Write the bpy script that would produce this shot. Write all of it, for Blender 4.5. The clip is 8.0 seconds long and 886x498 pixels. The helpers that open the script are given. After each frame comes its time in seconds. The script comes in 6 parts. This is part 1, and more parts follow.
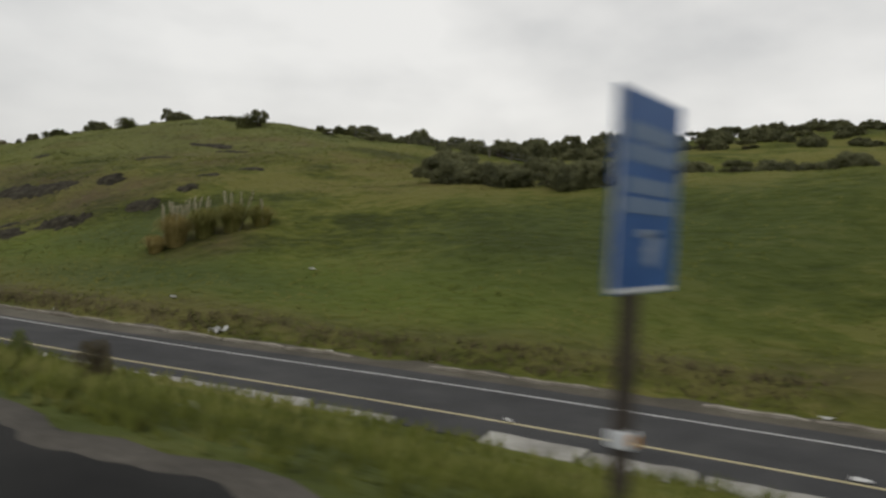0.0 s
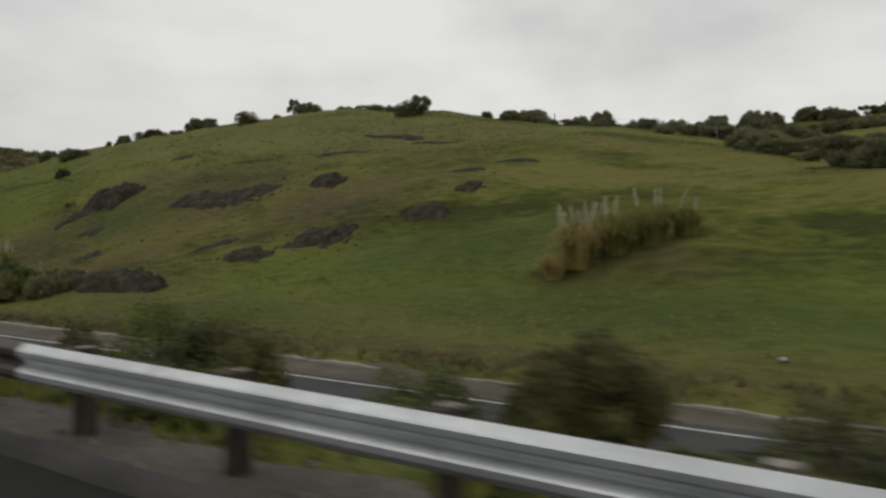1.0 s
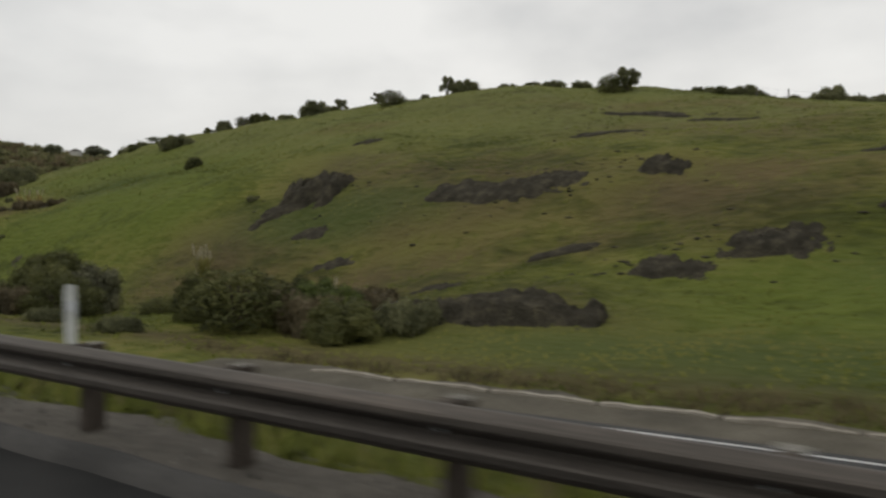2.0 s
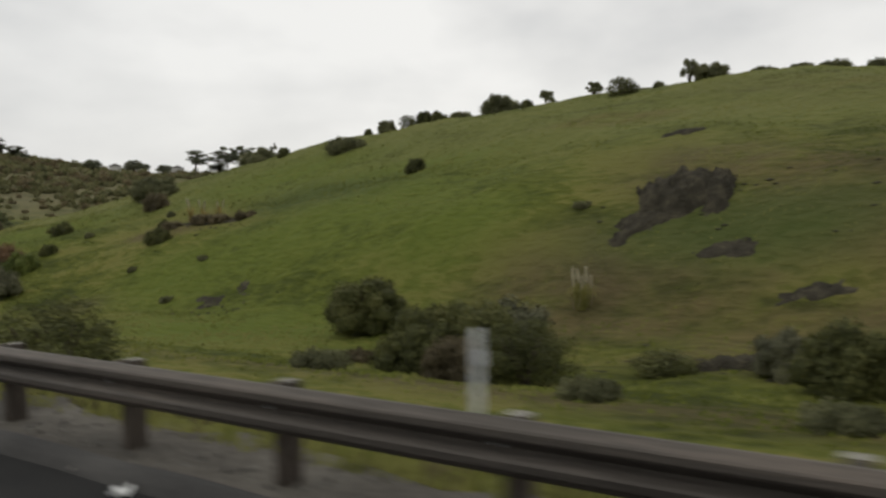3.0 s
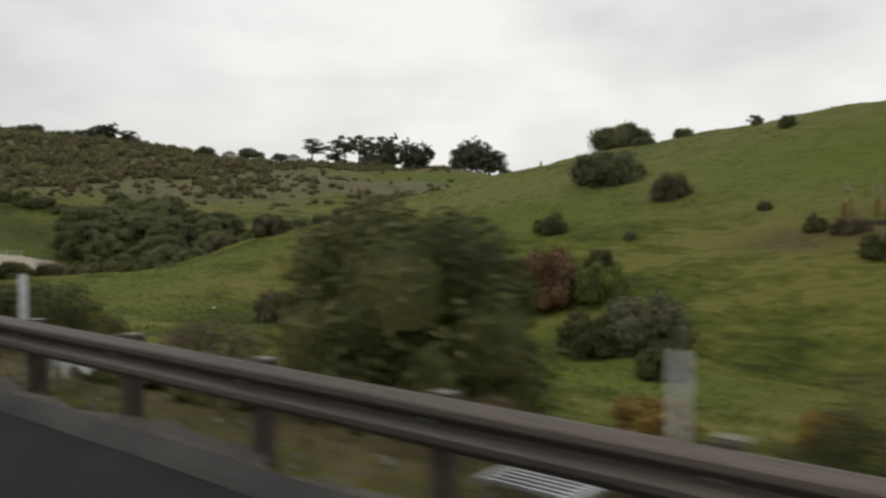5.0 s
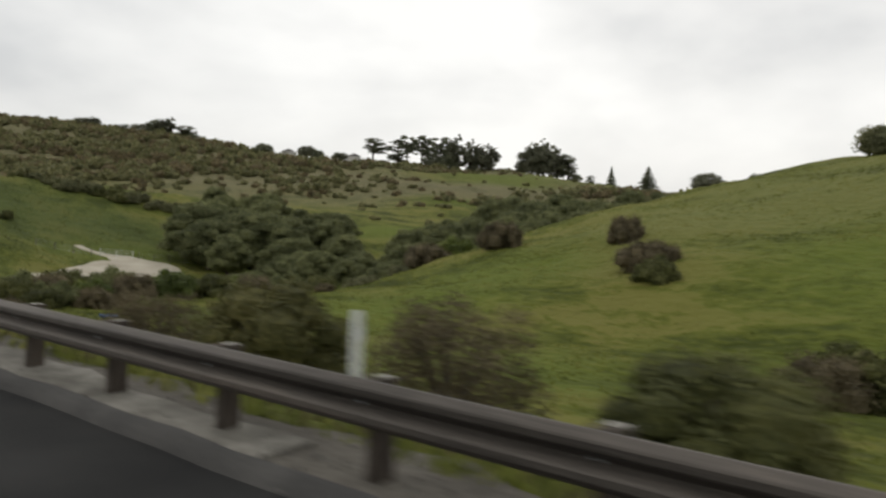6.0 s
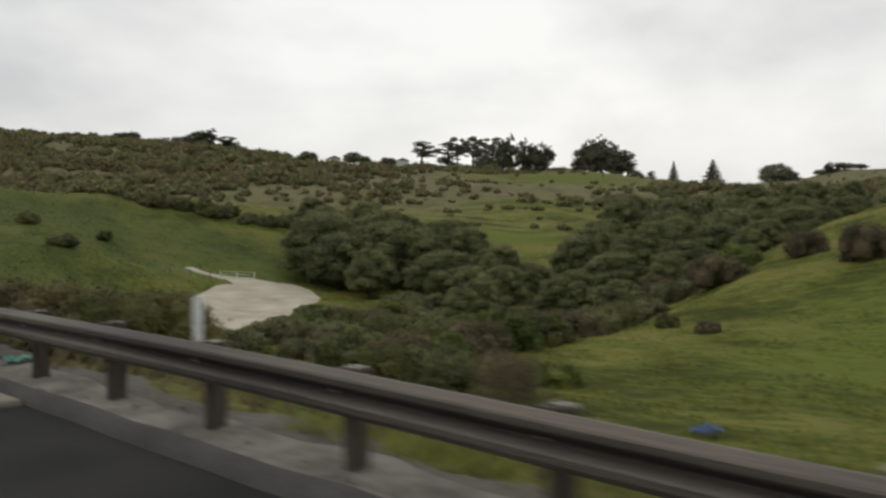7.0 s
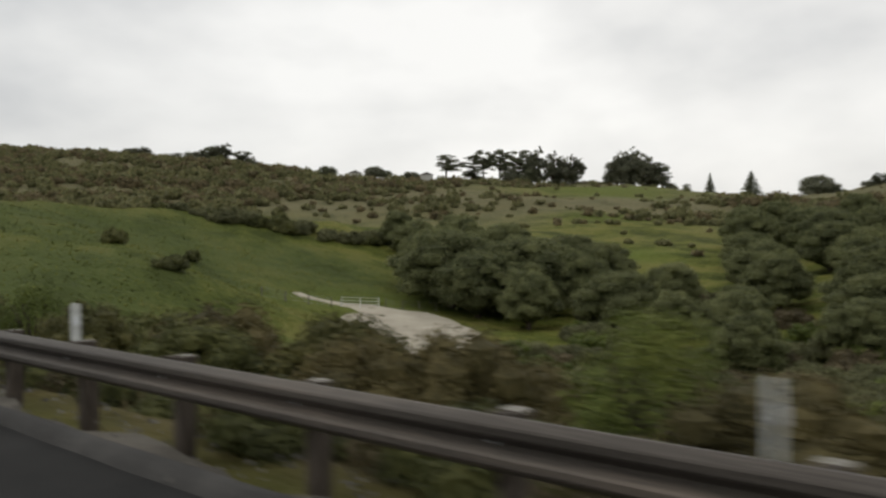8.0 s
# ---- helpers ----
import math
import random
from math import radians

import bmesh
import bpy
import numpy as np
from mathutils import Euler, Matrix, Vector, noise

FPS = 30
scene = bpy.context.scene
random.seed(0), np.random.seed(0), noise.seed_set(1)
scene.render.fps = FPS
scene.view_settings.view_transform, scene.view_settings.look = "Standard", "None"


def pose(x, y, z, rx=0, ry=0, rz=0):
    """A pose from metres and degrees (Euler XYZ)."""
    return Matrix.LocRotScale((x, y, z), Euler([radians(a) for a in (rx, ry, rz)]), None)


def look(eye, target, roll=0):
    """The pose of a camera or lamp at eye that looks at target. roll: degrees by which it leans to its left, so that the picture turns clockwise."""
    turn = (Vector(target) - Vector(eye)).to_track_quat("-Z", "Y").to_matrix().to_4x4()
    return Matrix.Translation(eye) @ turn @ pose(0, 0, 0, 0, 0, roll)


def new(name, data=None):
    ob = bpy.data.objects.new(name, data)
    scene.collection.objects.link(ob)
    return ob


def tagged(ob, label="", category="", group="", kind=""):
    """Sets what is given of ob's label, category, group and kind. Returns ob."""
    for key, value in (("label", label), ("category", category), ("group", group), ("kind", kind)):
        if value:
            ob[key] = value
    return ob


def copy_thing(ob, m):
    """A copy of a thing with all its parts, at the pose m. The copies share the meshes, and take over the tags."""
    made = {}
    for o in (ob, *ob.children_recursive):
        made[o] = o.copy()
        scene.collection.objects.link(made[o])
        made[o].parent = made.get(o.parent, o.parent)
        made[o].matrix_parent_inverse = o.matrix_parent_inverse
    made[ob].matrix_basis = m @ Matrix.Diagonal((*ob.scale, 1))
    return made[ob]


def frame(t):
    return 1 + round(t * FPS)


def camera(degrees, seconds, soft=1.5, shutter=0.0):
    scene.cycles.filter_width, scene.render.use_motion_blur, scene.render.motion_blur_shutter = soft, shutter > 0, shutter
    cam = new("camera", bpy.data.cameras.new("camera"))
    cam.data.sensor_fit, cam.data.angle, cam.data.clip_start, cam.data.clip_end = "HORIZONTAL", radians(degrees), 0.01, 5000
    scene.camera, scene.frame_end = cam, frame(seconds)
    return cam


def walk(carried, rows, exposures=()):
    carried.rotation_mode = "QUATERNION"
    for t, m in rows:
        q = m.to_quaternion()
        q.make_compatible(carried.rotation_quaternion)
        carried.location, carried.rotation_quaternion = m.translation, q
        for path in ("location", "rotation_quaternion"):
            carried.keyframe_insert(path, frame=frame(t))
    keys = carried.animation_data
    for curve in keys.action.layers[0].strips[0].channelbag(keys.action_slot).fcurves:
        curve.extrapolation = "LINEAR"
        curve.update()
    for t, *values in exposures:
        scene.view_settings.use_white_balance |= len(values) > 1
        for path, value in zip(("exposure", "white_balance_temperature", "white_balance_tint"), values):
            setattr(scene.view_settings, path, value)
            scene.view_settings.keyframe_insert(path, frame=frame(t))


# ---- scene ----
# ---------------------------------------------------------------- camera
EYE = 1.87
cam = camera(55.75, 8.0, soft=2.6, shutter=0.18)
# seconds, metres across and along the road, yaw, pitch, roll
PATH = [
    (0, 0.099, -0.02, -55.91, -1.41, 2.90),
    (0.5, 0.012, 13.49, -55.74, -1.67, 1.43),
    (1, 0.131, 27.00, -55.73, -1.86, 0.81),
    (1.5, -0.022, 40.34, -56.50, -2.19, 0.63),
    (1.7, -0.005, 45.70, -56.73, -2.38, 0.42),
    (2.8, 0.014, 75.26, -56.02, -1.53, 0.28),
    (3, -0.050, 80.66, -55.59, -1.62, -0.53),
    (3.5, -0.015, 94.07, -55.76, -1.55, -0.02),
    (4, 0.095, 107.69, -55.63, -1.36, 0.02),
    (4.5, -0.012, 121.19, -56.05, -1.61, 1.07),
    (5, -0.026, 134.98, -51.60, -1.88, 1.01),
    (5.2, 0.058, 140.58, -50.65, -1.88, 1.43),
    (6.3, -0.043, 171.08, -49.53, -1.65, 2.50),
    (6.5, -0.056, 176.69, -47.81, -1.67, 0.09),
    (7, 0.045, 190.78, -48.13, -1.52, 0.36),
    (7.5, -0.037, 204.94, -49.30, -0.89, 0.56),
    (8, 0.130, 219.09, -48.69, -0.41, -0.07),
]
walk(cam, [(t, pose(x, y, EYE, 90 + pitch, 0, yaw) @ pose(0, 0, 0, 0, 0, roll)) for t, x, y, yaw, pitch, roll in PATH],
     [(0, -0.1), (0.6, -0.22), (1.0, -0.22), (1.7, -0.12), (3.0, 0.0), (4.1, 0.0), (4.6, -0.05), (5.0, 0.04), (5.3, 0.15), (6.5, 0.2), (7.0, 0.11), (8.0, 0.12)])

# ---------------------------------------------------------------- world and light
world = bpy.data.worlds.new("world")
scene.world = world
world.use_nodes = True
wn, wl = world.node_tree.nodes, world.node_tree.links
wn.clear()


def overcast():
    out = wn.new("ShaderNodeOutputWorld")
    back = wn.new("ShaderNodeBackground")
    sky = wn.new("ShaderNodeTexSky")
    sky.sky_type, sky.sun_disc = "NISHITA", False
    sky.sun_elevation, sky.sun_rotation = radians(48), radians(70)
    sky.air_density, sky.dust_density = 1.0, 4.0
    skyg = wn.new("ShaderNodeMixRGB")
    skyg.blend_type = "MULTIPLY"
    skyg.inputs[0].default_value = 1.0
    skyg.inputs[2].default_value = (0.1, 0.1, 0.1, 1)
    coord = wn.new("ShaderNodeTexCoord")
    mapn = wn.new("ShaderNodeMapping")
    mapn.inputs["Scale"].default_value = (1.0, 1.0, 1.9)
    mapn.inputs["Location"].default_value = (0.9, 0.35, 0.2)
    mapn.inputs["Rotation"].default_value = (0.25, -0.18, 0.6)
    n1 = wn.new("ShaderNodeTexNoise")
    n1.inputs["Scale"].default_value, n1.inputs["Detail"].default_value = 2.0, 4.0
    n1.inputs["Roughness"].default_value, n1.inputs["Distortion"].default_value = 0.5, 0.35
    n2 = wn.new("ShaderNodeTexNoise")
    n2.inputs["Scale"].default_value, n2.inputs["Detail"].default_value = 6.5, 5.0
    mixn = wn.new("ShaderNodeMath")
    mixn.operation = "MULTIPLY_ADD"
    mixn.inputs[1].default_value = 0.35
    ramp = wn.new("ShaderNodeValToRGB")
    e = ramp.color_ramp.elements
    e[0].position, e[0].color = 0.47, (0.545, 0.555, 0.56, 1)
    e[1].position, e[1].color = 0.84, (0.89, 0.885, 0.86, 1)
    mid = e.new(0.66)
    mid.color = (0.745, 0.745, 0.73, 1)
    mix = wn.new("ShaderNodeMixRGB")
    mix.inputs[0].default_value = 0.93
    wl.new(coord.outputs["Generated"], mapn.inputs["Vector"])
    wl.new(mapn.outputs["Vector"], n1.inputs["Vector"])
    wl.new(mapn.outputs["Vector"], n2.inputs["Vector"])
    wl.new(n2.outputs["Fac"], mixn.inputs[0])
    wl.new(n1.outputs["Fac"], mixn.inputs[2])
    # thinner cloud, brighter, over part of the sky
    thin, ease = wn.new("ShaderNodeVectorMath"), wn.new("ShaderNodeMapRange")
    thin.operation = "DOT_PRODUCT"
    thin.inputs[1].default_value = (0.817, 0.53, 0.225)
    ease.interpolation_type = "SMOOTHSTEP"
    for k, value in ((1, 0.86), (2, 1.0), (3, 0.0), (4, 0.055)):
        ease.inputs[k].default_value = value
    both = wn.new("ShaderNodeMath")
    both.operation = "ADD"
    wl.new(coord.outputs["Generated"], thin.inputs[0])
    wl.new(thin.outputs["Value"], ease.inputs[0])
    wl.new(mixn.outputs[0], both.inputs[0])
    wl.new(ease.outputs[0], both.inputs[1])
    wl.new(both.outputs[0], ramp.inputs["Fac"])
    wl.new(sky.outputs["Color"], skyg.inputs[1])
    wl.new(skyg.outputs["Color"], mix.inputs[1])
    wl.new(ramp.outputs["Color"], mix.inputs[2])
    wl.new(mix.outputs["Color"], back.inputs["Color"])
    back.inputs["Strength"].default_value = 1.0
    wl.new(back.outputs[0], out.inputs[0])


overcast()
sun_data = bpy.data.lights.new("sun", "SUN")
sun_data.energy, sun_data.angle, sun_data.color = 0.5, radians(35), (1.0, 0.97, 0.92)
sun = new("sun", sun_data)
sun.matrix_world = look((0, 0, 60), (25, -35, 0))


# ---------------------------------------------------------------- materials
def mat(name, stops, scale=4.0, fine=40.0, rough=0.9, metal=0.0, bump=0.3, dist=0.02, island=0.0, obj=0.0, mask=None, spec=0.3, stretch=None, span=(0.48, 0.98), mid=0.0):
    """A surface of a few colours blended by two scales of noise; mask: (attribute, colour, colour) laid over."""
    m = bpy.data.materials.new(name)
    m.use_nodes = True
    n, l = m.node_tree.nodes, m.node_tree.links
    b = n["Principled BSDF"]
    b.inputs["Roughness"].default_value, b.inputs["Metallic"].default_value = rough, metal
    b.inputs["Specular IOR Level"].default_value = spec
    geo = n.new("ShaderNodeNewGeometry")
    vec = geo.outputs["Position"]
    if stretch:
        mp = n.new("ShaderNodeMapping")
        mp.inputs["Scale"].default_value = stretch
        l.new(vec, mp.inputs["Vector"])
        vec = mp.outputs["Vector"]
    big, small = n.new("ShaderNodeTexNoise"), n.new("ShaderNodeTexNoise")
    for t, s, d in ((big, scale, 5.0), (small, fine, 4.0)):
        t.inputs["Scale"].default_value, t.inputs["Detail"].default_value = s, d
        l.new(vec, t.inputs["Vector"])
    add = n.new("ShaderNodeMath")
    add.operation = "MULTIPLY_ADD"
    add.inputs[1].default_value = 0.45
    l.new(small.outputs["Fac"], add.inputs[0])
    l.new(big.outputs["Fac"], add.inputs[2])
    value = add.outputs[0]
    if mid:
        tuft, patchy = n.new("ShaderNodeTexNoise"), n.new("ShaderNodeMath")
        tuft.inputs["Scale"].default_value, tuft.inputs["Detail"].default_value = mid, 3.0
        l.new(vec, tuft.inputs["Vector"])
        patchy.operation = "MULTIPLY_ADD"
        patchy.inputs[1].default_value = 0.45
        l.new(tuft.outputs["Fac"], patchy.inputs[0])
        l.new(value, patchy.inputs[2])
        value = patchy.outputs[0]
    for k, sock in ((island, "Random Per Island"), (obj, "Random")):
        if k:
            src = geo if sock == "Random Per Island" else n.new("ShaderNodeObjectInfo")
            a2 = n.new("ShaderNodeMath")
            a2.operation = "MULTIPLY_ADD"
            a2.inputs[1].default_value = k
            l.new(src.outputs[sock], a2.inputs[0])
            l.new(value, a2.inputs[2])
            sub = n.new("ShaderNodeMath")
            sub.operation = "SUBTRACT"
            sub.inputs[1].default_value = k / 2
            l.new(a2.outputs[0], sub.inputs[0])
            value = sub.outputs[0]
    ramp = n.new("ShaderNodeValToRGB")
    el = ramp.color_ramp.elements
    lo, hi = span
    while len(el) < len(stops):
        el.new(0.5)
    for i, c in enumerate(stops):
        el[i].position = lo + (hi - lo) * i / max(1, len(stops) - 1)
        el[i].color = (*c, 1)
    l.new(value, ramp.inputs["Fac"])
    colour = ramp.outputs["Color"]
    if mask:
        for attr, c1, c2 in mask:
            at = n.new("ShaderNodeAttribute")
            at.attribute_name = attr
            mx, tint = n.new("ShaderNodeMixRGB"), n.new("ShaderNodeMixRGB")
            tint.inputs[1].default_value, tint.inputs[2].default_value = (*c1, 1), (*c2, 1)
            l.new(small.outputs["Fac"], tint.inputs[0])
            brk = n.new("ShaderNodeMath")
            brk.operation = "MULTIPLY_ADD"
            brk.use_clamp = True
            brk.inputs[1].default_value = 1.0
            off = n.new("ShaderNodeMath")
            off.operation = "MULTIPLY_ADD"
            off.inputs[1].default_value, off.inputs[2].default_value = 2.2, -1.25 - (0.5 if mid else 0)
            l.new(value, off.inputs[0])
            gate = n.new("ShaderNodeMath")
            gate.operation = "MULTIPLY"
            l.new(at.outputs["Fac"], gate.inputs[0])
            half = n.new("ShaderNodeMath")
            half.operation = "ADD"
            half.use_clamp = True
            half.inputs[1].default_value = 0.75
            l.new(off.outputs[0], half.inputs[0])
            l.new(half.outputs[0], gate.inputs[1])
            l.new(gate.outputs[0], mx.inputs[0])
            l.new(colour, mx.inputs[1])
            l.new(tint.outputs["Color"], mx.inputs[2])
            colour = mx.outputs["Color"]
    l.new(colour, b.inputs["Base Color"])
    if bump:
        bp = n.new("ShaderNodeBump")
        bp.inputs["Strength"].default_value, bp.inputs["Distance"].default_value = bump, dist
        l.new(small.outputs["Fac"], bp.inputs["Height"])
        l.new(bp.outputs["Normal"], b.inputs["Normal"])
    return m


# the scrub colours are tan far ground, lightened to include distance haze
M_GROUND = mat("hill_grass", [(0.04, 0.049, 0.010), (0.078, 0.09, 0.016), (0.113, 0.121, 0.024), (0.142, 0.137, 0.036)], 0.13, 1.9, 0.95, bump=1.0, dist=0.4, stretch=(1.0, 0.5, 1.0), span=(0.78, 1.11), spec=0.1, mid=0.5,
               mask=[("soil", (0.048, 0.037, 0.021), (0.118, 0.093, 0.046)), ("slope_haze", (0.1, 0.11, 0.032), (0.165, 0.172, 0.06)), ("dry", (0.085, 0.064, 0.028), (0.175, 0.134, 0.058)), ("lush", (0.068, 0.092, 0.015), (0.13, 0.154, 0.03)), ("deep", (0.04, 0.058, 0.015), (0.078, 0.098, 0.03)), ("scrub", (0.095, 0.088, 0.05), (0.195, 0.172, 0.105))])
M_TUFT = mat("grass_blades", [(0.055, 0.065, 0.013), (0.086, 0.098, 0.018), (0.122, 0.132, 0.026), (0.15, 0.148, 0.042)], 0.13, 1.9, 0.9, bump=0, island=0.2, spec=0.1, stretch=(1.0, 0.5, 1.0), span=(0.78, 1.11), mid=0.5)
M_ASPHALT = mat("asphalt", [(0.018, 0.018, 0.018), (0.027, 0.027, 0.026), (0.038, 0.037, 0.036)], 0.7, 60, 0.95, bump=0.5, dist=0.01, spec=0.08)
M_RAMP = mat("ramp_asphalt", [(0.04, 0.04, 0.041), (0.055, 0.055, 0.056), (0.072, 0.071, 0.07)], 0.5, 50, 0.92, bump=0.5, dist=0.01, spec=0.15)
M_DIRT = mat("shoulder_dirt", [(0.04, 0.036, 0.029), (0.075, 0.067, 0.055), (0.13, 0.118, 0.098)], 0.5, 9, 0.95, bump=0.8, dist=0.03)
M_VERGE = mat("dusty_gravel_verge", [(0.055, 0.049, 0.036), (0.088, 0.078, 0.058), (0.135, 0.12, 0.092)], 0.5, 9, 0.95, bump=0.8, dist=0.03)
M_CONC = mat("weathered_concrete", [(0.18, 0.17, 0.15), (0.3, 0.29, 0.26), (0.42, 0.41, 0.37)], 1.2, 18, 0.9, bump=0.5, dist=0.02, obj=0.15)
M_GRAVEL = mat("pale_gravel", [(0.27, 0.24, 0.185), (0.37, 0.335, 0.265), (0.46, 0.42, 0.34)], 0.25, 6, 0.95, bump=0.8, dist=0.05)
M_PAINTW = mat("white_road_paint", [(0.45, 0.45, 0.44), (0.65, 0.65, 0.63), (0.72, 0.72, 0.70)], 2, 30, 0.7, bump=0.2)
M_PAINTY = mat("yellow_road_paint", [(0.46, 0.39, 0.21), (0.56, 0.49, 0.28), (0.62, 0.56, 0.36)], 2, 30, 0.7, bump=0.2)
M_GALV = mat("galvanised_steel", [(0.40, 0.415, 0.42), (0.52, 0.535, 0.54), (0.62, 0.635, 0.64)], 1.5, 12, 0.42, metal=0.85, bump=0.1, dist=0.005)
M_RUST = mat("weathered_steel", [(0.046, 0.04, 0.034), (0.088, 0.077, 0.066), (0.148, 0.122, 0.1)], 0.9, 13, 0.55, metal=0.45, bump=0.3, dist=0.006, stretch=(1, 0.25, 6))
M_WOOD = mat("dark_weathered_timber", [(0.035, 0.028, 0.022), (0.06, 0.048, 0.038), (0.095, 0.078, 0.062)], 3, 22, 0.9, bump=0.6, dist=0.01, obj=0.2, stretch=(6, 6, 1))
M_WHITE = mat("white_plastic", [(0.45, 0.46, 0.44), (0.6, 0.61, 0.58), (0.68, 0.69, 0.66)], 3, 20, 0.55, bump=0.15, obj=0.2)
M_AMBER = mat("amber_reflector", [(0.55, 0.23, 0.02), (0.68, 0.31, 0.03)], 5, 30, 0.4, bump=0.1)
M_BLACK = mat("black_paint", [(0.015, 0.014, 0.013), (0.03, 0.028, 0.026)], 5, 30, 0.6, bump=0.1)
M_YELLOW = mat("yellow_sheeting", [(0.55, 0.33, 0.03), (0.68, 0.42, 0.05)], 5, 30, 0.5, bump=0.1)
M_BLUE = mat("blue_sign_sheeting", [(0.025, 0.09, 0.28), (0.035, 0.115, 0.33), (0.05, 0.14, 0.37)], 2, 12, 0.45, bump=0.05)
M_SIGNTXT = mat("pale_sign_lettering", [(0.13, 0.20, 0.33), (0.19, 0.26, 0.38)], 4, 20, 0.5, bump=0.05)
M_SIGNWHT = mat("white_sign_border", [(0.6, 0.62, 0.64), (0.72, 0.73, 0.74)], 4, 20, 0.5, bump=0.05)
M_ROCK = mat("dark_shale", [(0.027, 0.025, 0.018), (0.052, 0.047, 0.034), (0.098, 0.086, 0.058)], 1.6, 9, 0.95, bump=1.0, dist=0.15, spec=0.1)
M_LITTER = mat("white_litter", [(0.5, 0.5, 0.48), (0.7, 0.7, 0.68)], 3, 20, 0.7, bump=0.2)
M_BARK = mat("bark", [(0.045, 0.035, 0.027), (0.085, 0.068, 0.052), (0.12, 0.10, 0.08)], 3, 20, 0.95, bump=0.8, dist=0.03, stretch=(4, 4, 1))


def let_through(m, thin):
    """Part of the light goes through thin leaves and blades."""
    n, l = m.node_tree.nodes, m.node_tree.links
    b_ = n["Principled BSDF"]
    tr, mx = n.new("ShaderNodeBsdfTranslucent"), n.new("ShaderNodeMixShader")
    l.new(b_.inputs["Base Color"].links[0].from_socket, tr.inputs["Color"])
    mx.inputs[0].default_value = thin
    l.new(b_.outputs[0], mx.inputs[1])
    l.new(tr.outputs[0], mx.inputs[2])
    l.new(mx.outputs[0], n["Material Output"].inputs["Surface"])
    return m


def leaf(name, a, b, c, isl=0.35, thin=0.12, lift=1.42):
    m = mat(name, [(r * lift, g * lift, u * lift * 0.88) for r, g, u in (a, b, c)], 0.5, 5.0, 0.75, bump=0, island=isl, obj=0.12)
    return let_through(m, thin)


# oaks: the high lift and added blue paint valley haze into the leaves
L_OAK = leaf("oak_leaves", (0.044, 0.049, 0.025), (0.08, 0.087, 0.043), (0.122, 0.127, 0.064), thin=0.5, lift=2.15)
L_OAKD = leaf("dark_oak_leaves", (0.04, 0.045, 0.023), (0.073, 0.08, 0.04), (0.113, 0.118, 0.06), thin=0.5, lift=2.15)
# lifted slightly, so the brush colour holds some haze
L_SHRUB = leaf("coyote_brush_leaves", (0.028, 0.031, 0.012), (0.056, 0.06, 0.021), (0.096, 0.096, 0.036), thin=0.26, lift=1.6)
L_GREEN = leaf("bright_shrub_leaves", (0.034, 0.046, 0.010), (0.066, 0.085, 0.017), (0.115, 0.13, 0.03))
L_GREY = leaf("grey_green_leaves", (0.042, 0.043, 0.026), (0.08, 0.08, 0.05), (0.135, 0.13, 0.085))
L_RED = leaf("rust_red_leaves", (0.048, 0.03, 0.017), (0.09, 0.052, 0.029), (0.135, 0.083, 0.046), thin=0.25, lift=1.5)
L_ORANGE = leaf("orange_leaves", (0.07, 0.056, 0.016), (0.14, 0.098, 0.024), (0.22, 0.135, 0.034))
L_BROWN = leaf("dry_brown_twigs", (0.042, 0.035, 0.022), (0.077, 0.063, 0.039), (0.12, 0.098, 0.062), thin=0.35, lift=1.6)
L_OLIVE = leaf("olive_shrub_leaves", (0.034, 0.035, 0.012), (0.064, 0.062, 0.022), (0.104, 0.094, 0.034))
L_RUSSET = leaf("russet_bramble_leaves", (0.038, 0.034, 0.015), (0.072, 0.06, 0.025), (0.112, 0.09, 0.04))
L_REDTWIG = leaf("red_brown_twigs", (0.03, 0.022, 0.02), (0.055, 0.04, 0.035), (0.085, 0.062, 0.052))
# scrub green lightened and greyed to imitate haze over the ridge and gully
L_HAZED = leaf("hazed_scrub_leaves", (0.044, 0.046, 0.026), (0.08, 0.082, 0.046), (0.122, 0.122, 0.07), thin=0.48, lift=2.05)
# ridge trees: distance haze is put into these greyer, lighter leaf colours
L_PINE = leaf("hazed_pine_needles", (0.075, 0.083, 0.06), (0.11, 0.118, 0.084), (0.15, 0.157, 0.11), thin=0.45, lift=1.6)
L_GUM = leaf("hazed_eucalyptus_leaves", (0.085, 0.089, 0.07), (0.125, 0.129, 0.098), (0.165, 0.168, 0.125), thin=0.4)
# olive and brown scrub, both paled in colour as if seen through haze
L_FARSCRUB = leaf("olive_scrub_leaves", (0.046, 0.047, 0.024), (0.08, 0.08, 0.04), (0.12, 0.114, 0.06), thin=0.48, lift=2.05)
L_DRYSCRUB = leaf("dry_scrub_leaves", (0.05, 0.042, 0.026), (0.085, 0.07, 0.042), (0.125, 0.102, 0.06), thin=0.48, lift=2.05)
L_STRAW = leaf("pampas_leaves", (0.17, 0.135, 0.05), (0.28, 0.225, 0.09), (0.38, 0.31, 0.14), thin=0.35, lift=1.2)
L_PLUME = leaf("pampas_plumes", (0.36, 0.33, 0.26), (0.46, 0.42, 0.34), (0.56, 0.52, 0.44), lift=1.0)

# ---------------------------------------------------------------- small makers
RNG = np.random.default_rng(7)


def mesh_of(name, verts, faces, material, smooth=False):
    me = bpy.data.meshes.new(name)
    me.from_pydata([tuple(map(float, v)) for v in verts], [], [tuple(map(int, f)) for f in faces])
    me.materials.append(material)
    if smooth:
        me.polygons.foreach_set("use_smooth", [True] * len(me.polygons))
    me.update()
    return me


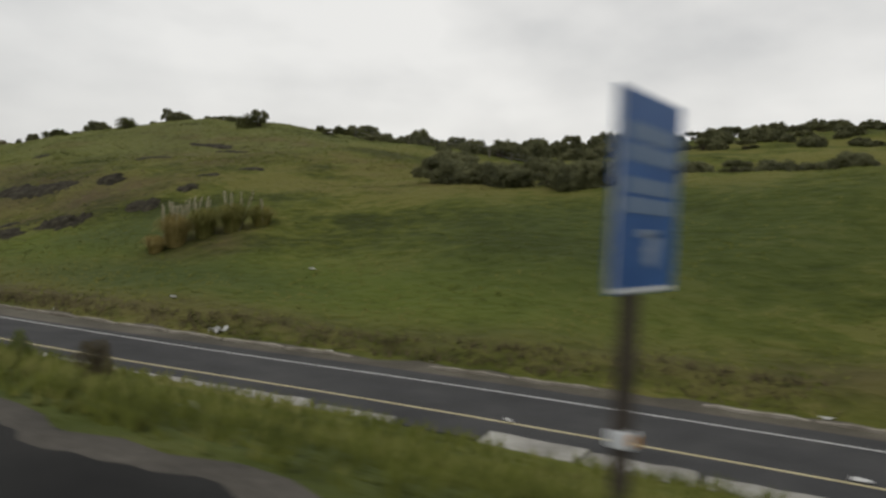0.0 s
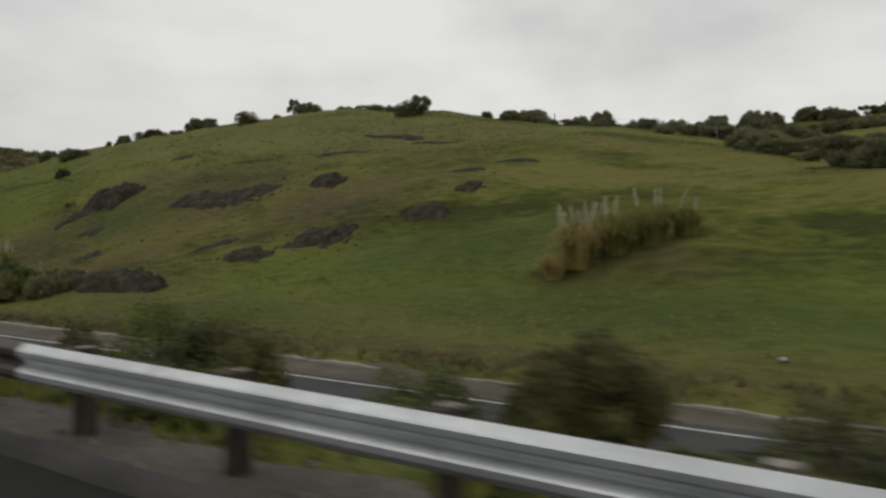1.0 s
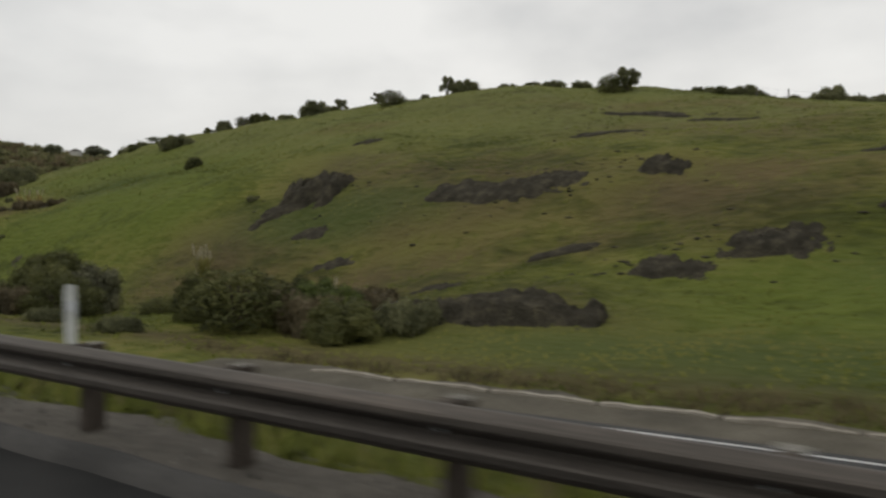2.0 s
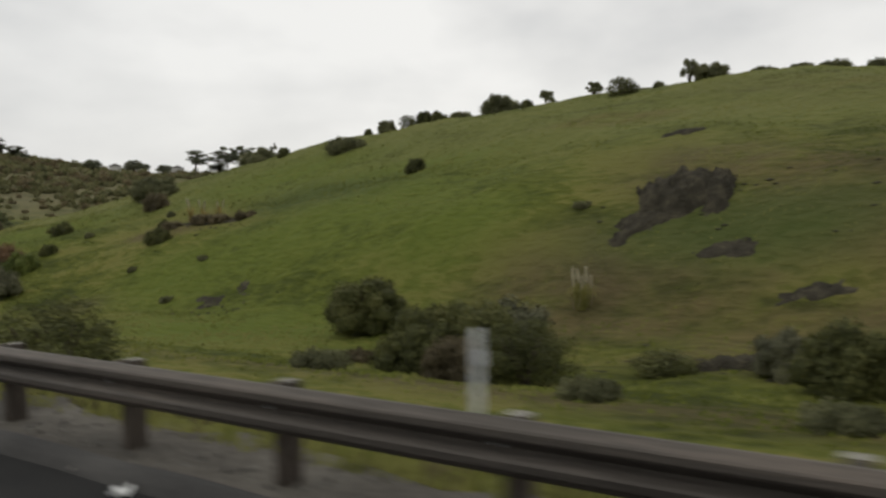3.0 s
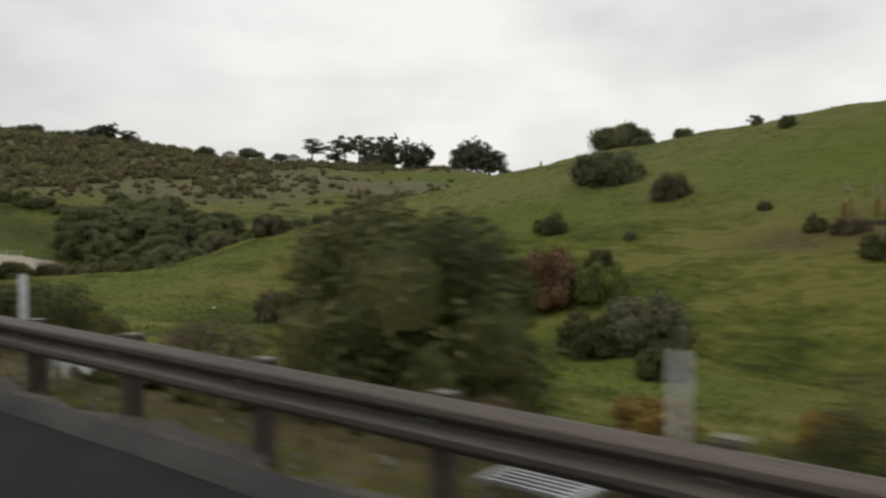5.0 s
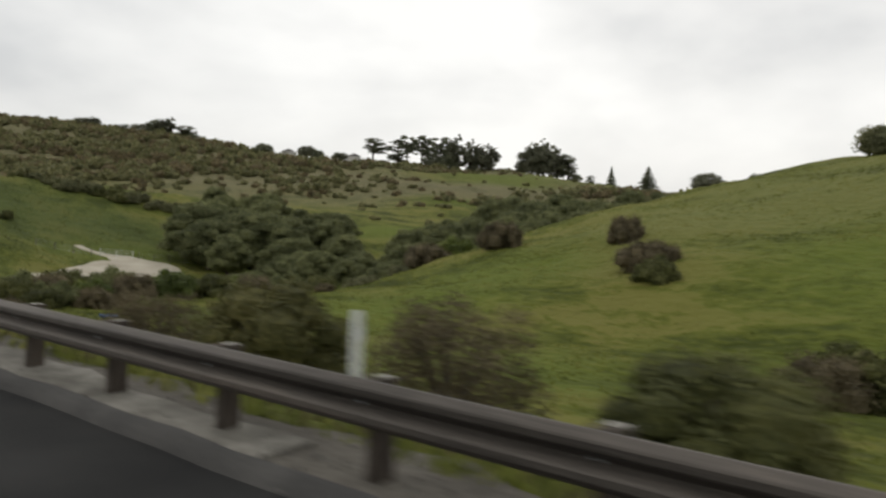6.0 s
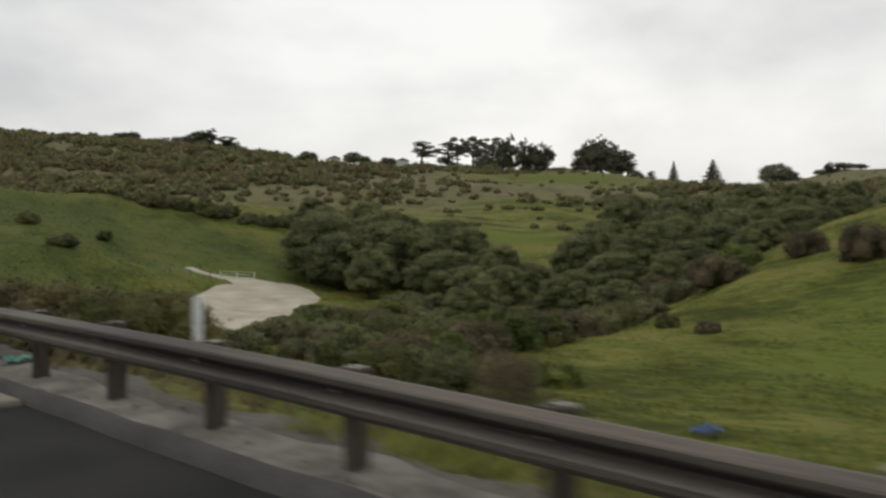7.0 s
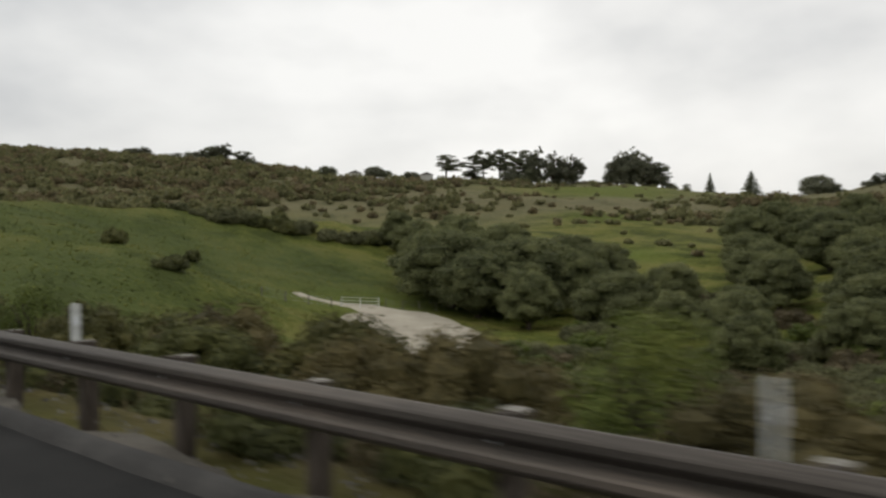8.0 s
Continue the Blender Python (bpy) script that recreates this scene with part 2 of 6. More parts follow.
def part(name, data, parent, label="", m=None):
    """Links mesh data as one object under a thing."""
    ob = new(name, data)
    ob.parent = parent
    if m is not None:
        ob.matrix_basis = m
    return tagged(ob, label)


def from_bm(name, bm, material, smooth=False):
    me = bpy.data.meshes.new(name)
    bm.to_mesh(me)
    bm.free()
    me.materials.append(material)
    if smooth:
        me.polygons.foreach_set("use_smooth", [True] * len(me.polygons))
    return me


def block(name, sx, sy, sz, material, bevel=0.0, at=(0, 0, 0), rot=(0, 0, 0)):
    """A box with its base centre at `at`, with rounded edges."""
    bm = bmesh.new()
    bmesh.ops.create_cube(bm, size=1.0)
    bmesh.ops.scale(bm, vec=(sx, sy, sz), verts=bm.verts)
    bmesh.ops.translate(bm, vec=(0, 0, sz / 2), verts=bm.verts)
    if bevel:
        bmesh.ops.bevel(bm, geom=bm.edges[:], offset=bevel, segments=2, affect="EDGES")
    bmesh.ops.transform(bm, matrix=pose(*at, *rot), verts=bm.verts)
    return from_bm(name, bm, material)


def thing(name, x, y, z, label, category, group="", kind=""):
    ob = new(name)
    ob.location = (x, y, z)
    return tagged(ob, label, category, group, kind)


# ---------------------------------------------------------------- lie of the land
# heights of the slope by distance from the road (across) and along it (down)
XS=np.array([5,12,20,28,36,48,62,85,110,150.])
YS=np.array([-60,0,30,60,100,145,185,214,232,250,278,300,360.])
def across(*heights):
    """One cut through the land, from the road's edge outwards."""
    return heights
ZT = [across(0,-2,-3,-2,2,7,8.5,9,14,24)]
ZT += [across(0,-2,-3,-2,1.5,6.3,7.3,7,13,23)]
ZT += [across(0,-2,-3,-1.7,1.2,4.6,6,7.5,13,21.5)]
ZT += [across(0,-2,-3,-2.2,.2,5,8.8,11.6,12,19.5)]
ZT += [across(0,-2,-3,-3.9,-3.5,3.9,9.3,16,14,15)]
ZT += [across(0,-2,-3,-4.2,-4.2,0.8,5.7,13.8,14,12)]
ZT += [across(0,-2,-3,-3.9,-4.0,-0.8,3.1,8.9,12.4,11)]
ZT += [across(0,-2,-3.9,-4.2,-4.2,-3.9,-1.2,3.2,6,6.4)]
ZT += [across(0,-2.5,-5,-6.3,-7.6,-8.6,-8,-4.5,-1,1)]
ZT += [across(0,-1.8,-4.2,-6,-7.6,-8.6,-8.8,-7.5,-4,0)]
ZT += [across(0,-1.5,-3,-5,-6.3,-7.4,-8,-8,-6,-1)]
ZT += [across(0,-1.5,-2,-1.5,-.8,-.8,-5,-6,-4.5,0)]
ZT += [across(1,2,5,7,8.5,9,8.5,8,7,5)]
ZT = np.array(ZT)
def pc(xk,F,x):
    h=np.diff(xk);d=np.diff(F,axis=-1)/h
    m=np.zeros_like(F);m[...,0]=d[...,0];m[...,-1]=d[...,-1]
    a,b=d[...,:-1],d[...,1:]
    m[...,1:-1]=np.where(a*b>0,2*a*b/np.where(a*b>0,a+b,1),0)
    x=np.clip(x,xk[0],xk[-1]);i=np.clip(np.searchsorted(xk,x)-1,0,len(h)-1);t=(x-xk[i])/h[i]
    return ((2*t**3-3*t**2+1)*F[...,i]+(t**3-2*t**2+t)*h[i]*m[...,i]+(3*t**2-2*t**3)*F[...,i+1]+(t**3-t**2)*h[i]*m[...,i+1])
def sm(a,b,v):
    t=np.clip((v-a)/(b-a),0,1);return t*t*(3-2*t)
def ground(xs,ys):
    A=pc(XS,ZT,np.asarray(xs,float))            # [Ys, x]
    N=pc(YS,np.ascontiguousarray(A.T),np.asarray(ys,float)).T
    X,Y=np.meshgrid(xs,ys)
    q=.91*X+.42*Y;s=-.42*X+.91*Y
    ridge=np.interp(s,[-600,-200,0,103,127,165,200,232,300,340,419,507,700,1100],[45,38,34,32,27,25,29,33,36.5,37.5,43.5,56,72,80])
    far=2+(ridge-2)*sm(230,600,q)-.03*np.clip(q-620,0,2000)
    w=sm(140,230,X+.0*Y)
    w=np.maximum(w,sm(360,480,Y)*sm(20,120,X))
    z=N*(1-w)+far*w
    z=np.where(X<5,0,z)
    return z


GX = np.concatenate([-np.geomspace(3500, 22, 24), np.arange(-16, 4, 4.0), np.arange(4.0, 130, 0.9), np.arange(130, 260, 3.0), np.arange(260, 700, 6.0), np.geomspace(706, 4200, 24)])
GY = np.concatenate([-np.geomspace(3500, 80, 22), np.arange(-70, -8, 2.0), np.arange(-8, 270, 0.9), np.arange(270, 400, 1.5), np.arange(400, 900, 6.0), np.geomspace(910, 4200, 24)])


def hills(xs, ys):
    z = ground(xs, ys)
    X, Y = np.meshgrid(xs, ys)
    amp = sm(14, 34, X)
    z = z + amp * (0.30 * np.sin(X * 0.31 + 1.3 * np.sin(Y * 0.11)) * np.sin(Y * 0.23 + 0.7) + 0.13 * np.sin(X * 0.9 + Y * 0.37) * np.sin(Y * 0.71 - X * 0.2))
    z = z + sm(150, 260, X) * (1.8 * np.sin(X * 0.045 + 0.8 * np.sin(Y * 0.03)) * np.sin(Y * 0.04 + 1.0) + 0.9 * np.sin(X * 0.11 + 2) * np.sin(Y * 0.09))
    return z


GZ = hills(GX, GY)
# bed of the ramp, flat across
RY = np.array([-80, 0, 12, 26, 55, 80, 120, 260.0])
RX = np.array([23.6, 23.0, 22.2, 20.5, 18.5, 16.7, 16.2, 16.2])  # its outer white line


def ramp_x(y):
    return pc(RY, RX, np.atleast_1d(np.asarray(y, float)))


RAMP_Z = -3.0
XX, YY = np.meshgrid(GX, GY)
edge = ramp_x(np.clip(GY, -80, 260))[:, None]
bed = sm(-7.5, -6.0, XX - edge) * (1 - sm(2.4, 4.2, XX - edge)) * (1 - sm(176, 196, YY))
GZ = GZ * (1 - bed) + (RAMP_Z - 0.12) * bed
GZ = np.where(XX < 5.2, np.where(XX < 4.8, -0.25, -0.05), GZ)
GZ = np.where((XX < -14), -0.25, GZ)


def gz(x, y):
    i = int(np.clip(np.searchsorted(GX, x) - 1, 0, len(GX) - 2))
    j = int(np.clip(np.searchsorted(GY, y) - 1, 0, len(GY) - 2))
    a, b = (x - GX[i]) / (GX[i + 1] - GX[i]), (y - GY[j]) / (GY[j + 1] - GY[j])
    return float(GZ[j, i] * (1 - a) * (1 - b) + GZ[j, i + 1] * a * (1 - b) + GZ[j + 1, i] * (1 - a) * b + GZ[j + 1, i + 1] * a * b)


def gz_many(x, y):
    i = np.clip(np.searchsorted(GX, x) - 1, 0, len(GX) - 2)
    j = np.clip(np.searchsorted(GY, y) - 1, 0, len(GY) - 2)
    a, b = (x - GX[i]) / (GX[i + 1] - GX[i]), (y - GY[j]) / (GY[j + 1] - GY[j])
    return GZ[j, i] * (1 - a) * (1 - b) + GZ[j, i + 1] * a * (1 - b) + GZ[j + 1, i] * (1 - a) * b + GZ[j + 1, i + 1] * a * b


def blot(cx, cy, rx, ry, turn=0.0):
    c, s = math.cos(radians(turn)), math.sin(radians(turn))
    u, v = ((XX - cx) * c + (YY - cy) * s) / rx, (-(XX - cx) * s + (YY - cy) * c) / ry
    return np.exp(-((u * u + v * v) ** 1.5))


def build_ground():
    ny, nx = GZ.shape
    me = bpy.data.meshes.new("ground")
    co = np.stack([XX, YY, GZ], -1).reshape(-1, 3)
    idx = np.arange(ny * nx).reshape(ny, nx)
    quads = np.stack([idx[:-1, :-1], idx[:-1, 1:], idx[1:, 1:], idx[1:, :-1]], -1).reshape(-1, 4)
    me.vertices.add(len(co))
    me.vertices.foreach_set("co", co.ravel())
    me.loops.add(quads.size)
    me.loops.foreach_set("vertex_index", quads.ravel())
    me.polygons.add(len(quads))
    me.polygons.foreach_set("loop_start", np.arange(0, quads.size, 4))
    me.polygons.foreach_set("loop_total", np.full(len(quads), 4))
    me.polygons.foreach_set("use_smooth", np.ones(len(quads), bool))
    me.update(calc_edges=True)
    soil = np.zeros_like(GZ)
    for b in SCARS:
        soil = np.maximum(soil, blot(*b))
    toe = edge + 4.3
    soil = np.maximum(soil, 0.9 * np.exp(-(((XX - toe - 0.8) / 1.6) ** 2)) * (1 - sm(90, 130, YY)))
    soil = np.maximum(soil, 0.85 * np.exp(-(((XX - 5.0) / 0.7) ** 2)) * (0.3 + 0.7 * sm(60, 80, YY)))
    soil = np.maximum(soil, 0.95 * np.exp(-(((XX - 6.0) / 1.8) ** 2)) * np.maximum(sm(196, 206, YY), sm(126, 132, YY) * (1 - sm(160, 170, YY))))
    lush = np.zeros_like(GZ)
    for b in LUSH:
        lush = np.maximum(lush, blot(*b))
    lush = np.maximum(lush, 0.9 * np.exp(-(((XX - 8.0) / 2.4) ** 2)) * (1 - np.maximum(sm(194, 204, YY), sm(126, 132, YY) * (1 - sm(160, 170, YY)))))
    dry, deep = np.zeros_like(GZ), np.zeros_like(GZ)
    for b in DRY:
        dry = np.maximum(dry, 0.7 * blot(*b))
    for b in DEEP:
        deep = np.maximum(deep, 0.85 * blot(*b))
    ragged = 0.5 + 0.5 * np.sin(XX * 0.95 + 2.1 * np.sin(YY * 0.41)) * np.sin(YY * 0.52 + 1.7 * np.sin(XX * 0.47)) + 0.3 * np.sin(XX * 2.1 + YY * 1.3) * np.sin(YY * 1.7 - XX * 0.8)
    dry *= np.clip(ragged, 0.1, 1)
    soil = np.where(XX > 24, soil * np.clip(0.5 + 0.8 * ragged, 0, 1), soil)
    scrub = sm(200, 330, XX + 0.35 * YY - 60) * 0.8
    for b in MEADOWS:
        scrub = scrub * (1 - 0.85 * blot(*b))
    # paler tint over the upper slope: haze painted into the grass colour
    slope_haze = 0.8 * sm(48, 64, XX) * (1 - sm(92, 104, XX)) * sm(48, 70, YY) * (1 - sm(190, 215, YY))
    for name, a in (("slope_haze", slope_haze), ("soil", soil * 0.95), ("lush", lush), ("dry", dry), ("deep", deep), ("scrub", scrub)):
        at = me.attributes.new(name, "FLOAT", "POINT")
        at.data.foreach_set("value", a.ravel().astype(np.float32))
    me.materials.append(M_GROUND)
    return tagged(new("ground", me), "green winter grass hillside with bare brown earth patches", "hillside", kind="structure")


# bare earth, fresh grass and darker green blots on the slope: centre x, y, half sizes, turn
SCARS = [(47, 83, 6, 12, 0), (44, 66, 5, 7, 10), (66, 82, 3, 14, 0), (60, 76, 4, 12, 0), (52, 96, 5, 6, 0), (35, 84, 5, 10, 20), (40, 98, 6, 9, 0), (31, 70, 3, 9, 5),
         (37, 140, 2.5, 3, 0), (50, 147, 2, 5, 0), (74, 96, 3, 12, 0), (33, 40, 2.5, 4, 0), (56, 66, 3, 5, 0), (70, 62, 3, 9, 0)]
DRY = [(70, 78, 3.5, 18, 0), (60, 68, 6, 12, 0), (41, 91, 4, 6, 0), (36, 100, 4, 3, 0), (39, 74, 4, 7, 0), (37, 63, 3, 5, 0), (47, 62, 5, 7, 0), (52, 86, 4, 8, 0), (53, 145, 3, 6, 0), (36, 86, 3, 4, 0), (48, 36, 3, 12, 0), (34.5, 40.5, 2.2, 3.5, -45), (60, 46, 8, 12, 0), (66, 108, 2, 8, 0), (43, 87, 4, 9, 0), (38, 92, 3, 6, 0)]
DEEP = [(60, 335, 34, 34, 0), (34, 300, 18, 24, 0), (84, 322, 16, 20, 0), (26, 60, 3, 14, 0), (36, 50, 4, 8, 0), (56, 132, 5, 10, 0), (38, 14, 8, 14, 0), (44, 92, 3, 10, 0), (29, 40, 3, 14, 0), (7, 12, 4, 16, 0)]
MEADOWS = [(345, 430, 55, 50, 20), (226, 350, 26, 22, 20), (420, 400, 40, 30, 0), (200, 330, 30, 26, 0), (150, 302, 20, 16, 0)]
LUSH = [(50, 122, 9, 12, 0), (66, 148, 8, 14, 0), (46, 112, 5, 6, 0), (52, 172, 10, 10, 0), (50, 200, 9, 8, 0), (42, 134, 5, 8, 0), (350, 420, 40, 34, 20), (146, 302, 14, 12, 0), (232, 350, 20, 14, 0), (330, 400, 30, 26, 20)]
LUSH += [(33, 56, 5, 12, 0), (33, 118, 8, 12, 0), (60, 128, 5, 14, 0), (36, 168, 7, 10, 0), (30, 150, 4, 9, 0), (30, 24, 4, 16, 0), (25, 185, 8, 10, 0), (40, 200, 10, 7, 0), (75, 300, 14, 10, 0), (46, 128, 6, 8, 0)]
build_ground()


# ---------------------------------------------------------------- roads
def strip(name, xa, xb, ys, za, zb, material, thick=0.12, lift=None):
    """A sheet between two lines across the road, followed along it, with a skirt for thickness."""
    v, f = [], []
    for y in ys:
        a, b = xa(y), xb(y)
        v += [(a, y, za(y) - thick), (a, y, za(y)), (b, y, zb(y)), (b, y, zb(y) - thick)]
    for k in range(len(ys) - 1):
        for c in range(3):
            p, q = 4 * k + c, 4 * k + c + 1
            f.append((p, q, q + 4, p + 4))
    n = 4 * (len(ys) - 1)
    f += [(3, 2, 1, 0), (n, n + 1, n + 2, n + 3)]
    return mesh_of(name, v, f, material)


def rx(y):
    return float(ramp_x(y)[0])


LONG = np.concatenate([[-1500, -500, -150], np.arange(-60, 300, 4.0), [350, 500, 1500]])
const = lambda c: (lambda y: c)
tagged(new("road", strip("road", const(-13.5), lambda y: 4.25 if y < 24 else 3.85, LONG, const(0.0), const(-0.03), M_ASPHALT, 0.3)), "dark worn asphalt motorway carriageway", "road", kind="structure")


def rough_edge(y):
    return 4.4 + 0.4 * float(sm(21, 26, y)) + 0.22 * float(sm(62, 74, y)) - 0.85 * float(sm(212, 217, y)) - 0.75 * float(sm(133, 138, y) * (1 - sm(158, 164, y))) + 0.16 * math.sin(y * 1.7) + 0.1 * math.sin(y * 4.3 + 1)


NEAR = np.arange(-60, 300, 0.6)
tagged(new("shoulder", strip("shoulder", const(3.6), rough_edge, NEAR, const(-0.045), lambda y: -0.012 + 0.008 * math.sin(y * 2.2), M_DIRT, 0.2)), "pale dusty gravel strip beside the road", "shoulder", kind="structure")


def dike_profile(y0, y1):
    """A low asphalt kerb with a rounded top, pieces along the road edge."""
    ys = np.arange(y0, y1 + 0.01, 0.75)
    sec = [(-0.16, -0.05), (-0.12, 0.03), (-0.04, 0.085), (0.05, 0.09), (0.13, 0.04), (0.2, -0.05)]
    v, f = [], []
    for y in ys:
        w = 0.012 * math.sin(y * 5) + 0.01 * math.sin(y * 1.3)
        v += [(3.78 + s[0] + w, y, s[1] * (1 + 0.12 * math.sin(y * 3.1))) for s in sec]
    m = len(sec)
    for k in range(len(ys) - 1):
        for c in range(m - 1):
            f.append((m * k + c, m * k + c + 1, m * k + m + c + 1, m * k + m + c))
    f += [tuple(range(m))[::-1], tuple(range(m * (len(ys) - 1), m * len(ys)))]
    return mesh_of("kerb", v, f, M_DIKE, True)


M_APRON = mat("pale_shoulder_concrete", [(0.07, 0.065, 0.055), (0.15, 0.142, 0.123), (0.24, 0.228, 0.2)], 1.6, 9, 0.95, bump=0.6, dist=0.02, spec=0.1)
tagged(new("apron", strip("apron", const(3.93), lambda y: 4.6 + 0.1 * math.sin(y * 1.1) + 0.06 * math.sin(y * 3.7), np.arange(168, 214, 0.5), const(-0.025), lambda y: 0.015 + 0.012 * math.sin(y * 2.9), M_APRON, 0.15)), "pale broken concrete strip under the guard rail", "shoulder", kind="structure")
M_DIKE = mat("asphalt_kerb", [(0.03, 0.029, 0.027), (0.05, 0.048, 0.045), (0.08, 0.076, 0.07)], 1.0, 25, 0.95, bump=0.6, dist=0.02)
tagged(new("kerb", dike_profile(24, 300)), "low worn asphalt kerb along the road edge", "kerb", kind="structure")

RAMPY = np.arange(-80, 187, 2.0)
tagged(new("ramp_road", strip("ramp_road", lambda y: rx(y) - 5.6, lambda y: rx(y) + 1.3 - 0.9 * float(sm(18, 40, y)), RAMPY, const(RAMP_Z), const(RAMP_Z), M_RAMP, 0.2)), "grey asphalt slip road below the motorway", "road", kind="structure")
tagged(new("ramp_verge", strip("ramp_verge", lambda y: rx(y) + 1.25 - 0.9 * float(sm(18, 40, y)), lambda y: rx(y) + 2.7 + 0.25 * math.sin(y * 0.9) + 0.15 * math.sin(y * 2.3), np.arange(-80, 76, 0.7), const(RAMP_Z - 0.01), lambda y: RAMP_Z + 0.05 + 0.04 * math.sin(y * 1.9), M_VERGE, 0.2)), "brown gravel verge beside the slip road", "verge", kind="structure")
tagged(new("edge_line", strip("edge_line", lambda y: rx(y) - 0.045, lambda y: rx(y) + 0.045, RAMPY, const(RAMP_Z + 0.006), const(RAMP_Z + 0.006), M_PAINTW, 0.004)), "white painted edge line on the slip road", "road marking", kind="structure")
tagged(new("edge_line", strip("edge_line", lambda y: rx(y) - 3.66, lambda y: rx(y) - 3.54, RAMPY, const(RAMP_Z + 0.006), const(RAMP_Z + 0.006), M_PAINTY, 0.004)), "faded yellow painted edge line on the slip road", "road marking", kind="structure")


# low kerb pieces on the far side of the slip road and the concrete gutter on the near side
def lumpy_bar(name, length, w, h, material, seed):
    r = np.random.default_rng(seed)
    v, f = [], []
    n = max(2, int(length / 0.45))
    for k in range(n + 1):
        y = length * (k / n - 0.5)
        jw, jh = 1 + r.uniform(-0.2, 0.2), 1 + r.uniform(-0.3, 0.15)
        if k in (0, n):
            jh *= 0.6
        v += [(-w / 2 * jw, y, -0.1), (-w / 2 * jw * 0.8, y, h * 0.8 * jh), (0, y, h * jh), (w / 2 * jw * 0.8, y, h * 0.75 * jh), (w / 2 * jw, y, -0.1)]
    for k in range(n):
        for c in range(4):
            f.append((5 * k + c, 5 * k + c + 1, 5 * k + c + 6, 5 * k + c + 5))
    f += [(4, 3, 2, 1, 0), tuple(5 * n + c for c in range(5))]
    return mesh_of(name, v, f, material, False)


def ramp_heading(y):
    return -math.degrees(math.atan2(rx(y + 1) - rx(y - 1), 2.0))


M_PALE = mat("pale_kerb", [(0.17, 0.15, 0.12), (0.27, 0.245, 0.20), (0.36, 0.33, 0.28)], 1.4, 14, 0.95, bump=0.6, dist=0.02, obj=0.2)
far_kerb = thing("far_kerb", 0, 0, 0, "broken pale asphalt kerb along the slip road", "kerb", kind="structure")
bars = [lumpy_bar("kerb_piece", 2.9, 0.28, 0.13, M_PALE, s) for s in range(4)]
y = -40.0
k = 0
while y < 72:
    if RNG.random() < 0.9:
        part("kerb_piece", bars[k % 4], far_kerb, m=pose(rx(y) + 2.2, y, RAMP_Z + 0.02, 0, 0, ramp_heading(y)))
    y += 3.05
    k += 1
gutter = thing("gutter", 0, 0, 0, "weathered pale concrete gutter slabs in the grass", "gutter", kind="structure")
slabs = []
for s in range(4):
    bm = bmesh.new()
    bmesh.ops.create_grid(bm, x_segments=3, y_segments=5, size=0.5)
    r = np.random.default_rng(40 + s)
    for vv in bm.verts:
        vv.co = (vv.co.x * 1.05 + r.uniform(-0.05, 0.05), vv.co.y * 2.3 + r.uniform(-0.06, 0.06), 0.10 * abs(vv.co.x) * 2 + r.uniform(-0.015, 0.015))
    ex = bmesh.ops.extrude_face_region(bm, geom=bm.faces[:])
    bmesh.ops.translate(bm, vec=(0, 0, -0.15), verts=[e for e in ex["geom"] if isinstance(e, bmesh.types.BMVert)])
    bmesh.ops.recalc_face_normals(bm, faces=bm.faces[:])
    slabs.append(from_bm("slab", bm, M_CONC))
y, k = -40.0, 0
while y < 60:
    if RNG.random() < 0.93:
        part("slab", slabs[k % 4], gutter, m=pose(rx(y) - 6.4 + 0.1 * math.sin(y), y, max(gz(rx(y) - 6.4, y), RAMP_Z - 0.1) + 0.12, 0, -4, ramp_heading(y)))
    y += 2.42
    k += 1

# pale gravel road that widens into a turning place and narrows to a track: centre x, y, half width
LOT = np.array([(18, 246, 5), (25, 251.5, 5.2), (32, 256.5, 5.6), (38, 261, 6.0), (44, 265.5, 6.6), (50, 269.5, 7.2), (57, 274, 7.6), (63.5, 279.5, 8.6), (69.5, 286, 7.8), (73, 291.5, 5.4), (72, 296.5, 2.6), (70.4, 301, 1.1), (69.9, 306, 0.8)])


def lot_gap(x, y):
    """How far a place lies outside the gravel."""
    return min(math.hypot(x - a, y - b) - c for a, b, c in LOT)


def gravel_patch():
    s = np.arange(len(LOT))
    fine = np.linspace(0, len(LOT) - 1, 90)
    cx, cy, hw = (pc(s, np.ascontiguousarray(LOT[:, i]), fine) for i in range(3))
    tx, ty = np.gradient(cx), np.gradient(cy)
    nn = np.hypot(tx, ty)
    v, f = [], []
    n = 12
    for k in range(len(fine)):
        wob = 1 + 0.04 * math.sin(k * 0.33) + 0.02 * math.sin(k * 0.8)
        for i in range(n + 1):
            u = (i / n * 2 - 1) * hw[k] * wob
            x, yy = cx[k] + u * ty[k] / nn[k], cy[k] - u * tx[k] / nn[k]
            v.append((x, yy, gz(x, yy) + (0.13 if 0 < i < n else -0.08)))
    for k in range(len(fine) - 1):
        for i in range(n):
            a = k * (n + 1) + i
            f.append((a, a + n + 1, a + n + 2, a + 1))
    return mesh_of("gravel_lot", v, f, M_GRAVEL, True)


tagged(new("gravel_lot", gravel_patch()), "pale gravel road widening into a turning area", "gravel area", kind="structure")

# ---------------------------------------------------------------- guard rail
RAIL_X, RAIL_TOP = 4.17, 0.742
